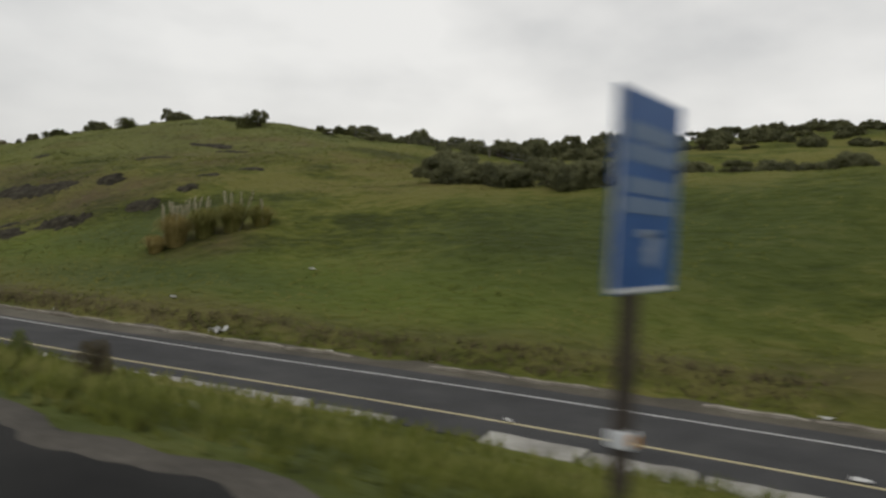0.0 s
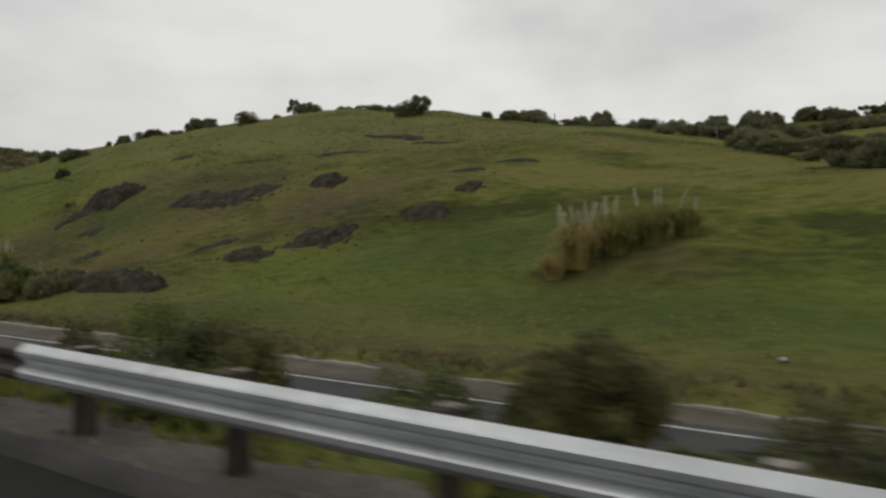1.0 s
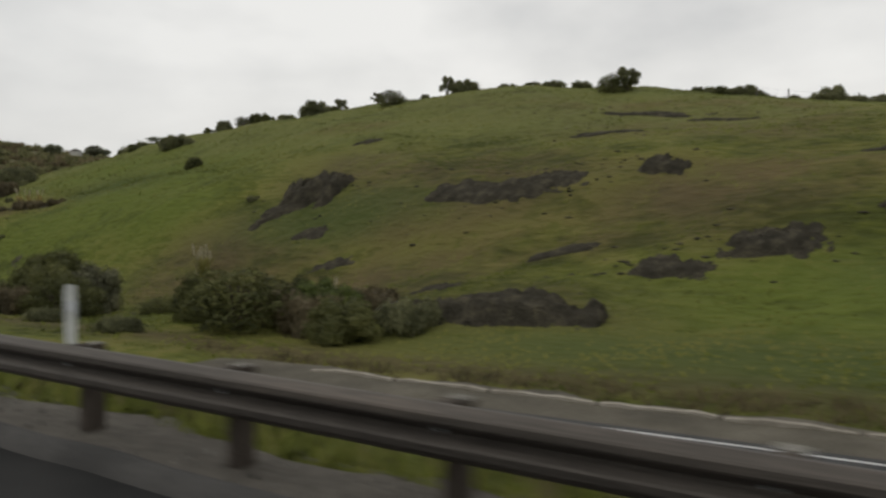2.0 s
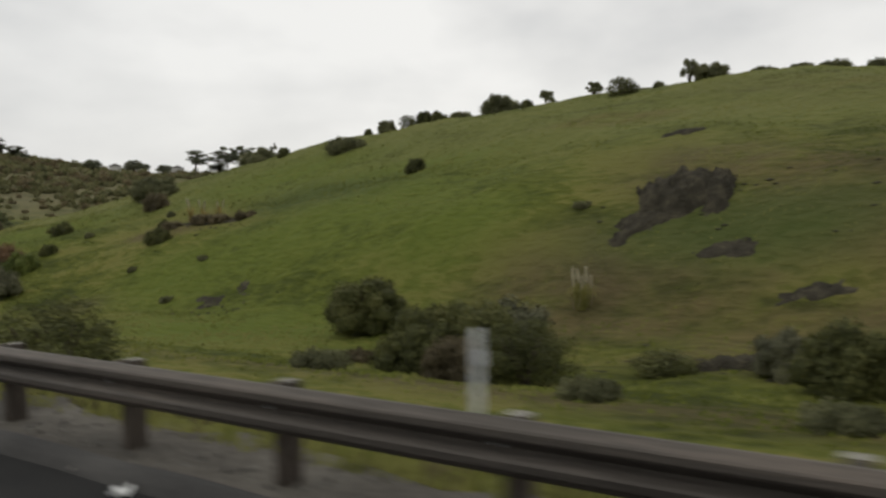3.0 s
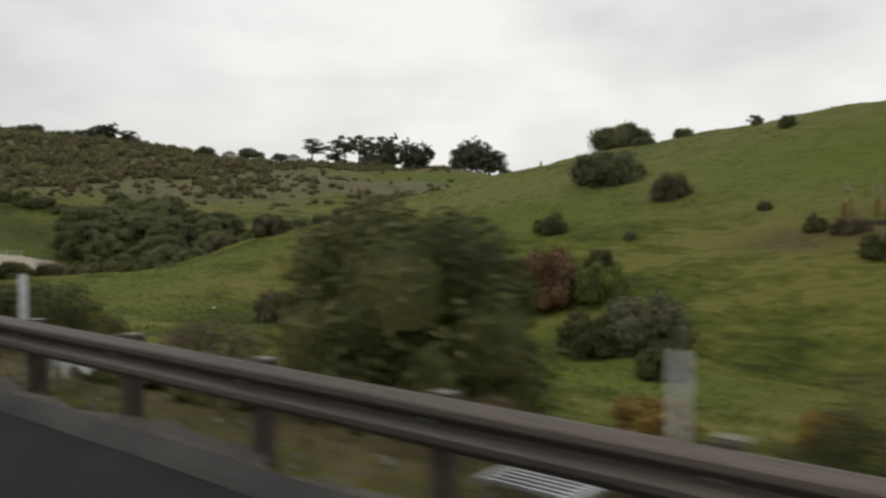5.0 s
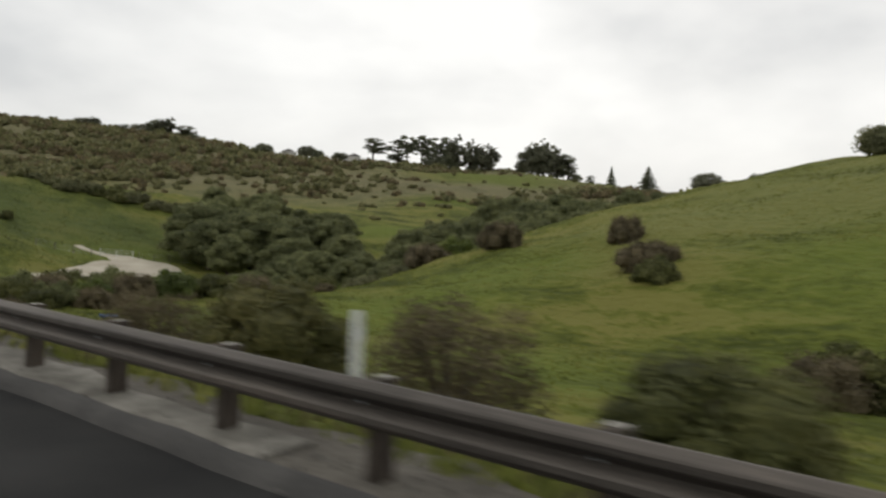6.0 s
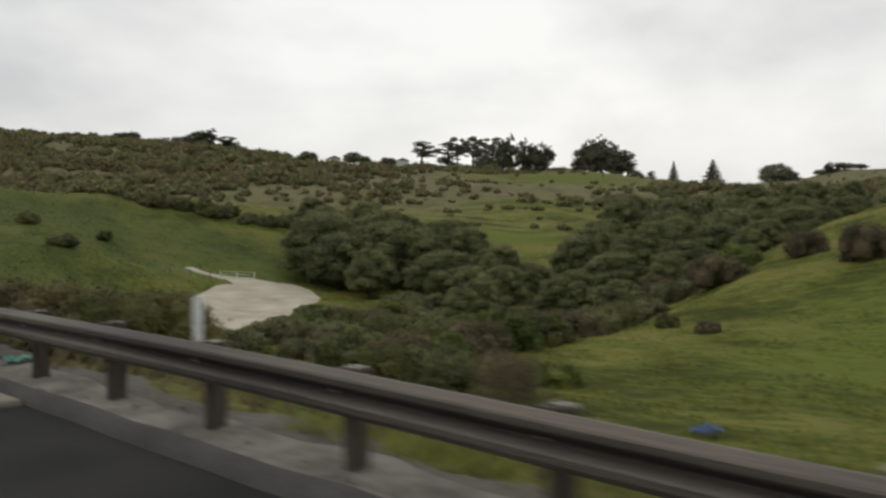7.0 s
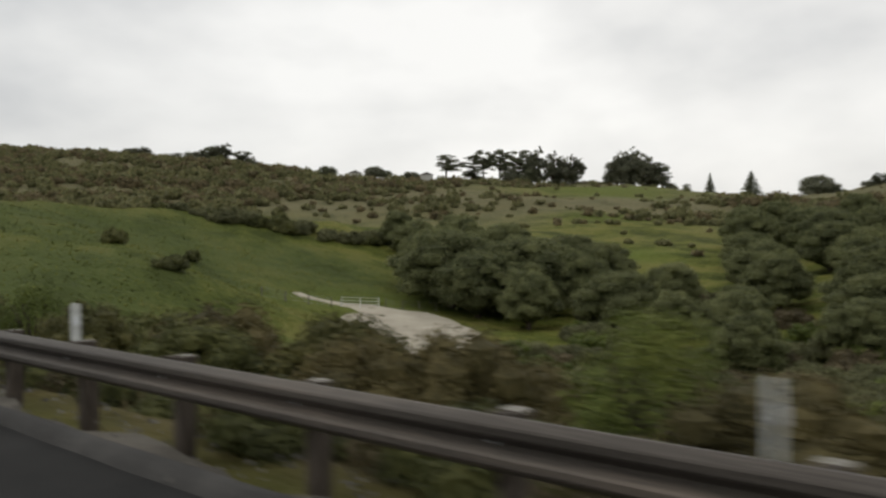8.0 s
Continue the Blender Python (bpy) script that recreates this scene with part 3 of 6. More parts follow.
WAVE = [(0.0, 0.0), (-0.014, 0.002), (-0.074, 0.04), (-0.083, 0.054), (-0.083, 0.092), (-0.074, 0.106), (-0.012, 0.144), (0.0, 0.156), (-0.012, 0.168), (-0.074, 0.206), (-0.083, 0.22), (-0.083, 0.258), (-0.074, 0.272), (-0.014, 0.31), (0.0, 0.312)]
WAVE = [(w, 1.1 * h) for w, h in WAVE]


def beam(y0, y1, material, name="beam", bend=None, dz=0.0, step=1.905):
    """A W-section steel rail from y0 to y1, with its thickness."""
    ys = np.linspace(y0, y1, max(2, int(round((y1 - y0) / step)) + 1))
    v, f = [], []
    m = len(WAVE)
    for y in ys:
        bx, bz = bend(y) if bend else (0, 0)
        for off in (0.0, 0.012):
            v += [(RAIL_X + w[0] + off + bx, y, RAIL_TOP + dz - 0.343 + w[1] + bz) for w in WAVE]
    for k in range(len(ys) - 1):
        o = 2 * m * k
        for c in range(m - 1):
            f.append((o + c, o + c + 1, o + 2 * m + c + 1, o + 2 * m + c))
            f.append((o + m + c + 1, o + m + c, o + 3 * m + c, o + 3 * m + c + 1))
        f.append((o + m - 1, o + 2 * m - 1, o + 4 * m - 1, o + 3 * m - 1))
        f.append((o + m, o, o + 2 * m, o + 3 * m))
    for o in (0, 2 * m * (len(ys) - 1)):
        for c in range(m - 1):
            f.append((o + c, o + c + 1, o + m + c + 1, o + m + c))
    return mesh_of(name, v, f, material)


def raised(y):
    return 0.075 * float(sm(190, 198, y))


def dent(y):
    """Where cars have struck the rail: two kinks, with the rail pushed up behind each."""
    dx, dz = 0.0, raised(y)
    for c in (206.45, 218.05):
        low = math.exp(-(((y - c + 0.45) / 0.55) ** 2))
        high = 1 / (1 + math.exp((c - y) / 0.09)) * math.exp(-max(0.0, y - c) / 2.2)
        dx += 0.05 * low
        dz += -0.045 * low + 0.035 * high
    return (dx, dz)


guard_rail = thing("guard_rail", RAIL_X, 22.3, 0, "weathered steel W-beam guard rail on dark timber posts", "guard rail")
inv = Matrix.Translation((-RAIL_X, -22.3, 0))


def rail_part(name, data, label="", m=None):
    return part(name, data, guard_rail, label, inv @ (m or Matrix.Identity(4)))


rail_part("beam", beam(22.2, 26.3, M_GALV, dz=0.01), "bright galvanised steel beam")
rail_part("beam", beam(26.1, 34.2, M_GALV), "bright galvanised steel beam", Matrix.Translation((-0.014, 0, 0)))
y = 34.0
while y < 300:
    hit_part = 186 < y
    rail_part("beam", beam(y, y + 7.75, M_RUST, bend=dent if hit_part else None, step=0.15 if 196 < y < 224 else 1.905), "dark weathered steel beam", Matrix.Translation((0.004 * (int(y) % 3), 0, 0)))
    y += 7.62
POST_0 = 1.25 + 1.905 * 12
POST = block("post", 0.17, 0.14, 1.6, M_WOOD, 0.012, (0, 0, -0.855))
M_ENDGRAIN = mat("bleached_end_grain", [(0.14, 0.133, 0.115), (0.23, 0.22, 0.19), (0.32, 0.305, 0.27)], 6, 60, 0.9, bump=0.4, dist=0.005, obj=0.3)
POST.materials.append(M_ENDGRAIN)
for face in POST.polygons:
    if face.normal.z > 0.9:
        face.material_index = 1
BLOCKOUT = block("blockout", 0.12, 0.14, 0.33, M_WOOD, 0.012)
bm = bmesh.new()
bmesh.ops.create_cone(bm, segments=8, radius1=0.022, radius2=0.016, depth=0.02, cap_ends=True, matrix=pose(0, 0, 0, 0, -90, 0))
BOLT = from_bm("bolt", bm, M_GALV)
y = POST_0
while y < 300:
    jitter = RNG.uniform(-0.03, 0.03)
    m = pose(RAIL_X + 0.215, y + jitter, RNG.uniform(-0.02, 0.015) + raised(y), RNG.uniform(-1, 1), RNG.uniform(-1.2, 1.2), RNG.uniform(-3, 3))
    rail_part("post", POST, "", m)
    rail_part("blockout", BLOCKOUT, "", m @ pose(-0.147, 0, 0.415))
    rail_part("bolt", BOLT, "", pose(RAIL_X - 0.008, y, RAIL_TOP - 0.156 + raised(y)))
    y += 1.905


M_SHADESTEEL = mat("shadowed_steel", [(0.06, 0.062, 0.064), (0.10, 0.103, 0.105), (0.15, 0.153, 0.155)], 3, 20, 0.6, metal=0.4, bump=0.2)


# end terminal with its striped face
def terminal():
    t = thing("end_terminal", RAIL_X, 21.5, 0, "galvanised guard rail end terminal with black and yellow striped face", "crash terminal")
    v = []
    secs = [(0.0, 0.23, 0.22, 0.30), (0.06, 0.23, 0.22, 0.30), (0.45, 0.20, 0.19, 0.26), (0.75, 0.11, 0.12, 0.17), (0.95, 0.07, 0.08, 0.16)]
    n = 8
    for yy, hx0, hx1, hz in secs:
        for i in range(4):
            sx, sz = ((-1, -1), (1, -1), (1, 1), (-1, 1))[i]
            v.append(((-hx0 if sx < 0 else hx1), yy, 0.575 + sz * hz))
    f = []
    for k in range(len(secs) - 1):
        for i in range(4):
            j = (i + 1) % 4
            f.append((4 * k + i, 4 * k + j, 4 * k + 4 + j, 4 * k + 4 + i))
    f += [(3, 2, 1, 0), tuple(4 * (len(secs) - 1) + i for i in range(4))]
    me = mesh_of("head", v, f, M_GALV)
    bm = bmesh.new()
    bm.from_mesh(me)
    bmesh.ops.bevel(bm, geom=bm.edges[:], offset=0.012, segments=2, affect="EDGES")
    bm.to_mesh(me)
    bm.free()
    part("head", me, t, "bright galvanised impact head")
    plate = part("striped_plate", block("striped_plate", 0.44, 0.012, 0.58, M_YELLOW, 0.003, (0.0, -0.012, 0.285)), t, "black and yellow diagonal stripes")
    for k in range(-2, 4):
        c = 0.575 + k * 0.26
        pts = []
        # a diagonal band, cut to the plate
        poly = [(-0.22, c - 0.20), (0.22, c + 0.24), (0.22, c + 0.37), (-0.22, c - 0.07)]
        for lo, hi in ((0.295, 0.855),):
            out = []
            for side, keep in ((lo, 1), (hi, -1)):
                src = poly if not out else out
                out2 = []
                for i in range(len(src)):
                    a, b = src[i], src[(i + 1) % len(src)]
                    ia, ib = keep * (a[1] - side) >= 0, keep * (b[1] - side) >= 0
                    if ia:
                        out2.append(a)
                    if ia != ib:
                        s = (side - a[1]) / (b[1] - a[1])
                        out2.append((a[0] + s * (b[0] - a[0]), side))
                out = out2
                if not out:
                    break
            pts = out
        if len(pts) >= 3:
            vv = [(-p[0], -0.022, p[1]) for p in pts] + [(-p[0], -0.0175, p[1]) for p in pts]
            q = len(pts)
            ff = [tuple(range(q)), tuple(range(2 * q - 1, q - 1, -1))] + [(i, (i + 1) % q, q + (i + 1) % q, q + i) for i in range(q)]
            part("stripe", mesh_of("stripe", vv, ff, M_BLACK), plate, "black stripe")
    # flat dark panel stands in for the shade within the head's open side
    side = part("side_frame", block("side_frame", 0.012, 0.36, 0.5, M_SHADESTEEL, 0.004, (-0.229, 0.21, 0.325)), t, "dark panel for the shade inside the open head")
    for zz, hh in ((0.325, 0.05), (0.56, 0.06), (0.785, 0.05)):
        part("rib", block("rib", 0.02, 0.38, hh, M_GALV, 0.005, (-0.241, 0.21, zz)), side, "bright steel rib")
    for yy in (0.03, 0.39):
        part("rib", block("rib", 0.018, 0.045, 0.5, M_GALV, 0.005, (-0.239, yy, 0.325)), side, "bright steel rib")
    part("top_plate", block("top_plate", 0.50, 0.62, 0.014, M_GALV, 0.004, (0.0, 0.27, 0.882)), t, "flat steel top plate")
    part("leg", block("leg", 0.18, 0.18, 1.1, M_WOOD, 0.012, (0.12, 0.55, -0.75)), t, "dark timber leg")
    return t


terminal()


# white marker posts behind the rail
def marker():
    t = thing("marker_post", 0, 0, 0, "white flexible plastic marker post behind the guard rail", "marker post", "marker posts along the rail")
    v, f = [], []
    prof = [(-0.055, 0.0), (-0.045, -0.012), (0.0, -0.02), (0.045, -0.012), (0.055, 0.0), (0.0, -0.008)]
    zs = [0.44, 0.6, 0.8, 1.14, 1.19, 1.22]
    for i, z in enumerate(zs):
        k = 1.0 if z < 1.17 else (0.93 if z < 1.21 else 0.72)
        v += [(p[1], p[0] * k, z) for p in prof]
    m = len(prof)
    for k in range(len(zs) - 1):
        for c in range(m):
            d = (c + 1) % m
            f.append((m * k + c, m * k + d, m * k + m + d, m * k + m + c))
    f += [tuple(range(m))[::-1], tuple(range(m * (len(zs) - 1), m * len(zs)))]
    part("blade", mesh_of("blade", v, f, M_WHITE), t)
    part("bracket", block("bracket", 0.30, 0.03, 0.05, M_GALV, 0.006, (-0.12, 0.03, 0.55), (0, 0, 0)), t, "steel mounting bracket")
    part("reflector", block("reflector", 0.012, 0.075, 0.1, M_SIGNWHT, 0.003, (-0.024, 0, 0.98)), t, "pale reflector tab")
    return t


first = marker()
POSTS_AT = [POST_0 + 1.905 * (3 + 4 * k) for k in range(1, 34) if k != 21]
first.matrix_basis = pose(RAIL_X + 0.215, POSTS_AT[0] + 0.28, 0, 0, 0, 90)
for yy in POSTS_AT[1:]:
    copy_thing(first, pose(RAIL_X + 0.215 + RNG.uniform(-0.02, 0.02), yy + 0.28, RNG.uniform(-0.03, 0.02), RNG.uniform(-1.5, 1.5), RNG.uniform(-1, 1), 90 + RNG.uniform(-6, 6)))


def object_marker():
    t = thing("hazard_marker", 4.34, 19.95, -0.03, "white marker post with an amber reflective panel", "marker post")
    t.rotation_euler[2] = radians(-38)
    part("panel", block("panel", 0.21, 0.03, 0.72, M_WHITE, 0.012, (0, 0, 0.52)), t, "white plastic panel")
    part("reflector", block("reflector", 0.14, 0.008, 0.34, M_AMBER, 0.003, (0.0, -0.0195, 0.72)), t, "amber reflective sheet")
    part("stem", block("stem", 0.07, 0.05, 0.95, M_BLACK, 0.008, (0, 0.041, -0.4)), t, "dark stem")


object_marker()


# blue roadside sign
M_SYMBOL = mat("pale_sign_symbol", [(0.26, 0.32, 0.42), (0.36, 0.42, 0.5)], 4, 20, 0.5, bump=0.05)


def blue_sign():
    t = thing("road_sign", 5.93, 2.17, gz(5.93, 2.17), "blue rectangular road sign with pale lettering on a timber post", "road sign")
    base = 1.475 - t.location.z
    part("post", block("post", 0.10, 0.12, base + 0.9, M_WOOD, 0.008, (0.0, 0.09, -0.4)), t, "brown timber post")
    part("panel", block("panel", 1.27, 0.02, 1.42, M_BLUE, 0.006, (0, 0, base)), t, "blue reflective panel")
    part("border", block("border", 1.22, 0.004, 0.035, M_SIGNWHT, 0, (0, -0.0135, base + 0.01)), t, "white border")
    part("border", block("border", 0.03, 0.004, 1.38, M_SIGNWHT, 0, (-0.61, -0.0135, base + 0.02)), t, "white border")
    for zz, hh, ww in ((1.08, 0.12, 0.98), (0.93, 0.12, 1.06), (0.71, 0.11, 1.0), (0.57, 0.11, 1.06)):
        part("bar", block("bar", ww, 0.004, hh, M_SIGNTXT, 0, (0.02, -0.0135, base + zz)), t, "pale bar of lettering")
    part("symbol", block("symbol", 0.34, 0.004, 0.06, M_SYMBOL, 0, (0.02, -0.0135, base + 0.40)), t, "pale symbol")
    part("symbol", block("symbol", 0.2, 0.004, 0.24, M_SYMBOL, 0, (0.08, -0.0135, base + 0.20), (0, 18, 0)), t, "pale symbol")
    part("band", block("band", 0.15, 0.17, 0.13, M_SIGNWHT, 0.01, (0, 0.09, 0.33 - t.location.z)), t, "white band")
    part("band", block("band", 0.13, 0.006, 0.085, M_AMBER, 0.002, (0, 0.0, 0.35 - t.location.z)), t, "amber reflector")
    for zz in (0.3, 1.05):
        part("bolt", block("bolt", 0.03, 0.01, 0.03, M_GALV, 0.004, (0, -0.014, base + zz)), t)


blue_sign()


M_RED = mat("faded_red_sheeting", [(0.30, 0.035, 0.03), (0.40, 0.05, 0.04), (0.46, 0.075, 0.055)], 3, 20, 0.5, bump=0.05)


M_REDBAR = mat("faded_pale_lettering", [(0.36, 0.2, 0.18), (0.45, 0.27, 0.24)], 4, 20, 0.5, bump=0.05)


def octagon(name, r, y0, y1, material, z):
    v = [(r * math.cos(math.pi * (k + 0.5) / 4), yy, z + r * math.sin(math.pi * (k + 0.5) / 4)) for yy in (y0, y1) for k in range(8)]
    f = [tuple(range(8)), tuple(range(15, 7, -1))] + [(k, 8 + k, 8 + (k + 1) % 8, (k + 1) % 8) for k in range(8)]
    return mesh_of(name, v, f, material)


def stop_sign(x, y, z):
    t = thing("stop_sign", x, y, gz(x, y), "red octagonal sign on a steel post beside gravel", "road sign")
    t.rotation_euler[2] = radians(-28)
    up = z - t.location.z
    part("post", block("post", 0.06, 0.06, up + 0.7, M_GALV, 0.008, (0, 0.05, -0.4)), t, "steel post")
    part("rim", octagon("rim", 0.375, 0.0, 0.006, M_SIGNWHT, up), t, "white rim")
    plate = part("plate", octagon("plate", 0.355, -0.006, 0.0, M_RED, up), t, "faded red octagonal plate")
    part("bar", block("bar", 0.46, 0.004, 0.13, M_REDBAR, 0, (0, -0.011, up - 0.065)), plate, "pale bar of lettering")


stop_sign(28.3, 237.0, -5.0)


M_INLET = mat("tan_worn_concrete", [(0.12, 0.11, 0.085), (0.19, 0.175, 0.14), (0.26, 0.24, 0.2)], 1.2, 10, 0.95, bump=0.4, dist=0.01, spec=0.1)


# paved inlet with its grate at the road's edge
def inlet():
    t = thing("drain_inlet", 3.15, 202.4, 0.0, "pale concrete drain inlet with a steel grate", "drain inlet")
    part("slab", block("slab", 0.95, 5.0, 0.14, M_INLET, 0.02, (0, 0, -0.112)), t, "pale concrete slab")
    part("frame", block("frame", 0.62, 0.98, 0.03, M_RUST, 0.005, (0.12, -1.1, 0.012)), t, "dark steel frame")
    for k in range(12):
        part("bar", block("bar", 0.54, 0.035, 0.03, M_GALV, 0.004, (0.12, -1.52 + 0.077 * k, 0.03)), t, "steel bar")


inlet()


# ---------------------------------------------------------------- plants
def leaf_cloud(lumps, count, size, rng, core=True, up=0.0, deep=0.72):
    """Vertices and faces of a crown: small leaf sprays on the skins of several lumps. lumps: centre x, y, z, radii x, y, z."""
    lumps = np.asarray(lumps, float)
    area = (lumps[:, 3] * lumps[:, 4] * lumps[:, 5]) ** (2 / 3)
    which = rng.choice(len(lumps), count, p=area / area.sum())
    d = rng.normal(size=(count, 3))
    d /= np.linalg.norm(d, axis=1)[:, None]
    d[:, 2] = np.where(d[:, 2] < -0.55, -d[:, 2], d[:, 2])
    rad = rng.uniform(0.66, 1.1, count) + (rng.random(count) < 0.08) * rng.uniform(0, 0.3, count)
    c = lumps[which, :3] + d * lumps[which, 3:] * rad[:, None]
    c[:, 2] = np.maximum(c[:, 2], 0.03)
    nrm = d + rng.normal(scale=0.42, size=(count, 3))
    nrm[:, 2] += up
    nrm /= np.linalg.norm(nrm, axis=1)[:, None]
    side = np.cross(nrm, rng.normal(size=(count, 3)))
    side /= np.linalg.norm(side, axis=1)[:, None] + 1e-9
    other = np.cross(nrm, side)
    s = size * rng.uniform(0.55, 1.35, count)[:, None]
    el = rng.uniform(0.45, 0.9, count)[:, None]
    v = np.stack([c - side * s, c + other * s * el, c + side * s, c - other * s * el], 1).reshape(-1, 3)
    f = [(4 * i, 4 * i + 1, 4 * i + 2, 4 * i + 3) for i in range(count)]
    v = [tuple(q) for q in v]
    if core:
        for L in lumps:
            b0 = len(v)
            nu, nv = 6, 3
            for j in range(nv + 1):
                th = math.pi * j / nv
                for i in range(nu):
                    ph = 2 * math.pi * i / nu
                    k = deep * rng.uniform(0.85, 1.05)
                    v.append((L[0] + L[3] * k * math.sin(th) * math.cos(ph), L[1] + L[4] * k * math.sin(th) * math.sin(ph), max(0.0, L[2] + L[5] * k * math.cos(th))))
            for j in range(nv):
                for i in range(nu):
                    f.append((b0 + j * nu + i, b0 + j * nu + (i + 1) % nu, b0 + (j + 1) * nu + (i + 1) % nu, b0 + (j + 1) * nu + i))
    return v, f


def tube(points, radii, sides=6):
    v, f = [], []
    for k, (p, r) in enumerate(zip(points, radii)):
        for i in range(sides):
            a = 2 * math.pi * i / sides
            v.append((p[0] + r * math.cos(a), p[1] + r * math.sin(a), p[2]))
    for k in range(len(points) - 1):
        for i in range(sides):
            j = (i + 1) % sides
            f.append((k * sides + i, k * sides + j, (k + 1) * sides + j, (k + 1) * sides + i))
    f.append(tuple(range((len(points) - 1) * sides, len(points) * sides)))
    return v, f


def join(*pieces):
    v, f = [], []
    for pv, pf in pieces:
        o = len(v)
        v += list(pv)
        f += [tuple(i + o for i in q) for q in pf]
    return v, f


def dome_lumps(n, r, h, rng, squash=1.0):
    """Lumps over a rounded, uneven bush of radius r and height h that reaches the ground."""
    r, h = 0.87 * r, 0.9 * h
    out = [(0, 0, h * 0.40, r * 0.74, r * 0.74, h * 0.5)]
    for k in range(n + 10):
        a = 2.4 * k + rng.uniform(-0.5, 0.5)
        u = -0.8 + 1.75 * (k + rng.random()) / (n + 10)
        q = r * rng.uniform(0.2, 0.42) * (1.2 if u < -0.1 else 1.0)
        d = (r - 0.55 * q) * math.sqrt(max(0.03, 1 - min(u, 0.98) ** 2)) * rng.uniform(0.72, 1.06)
        z = 0.42 * h + (0.58 * h - 0.45 * q) * u * rng.uniform(0.8, 1.08)
        out.append((d * math.cos(a), d * math.sin(a), max(z, 0.1 * h), q, q * rng.uniform(0.8, 1.2), min(q * rng.uniform(0.7, 1.05), h * 0.4) * squash))
    return out


def open_lumps(n, r, h, rng):
    """Loose heads of leaves held up on bare stems."""
    out = []
    for k in range(n):
        a, d = 2.4 * k + rng.uniform(-0.5, 0.5), r * math.sqrt((k + 0.4) / n) * rng.uniform(0.7, 1.0)
        q = r * rng.uniform(0.2, 0.34)
        out.append((d * math.cos(a), d * math.sin(a), h * rng.uniform(0.38, 0.92) * (1 - 0.3 * (d / r) ** 2), q, q, q * 0.85))
    return out


PLANTS = {}


def bush_kind(key, r, h, material, lumps=7, leaves=1500, size=0.11, seed=1, stems=3, squash=1.0, up=0.0, core=True, loose=False):
    rng = np.random.default_rng(seed)
    L = open_lumps(lumps, r, h, rng) if loose else dome_lumps(lumps, r, h, rng, squash)
    v, f = leaf_cloud(L, leaves, size, rng, up=up, core=core, deep=0.55 if loose else 0.8)
    crown = mesh_of("foliage", v, f, material)
    pieces = []
    for k in range(stems):
        a = rng.uniform(0, 6.28)
        e = r * rng.uniform(0.2, 0.5)
        if loose:
            a, e = math.atan2(L[k % len(L)][1], L[k % len(L)][0]), math.hypot(L[k % len(L)][0], L[k % len(L)][1])
        pieces.append(tube([(0, 0, -0.3), (e * 0.4 * math.cos(a), e * 0.4 * math.sin(a), h * 0.35), (e * math.cos(a), e * math.sin(a), h * 0.7)], [0.06, 0.045, 0.02], 5))
    # the stems spring from one root
    v, f = list(pieces[0][0]), list(pieces[0][1])
    for pv, pf in pieces[1:]:
        o = len(v) - 5
        v += pv[5:]
        f += [tuple(i if i < 5 else i + o for i in q) for q in pf]
    PLANTS[key] = (crown, mesh_of("stem", v, f, M_BARK), r, h)


def place_bush(key, x, y, r, h, label, category="bush", group="", name="bush", sink=0.0, z=None):
    crown, stem, r0, h0 = PLANTS[key]
    g = gz(x, y) if z is None else z
    if z is None:
        drop = min(max(0.0, g - gz(x - 0.6 * r, y)), 0.5 * h)
        g, h = g - drop, h + drop
    t = thing(name, x, y, g - sink, label, category, group)
    t.rotation_euler[2] = float(RNG.uniform(0, 6.28))
    t.scale = (r / r0 * float(RNG.uniform(0.88, 1.14)), r / r0 * float(RNG.uniform(0.88, 1.14)), h / h0)
    part("foliage", crown, t)
    part("stem", stem, t)
    return t


bush_kind("dark_a", 1.5, 2.0, L_SHRUB, 9, 6800, 0.050, 1)
bush_kind("dark_b", 1.5, 1.8, L_SHRUB, 7, 6400, 0.053, 2)
bush_kind("dark_c", 1.5, 2.4, L_SHRUB, 13, 4200, 0.06, 3, stems=7, core=False)
bush_kind("oak_b", 1.5, 1.6, L_OAK, 8, 6400, 0.053, 5)
bush_kind("green_a", 1.5, 2.0, L_GREEN, 10, 7200, 0.046, 6, up=0.3)
bush_kind("grey_a", 1.5, 1.7, L_GREY, 10, 6800, 0.046, 7)
bush_kind("red_a", 1.5, 1.9, L_RED, 9, 6800, 0.046, 8)
bush_kind("orange_a", 1.5, 1.6, L_ORANGE, 9, 7200, 0.043, 9)
bush_kind("brown_a", 1.5, 1.5, L_BROWN, 12, 6800, 0.042, 10, stems=8)
bush_kind("low_a", 1.5, 0.8, L_HAZED, 12, 3600, 0.065, 11, up=0.3, core=False)
bush_kind("low_b", 1.5, 0.7, L_BROWN, 7, 2000, 0.08, 12)
bush_kind("road_a", 1.5, 2.4, L_GREEN, 15, 12000, 0.032, 13, stems=7, up=0.4, core=False)
bush_kind("road_b", 1.5, 2.2, L_SHRUB, 14, 12000, 0.032, 14, stems=7, core=False)
bush_kind("dense_c", 1.5, 2.2, L_RUSSET, 16, 11000, 0.036, 35, stems=6)
bush_kind("dense_a", 1.5, 2.2, L_SHRUB, 16, 12000, 0.038, 16, stems=6)
bush_kind("dense_b", 1.5, 2.2, L_OLIVE, 16, 12000, 0.038, 17, stems=6)
bush_kind("road_d", 1.5, 2.4, L_REDTWIG, 12, 9000, 0.04, 18, stems=8)
bush_kind("weed_a", 1.5, 1.3, L_SHRUB, 10, 2600, 0.07, 19, stems=5, up=0.4)
bush_kind("weed_b", 1.5, 1.3, L_BROWN, 10, 2600, 0.06, 20, stems=6, core=False)
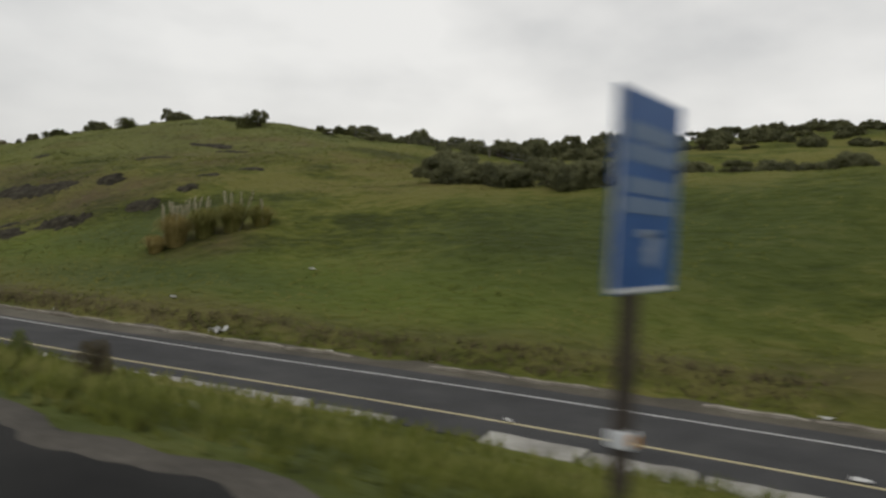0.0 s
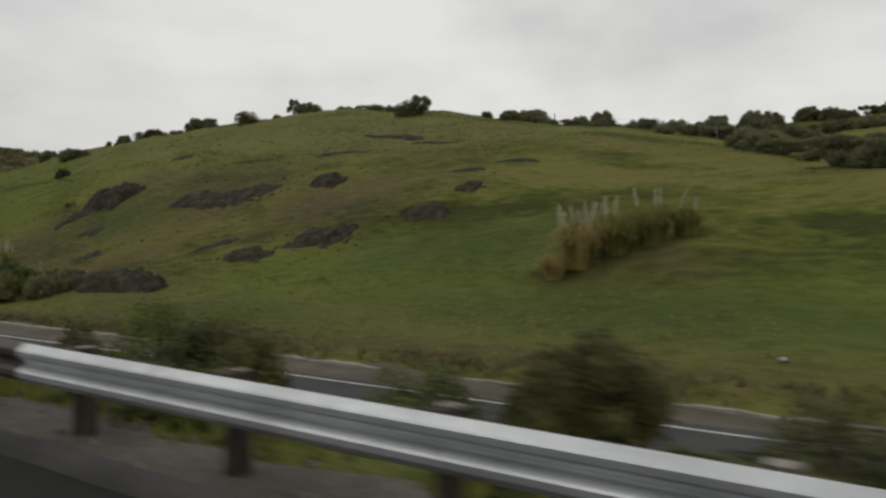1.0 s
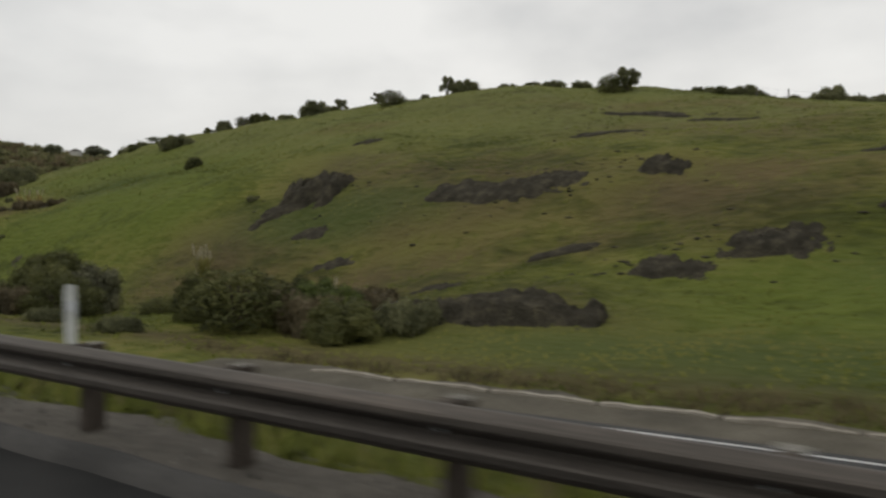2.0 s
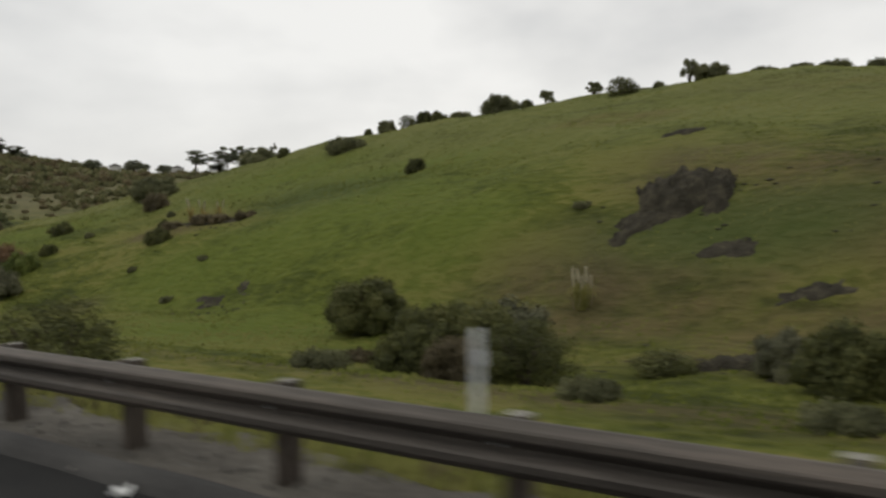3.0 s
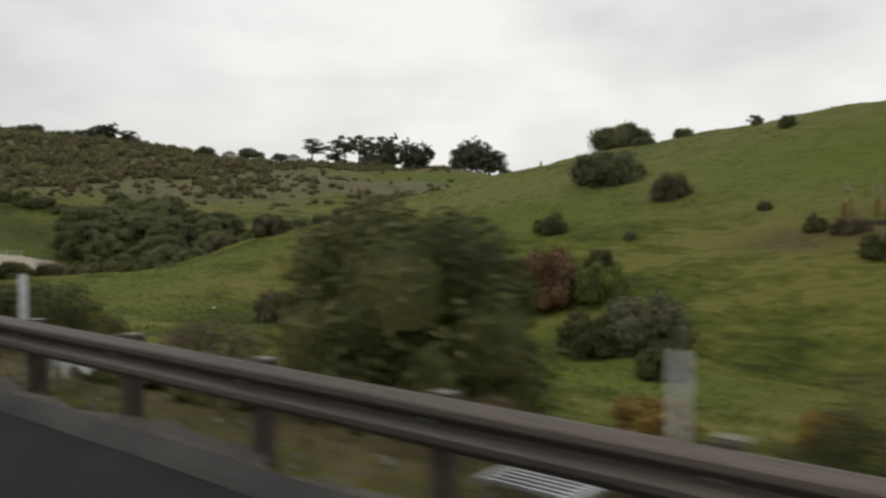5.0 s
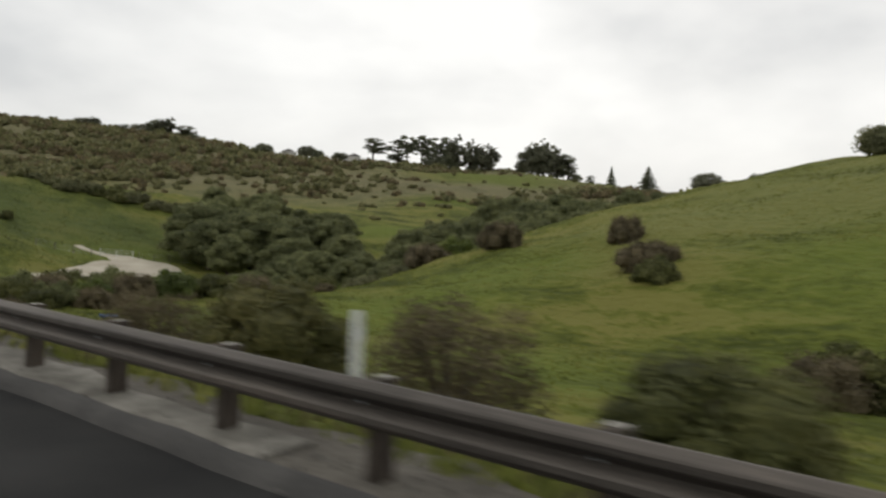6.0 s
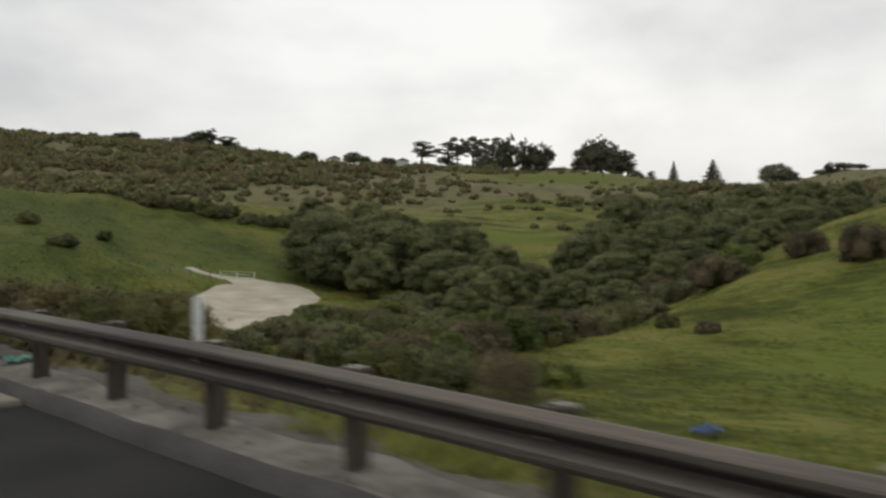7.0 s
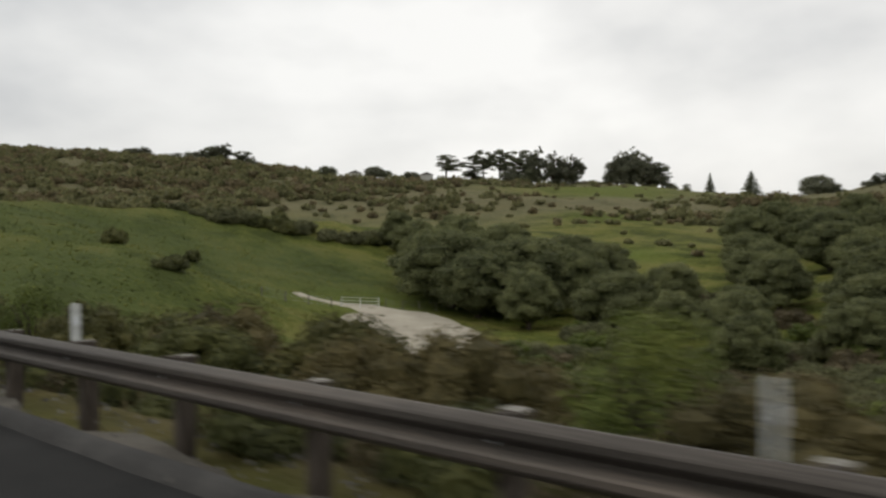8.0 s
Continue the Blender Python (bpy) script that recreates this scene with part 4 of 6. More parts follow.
bush_kind("open_a", 1.5, 2.0, L_HAZED, 13, 5200, 0.06, 41, stems=13, loose=True)
bush_kind("open_b", 1.5, 2.0, L_HAZED, 9, 4000, 0.06, 42, stems=9, loose=True)
bush_kind("mound_a", 1.5, 1.6, L_HAZED, 16, 9000, 0.05, 43)
bush_kind("mound_b", 1.5, 1.3, L_HAZED, 14, 8000, 0.05, 44)
bush_kind("hazed_a", 1.5, 2.0, L_HAZED, 12, 7000, 0.055, 45)
bush_kind("hazed_b", 1.5, 1.7, L_HAZED, 15, 7000, 0.055, 46, stems=6)
bush_kind("road_c", 1.5, 2.2, L_BROWN, 14, 11000, 0.03, 15, stems=8, core=False)


def tree_kind(key, height, trunk_r, bare, lumps, material, leaves, size, seed, limbs=5, deep=0.62):
    """A tree with a tapered trunk, limbs to its lumps and a crown."""
    rng = np.random.default_rng(seed)
    v, f = leaf_cloud(lumps, leaves, size, rng, deep=deep, up=0.5)
    crown = mesh_of("crown", v, f, material)
    bendx, bendy = rng.uniform(-0.3, 0.3, 2)
    trunk = tube([(0, 0, -0.6), (bendx * 0.3, bendy * 0.3, bare * 0.5), (bendx, bendy, bare), (bendx * 1.2, bendy * 1.2, height * 0.85)], [trunk_r * 1.3, trunk_r, trunk_r * 0.8, trunk_r * 0.2], 8)
    pieces = [trunk]
    for L in lumps[::2][:limbs + 5]:
        pieces.append(tube([(bendx, bendy, bare * rng.uniform(0.7, 1.0)), ((bendx + L[0]) * 0.55, (bendy + L[1]) * 0.55, (bare + L[2]) * 0.5), (L[0], L[1], L[2])], [trunk_r * 0.5, trunk_r * 0.33, trunk_r * 0.12], 5))
    v, f = join(*pieces)
    L = np.array(lumps)
    span = 2 * float(np.percentile(np.abs(L[:, :2]).max(1) + L[:, 3], 85))
    PLANTS[key] = (crown, mesh_of("trunk", v, f, M_BARK), span, height)


def place_tree(key, x, y, h, label, category="tree", group="", wide=1.0, name="tree", z=None):
    crown, trunk, _, h0 = PLANTS[key]
    t = thing(name, x, y, (gz(x, y) if z is None else z) - 0.1, label, category, group)
    t.rotation_euler[2] = float(RNG.uniform(0, 6.28))
    t.scale = (h / h0 * wide, h / h0 * wide, h / h0)
    part("crown", crown, t)
    part("trunk", trunk, t)
    return t


def billows(n, R, z0, z1, q, rng, flat=0.8, under=0.25):
    """Lumps over a rounded crown of radius R between z0 and z1."""
    out = [(0, 0, (z0 + z1) / 2 - 0.1 * (z1 - z0), R * 0.8, R * 0.8, (z1 - z0) * 0.45)]
    for k in range(n):
        u = (k + 0.5) / n
        a = 2.4 * k + rng.uniform(-0.4, 0.4)
        zz = -under + (1 + under) * u
        d = R * math.sqrt(max(0.02, 1 - zz * zz)) * rng.uniform(0.62, 0.92)
        qq = q * rng.uniform(0.65, 1.25)
        z = z0 + (z1 - z0) * (0.35 + 0.55 * zz) + rng.uniform(-0.3, 0.3) * q
        out.append((d * math.cos(a), d * math.sin(a), z, qq, qq * rng.uniform(0.8, 1.2), qq * flat * rng.uniform(0.8, 1.15)))
    return out


_r = np.random.default_rng(21)
tree_kind("oak_1", 7, 0.28, 1.2, billows(34, 3.4, 0.3, 7.0, 1.05, _r, 0.75), L_OAK, 17000, 0.10, 22, deep=0.86)
tree_kind("oak_2", 7, 0.28, 1.0, billows(38, 3.9, 0.2, 6.8, 1.1, _r, 0.7), L_OAK, 18000, 0.10, 23, deep=0.86)
tree_kind("oak_3", 7, 0.26, 1.1, billows(32, 3.1, 0.3, 7.1, 1.0, _r, 0.8), L_OAK, 16000, 0.10, 24, deep=0.86)
tree_kind("oak_4", 7, 0.26, 1.0, billows(36, 3.7, 0.2, 6.6, 1.1, _r, 0.7), L_OAKD, 17000, 0.10, 31, deep=0.86)


def pine_lumps(h, bare, R, n, rng, lean=0.0):
    """Flat plates of needles on spreading boughs, wide and ragged on top."""
    out = []
    for k in range(n):
        u = (k + rng.random()) / n
        z = bare + (h - bare) * u
        wide = R * (0.45 + 0.55 * math.sin(math.pi * min(0.92, 0.15 + 0.75 * u)))
        a = 2.4 * k + rng.uniform(-0.7, 0.7)
        d = wide * rng.uniform(0.05, 0.9)
        q = R * rng.uniform(0.2, 0.38) * (1 - 0.2 * u)
        out.append((d * math.cos(a) + lean * z, d * math.sin(a), z - 0.12 * d, q, q * rng.uniform(0.75, 1.25), q * rng.uniform(0.3, 0.5)))
    return out


def gum_lumps(h, R, n, rng, tops=3):
    """Upright plumes of hanging foliage, each tapering to its own tip."""
    out = []
    for t in range(tops):
        a0, lead = 6.28 * t / tops + rng.uniform(-0.4, 0.4), (1.0, 0.86, 0.93, 0.78, 0.88)[t % 5]
        off = 0.62 * R * rng.uniform(0.7, 1.0) if t else 0.1 * R
        bx, by = off * math.cos(a0), off * math.sin(a0)
        m = n // tops
        for k in range(m):
            u = (k + rng.random()) / m
            z = h * lead * (0.1 + 0.88 * u)
            w = R * 0.5 * (0.35 + 0.75 * math.sin(math.pi * (0.12 + 0.8 * u))) * (1 - 0.55 * u ** 3)
            a = rng.uniform(0, 6.28)
            q = w * rng.uniform(0.38, 0.62)
            out.append((bx * (0.5 + 0.5 * u) + w * 0.7 * math.cos(a), by * (0.5 + 0.5 * u) + w * 0.7 * math.sin(a), z, q, q, q * rng.uniform(0.9, 1.6)))
    return out


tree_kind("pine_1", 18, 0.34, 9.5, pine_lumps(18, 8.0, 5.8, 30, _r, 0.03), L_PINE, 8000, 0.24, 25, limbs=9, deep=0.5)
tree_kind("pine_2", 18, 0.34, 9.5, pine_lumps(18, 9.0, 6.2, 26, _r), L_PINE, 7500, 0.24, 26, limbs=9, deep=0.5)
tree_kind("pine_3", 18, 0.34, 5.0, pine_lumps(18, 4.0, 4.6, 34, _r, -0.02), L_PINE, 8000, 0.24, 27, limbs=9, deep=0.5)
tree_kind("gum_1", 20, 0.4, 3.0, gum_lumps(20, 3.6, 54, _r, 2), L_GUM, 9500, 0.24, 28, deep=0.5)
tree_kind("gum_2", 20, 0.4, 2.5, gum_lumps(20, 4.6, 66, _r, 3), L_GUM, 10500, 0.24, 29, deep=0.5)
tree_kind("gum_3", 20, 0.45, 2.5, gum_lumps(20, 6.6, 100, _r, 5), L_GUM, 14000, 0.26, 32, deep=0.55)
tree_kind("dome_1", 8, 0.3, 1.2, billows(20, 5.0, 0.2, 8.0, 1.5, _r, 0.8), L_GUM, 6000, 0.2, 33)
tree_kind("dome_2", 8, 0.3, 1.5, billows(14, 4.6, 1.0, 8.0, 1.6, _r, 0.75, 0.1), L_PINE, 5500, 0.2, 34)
spire = []
for k in range(30):
    u = k / 29
    w = 3.0 * (1 - u) ** 0.9 + 0.2
    a = 2.4 * k
    spire.append((w * 0.5 * math.cos(a), w * 0.5 * math.sin(a), 1.5 + 15.2 * u, w * 0.62, w * 0.62, 0.5 + 0.25 * (1 - u)))
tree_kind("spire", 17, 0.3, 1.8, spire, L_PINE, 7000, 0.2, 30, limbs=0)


# the ridge bushes: along the crest, by distance along the road, size and kind
def ridge(x, y, r, h, key, label="dark rounded shrub on the grassy ridge", cat="bush"):
    place_bush(key, x, y, r, h, label, cat, "shrubs along the ridge", sink=0.1)



def set_ridge_shrubs(rows):
    for x, y, r, h, key in rows:
        ridge(x, y, r, h, key)


set_ridge_shrubs([
    (86.4, 131.5, 2.5, 2.8, "mound_a"), (85.7, 127.4, 1.0, 1.6, "dark_a"), (80.9, 122.4, 1.1, 1.7, "open_b"),
    (82.0, 117.4, 1.0, 1.3, "open_a"), (79.0, 113.0, 1.7, 2.0, "dark_c"), (82.0, 110.4, 0.7, 0.8, "low_a"),
    (82.9, 105.5, 2.1, 1.8, "mound_a"), (86.7, 137.1, 1.8, 1.5, "mound_b"), (85.2, 101.0, 1.5, 1.3, "mound_b"),
    (83, 146.0, 1.5, 1.8, "hazed_b"), (81.4, 147.6, 0.6, 1.0, "dark_a"), (73.4, 144.4, 2.4, 1.7, "mound_b"),
    (84.4, 97.4, 1.2, 1.0, "open_a"), (83.4, 94.4, 1.6, 0.9, "low_a"), (82.2, 90.6, 1.4, 0.9, "low_a"),
    (78.4, 85.4, 2.1, 2.0, "dark_c"), (79.2, 84.4, 1.3, 2.3, "open_a"), (86, 79.4, 1.0, 1.0, "dark_a"),
])
set_ridge_shrubs([
    (88, 77.4, 1.8, 1.4, "dark_b"), (88.5, 74.4, 1.6, 1.3, "dark_a"), (97.6, 183.8, 4.3, 3.6, "mound_a"),
    (76.2, 157.3, 0.9, 1.2, "dark_a"), (80.5, 161.4, 0.8, 1.1, "open_a"), (85, 150.6, 0.7, 1.0, "open_b"),
    (84.4, 143.6, 1.3, 1.9, "dark_c"), (85, 141.4, 1.5, 2.0, "dark_a"), (84.8, 139.2, 1.2, 1.5, "dark_b"),
    (84, 170, 1.4, 1.1, "low_a"), (92, 178, 1.6, 1.2, "mound_b"),
])
place_bush("open_a", 82.0, 107.3, 0.8, 2.3, "thin upright leafy shrub on the ridge", "shrub", "shrubs along the ridge")

# shrubs on the open slope

def set_shrubs(rows):
    for x, y, r, h, key, label in rows:
        place_bush(key, x, y, r, h, label, "shrub", sink=0.1)


set_shrubs([
    (22.5, 91, 1.1, 0.8, "low_a", "low dark brush at the slope's foot"), (22.4, 101.5, 1.2, 0.9, "low_a", "low dark brush at the slope's foot"), (28, 104.5, 1.0, 0.7, "low_b", "low brown weeds in grass"),
    (21.5, 84, 1.1, 0.8, "low_a", "low dark brush at the slope's foot"), (59.2, 124, 1.0, 1.5, "dark_a", "small dark shrub on the grass slope"), (65.8, 169.3, 3.7, 2.9, "hazed_b", "wide brown-green shrub below the ridge"),
    (59.8, 160.8, 1.7, 2.0, "brown_a", "bare brown-grey shrub on the slope"), (34.2, 108.9, 2.45, 3.5, "dense_a", "round dark green shrub standing alone in grass"), (26.5, 97.5, 2.0, 3.4, "dark_a", "dense dark green shrub at the slope's foot"),
    (29.5, 97.5, 1.9, 3.3, "grey_a", "grey-green shrub in the thicket"), (26.0, 95.0, 2.2, 2.6, "road_b", "thin olive bramble at the slope's foot"), (27.6, 100.4, 1.9, 3.2, "dark_a", "dense dark green shrub at the slope's foot"),
    (25.4, 99.4, 1.8, 2.0, "dark_b", "dark green bramble at the slope's foot"), (24.4, 97.0, 1.5, 1.7, "brown_a", "dry brown bramble at the slope's foot"), (29, 91, 1.3, 1.1, "dark_c", "low dark brush at the slope's foot"),
    (24.8, 80.5, 2.6, 3.0, "dark_c", "large dark green shrub at the slope's foot"), (26.5, 84.5, 1.8, 2.3, "dark_b", "dark green shrub at the slope's foot"), (27.5, 78, 1.9, 2.4, "green_a", "olive green shrub at the slope's foot"),
])
set_shrubs([
    (29.5, 87, 1.5, 1.8, "grey_a", "grey-green shrub on the bank"), (29, 80.5, 1.7, 2.2, "dark_b", "dark green shrub on the bank"), (25, 75, 1.9, 2.0, "dark_a", "dark green shrub at the slope's foot"),
    (27.2, 73.2, 1.6, 1.4, "low_a", "low dark brush at the slope's foot"), (30.6, 83.5, 2.0, 1.5, "dark_b", "low dark brush on the bank"), (27.8, 81.5, 2.0, 2.2, "brown_a", "brown bramble on the bank"),
    (26.2, 77.4, 1.8, 1.9, "brown_a", "brown bramble at the slope's foot"), (31.5, 78.6, 1.8, 1.2, "low_b", "low brown brush on the bank"), (41.5, 160.5, 2.9, 3.6, "red_a", "rust-red leafed shrub on the grass slope"),
    (42, 157.0, 1.9, 2.3, "green_a", "dark green shrub beside a rust-red one"), (36.6, 151.8, 2.7, 2.9, "grey_a", "pale grey-green shrub on the slope"), (35.0, 153.8, 2.0, 2.0, "dark_b", "dark green shrub beside a grey one"),
    (32, 148.8, 1.3, 1.6, "dark_b", "dark green shrub on the slope"), (35.5, 167.0, 3.0, 3.6, "dark_a", "large dark green shrub at the slope's foot"), (33.2, 169.4, 2.6, 2.8, "dark_b", "dark green shrub at the slope's foot"),
    (31.5, 171.5, 2.0, 2.2, "brown_a", "dry brown shrub at the slope's foot"), (37.1, 172.3, 1.5, 2.1, "dark_c", "dark shrub on the lower slope"), (50.8, 188.3, 2.6, 2.0, "brown_a", "wide brown shrub on the hump"),
])
set_shrubs([
    (47.5, 186, 1.6, 1.6, "dark_b", "dark shrub on the hump"), (51.5, 166, 1.5, 1.4, "dark_b", "low dark shrub on the slope"), (50.5, 159.4, 0.6, 0.7, "low_a", "small low dark shrub on the slope"),
    (46.1, 159.3, 1.0, 1.2, "dark_a", "low dark shrub on the slope"), (47.2, 143.6, 1.5, 1.4, "dark_b", "low dark shrub on the slope"), (42.6, 141.0, 0.5, 0.5, "low_a", "small low dark shrub on the slope"),
    (39.4, 132.4, 0.8, 0.4, "low_a", "small low dark shrub on the slope"), (55.3, 152.4, 0.6, 0.7, "low_a", "small low dark shrub on the slope"), (66.5, 213, 1.9, 2.3, "brown_a", "brown-grey shrub on the hump"),
    (60.3, 207, 2.1, 2.6, "brown_a", "bare brown shrub on the hump's crest"), (58.4, 194, 1.6, 2.2, "brown_a", "bare brown shrub on the grassy hump"), (44, 213, 0.8, 1.0, "dark_b", "small dark shrub on the grassy hump"),
    (41.5, 209.5, 0.9, 0.8, "brown_a", "small brown shrub on the grassy hump"), (18.3, 143.2, 1.1, 1.2, "orange_a", "orange-leaved bramble below the slope"), (19.6, 139.6, 0.9, 1.1, "orange_a", "orange-leaved bramble below the slope"),
    (18.5, 137.4, 1.2, 1.2, "orange_a", "olive and orange shrub below the slope"), (48.1, 300, 2.6, 1.7, "dark_b", "dark low shrub on the green spur"), (64.5, 322, 1.4, 2.0, "dark_a", "dark shrub on the green spur"),
])
set_shrubs([
    (50.6, 146.2, 1.2, 0.9, "brown_a", "dry brown bramble over a shale ledge"), (52, 143.4, 1.4, 1.0, "brown_a", "dry brown bramble over a shale ledge"),
    (52.6, 141.6, 1.4, 0.9, "brown_a", "dry brown bramble over a shale ledge"), (53, 138.6, 1.5, 0.7, "low_b", "dry brown bramble over a shale ledge"), (51.2, 148.2, 0.8, 1.0, "dark_b", "dark shrub beside a shale ledge"),
    (44.4, 134.4, 0.7, 0.35, "low_a", "small low dark shrub on the slope"), (47, 102.5, 0.9, 0.4, "low_a", "small low dark shrub on the slope"),
    (50, 316, 2.0, 2.1, "dark_b", "dark shrub on the green spur"), (42, 279, 1.3, 1.3, "dark_a", "dark shrub near the gravel"),
])

# shrubs just behind the rail

def set_shrubs_b(rows):
    for x, y, r, h, key, label in rows:
        place_bush(key, x, y, r, h, label, "shrub", sink=0.1)


set_shrubs_b([
    (6.8, 24.3, 1.4, 2.0, "dense_a", "dark roadside shrub behind the rail"), (8.8, 28.3, 1.0, 1.7, "road_b", "dark roadside shrub behind the rail"), (7.8, 30.5, 0.95, 1.9, "dense_b", "dark roadside shrub behind the rail"),
    (9.4, 33.6, 1.1, 1.5, "road_a", "olive roadside shrub behind the rail"), (9.0, 37.3, 1.3, 1.9, "dense_a", "dark roadside shrub behind the rail"), (9.6, 39.6, 1.1, 2.1, "road_a", "dark roadside shrub behind the rail"),
    (10.4, 15.5, 0.5, 1.1, "road_c", "dry brown roadside weed"), (10.8, 44, 0.6, 1.5, "road_b", "small olive roadside shrub"), (8.4, 95.0, 1.4, 1.9, "road_b", "olive roadside shrub behind the rail"),
    (8.2, 112.4, 1.1, 2.0, "dense_b", "olive roadside shrub behind the rail"), (8.3, 115, 1.3, 1.9, "road_b", "olive roadside shrub behind the rail"), (8.0, 104.6, 1.3, 2.0, "road_c", "dry brown roadside shrub"),
    (8.2, 107.4, 1.2, 1.9, "road_b", "olive roadside shrub behind the rail"), (8.4, 109.3, 1.0, 1.3, "road_c", "dry brown roadside shrub"), (8.0, 117.5, 1.3, 1.8, "road_b", "olive roadside shrub behind the rail"),
    (8.2, 120.5, 1.2, 1.8, "road_c", "dry brown roadside shrub"), (8.0, 125.2, 1.3, 1.8, "road_b", "olive roadside shrub behind the rail"), (7.8, 136.5, 1.0, 1.4, "road_b", "olive roadside shrub behind the rail"),
])
set_shrubs_b([
    (8.3, 146.4, 1.3, 1.5, "road_c", "dry brown roadside shrub"), (8.2, 158.5, 1.2, 1.9, "road_b", "olive roadside shrub behind the rail"), (8.2, 162, 1.2, 1.8, "road_c", "dry brown roadside shrub"),
    (11.0, 130.2, 1.2, 2.4, "dense_b", "olive shrub with some orange leaves behind the rail"), (8.2, 133, 1.2, 1.7, "road_c", "dry brown roadside shrub"), (7.8, 141.7, 1.85, 3.5, "dense_a", "tall olive shrub close behind the rail"),
    (8.0, 150.5, 1.1, 1.7, "road_b", "olive roadside shrub behind the rail"), (8.2, 155, 1.1, 1.7, "road_c", "dry brown roadside shrub"), (8.3, 197, 0.7, 1.6, "road_c", "bare brown roadside shrub"),
    (9.6, 224, 1.3, 2.9, "road_a", "tall olive roadside shrub by the rail"), (10.2, 227.4, 1.6, 2.7, "dense_c", "dense russet shrub by the rail"), (11, 231, 1.7, 3.0, "dense_b", "dense olive shrub by the rail"),
    (10.6, 234.6, 1.8, 2.9, "dense_c", "dense russet shrub by the rail"), (12, 239.5, 1.8, 2.8, "dense_a", "dense olive shrub by the rail"), (10.5, 244, 1.3, 2.6, "road_a", "olive roadside shrub by the rail"),
    (8.5, 220, 1.2, 2.1, "road_c", "brown roadside shrub by the rail"), (12.5, 229, 1.1, 1.7, "green_a", "green roadside shrub below the rail"), (13, 240, 1.2, 1.9, "dark_b", "dark roadside shrub below the rail"),
])
set_shrubs_b([
    (49, 242, 2.2, 2.6, "brown_a", "brown shrub in the gully"), (55, 252, 2.4, 3.0, "dark_a", "dark shrub in the gully"), (8.0, 207.3, 1.2, 1.75, "dense_a", "dense dark green shrub close behind the rail"),
    (9.8, 207.5, 1.4, 2.1, "dense_b", "dense dark green shrub close behind the rail"), (8.2, 209.6, 1.4, 1.8, "dense_c", "dense russet shrub close behind the rail"), (10.4, 210, 1.6, 2.2, "dense_a", "dense dark green shrub close behind the rail"),
    (8.0, 212.2, 1.3, 1.6, "dense_c", "dense russet shrub close behind the rail"), (10.6, 212.8, 1.6, 2.1, "dense_b", "dense dark green shrub close behind the rail"), (8.3, 214.8, 1.4, 1.6, "road_c", "dry brown roadside shrub"),
    (11.2, 215.4, 1.6, 2.1, "dense_a", "dense olive shrub close behind the rail"), (8.5, 217.3, 1.3, 1.8, "dense_c", "dense russet shrub close behind the rail"), (8.6, 222, 1.4, 2.0, "dense_c", "dense russet shrub close behind the rail"),
    (12.5, 223.5, 1.7, 2.6, "dense_c", "dense russet shrub below the rail"), (9, 228.6, 1.4, 2.2, "dense_c", "dense russet shrub close behind the rail"), (13, 228.5, 1.7, 2.8, "dense_c", "dense russet shrub below the rail"),
    (9, 233.2, 1.5, 2.2, "dense_a", "dense olive shrub close behind the rail"), (14, 234.5, 1.8, 2.8, "dense_b", "dense dark green shrub below the rail"), (9.4, 238.5, 1.5, 2.2, "dense_b", "dense olive shrub close behind the rail"),
])
set_shrubs_b([
    (12, 156.4, 1.5, 2.5, "dense_b", "olive green shrub on the roadside bank"), (13, 162.7, 1.8, 2.9, "dense_a", "dark green shrub on the roadside bank"), (11.5, 166.5, 1.4, 2.2, "dense_c", "russet shrub on the roadside bank"),
    (10, 248, 1.6, 2.3, "dense_a", "dense olive shrub close behind the rail"), (10, 254, 1.6, 2.3, "dense_b", "dense olive shrub close behind the rail"), (9.2, 191.4, 1.3, 1.2, "road_a", "bright green roadside shrub behind the rail"),
    (9.2, 185.5, 0.8, 1.4, "road_c", "dry brown roadside shrub"), (5.1, 19.62, 0.42, 0.74, "road_d", "dry reddish round roadside shrub"), (8.1, 19.95, 0.34, 1.1, "road_a", "green roadside shrub on the bank"),
    (8.1, 19.28, 0.38, 1.1, "road_a", "green roadside shrub on the bank"), (8.8, 15.5, 0.3, 0.9, "road_a", "thin green roadside weed"), (8.6, 17, 0.3, 0.8, "road_c", "dry brown roadside weed"),
])

# low weeds and brush under and just behind the rail
def weeds(n, y0, y1, x0, x1, seed):
    rng = np.random.default_rng(seed)
    for k in range(n):
        y = y0 + (y1 - y0) * (k + rng.uniform(0.1, 0.9)) / n
        r = rng.uniform(0.5, 0.95)
        key, what = (("weed_a", "dark green"), ("weed_b", "dry brown"), ("weed_a", "dark green"))[k % 3]
        place_bush(key, rng.uniform(x0, x1), y, r, r * rng.uniform(0.7, 1.0), what + " low weeds under the guard rail", "weeds", "weeds along the rail", "weeds", sink=0.08)


weeds(34, 204, 262, 5.0, 6.4, 61)
weeds(46, 217, 262, 5.15, 5.6, 66)
weeds(22, 126, 168, 5.5, 7.0, 62)
weeds(12, 24, 46, 5.4, 6.8, 63)
weeds(10, 98, 122, 5.8, 7.2, 64)
for k, (x, y, r, h) in enumerate([(8.0, 166, 1.3, 2.0), (8.2, 169.5, 1.4, 2.3), (8.0, 173, 1.3, 2.1), (8.3, 153, 1.2, 1.8), (8.1, 176.5, 1.2, 1.7)]):
    place_bush(("dense_a", "road_c", "dense_b")[k % 3], x, y, r, h, ("dense olive", "dry brown", "dense green")[k % 3] + " roadside shrub behind the rail", "shrub", "", "shrub", sink=0.1)

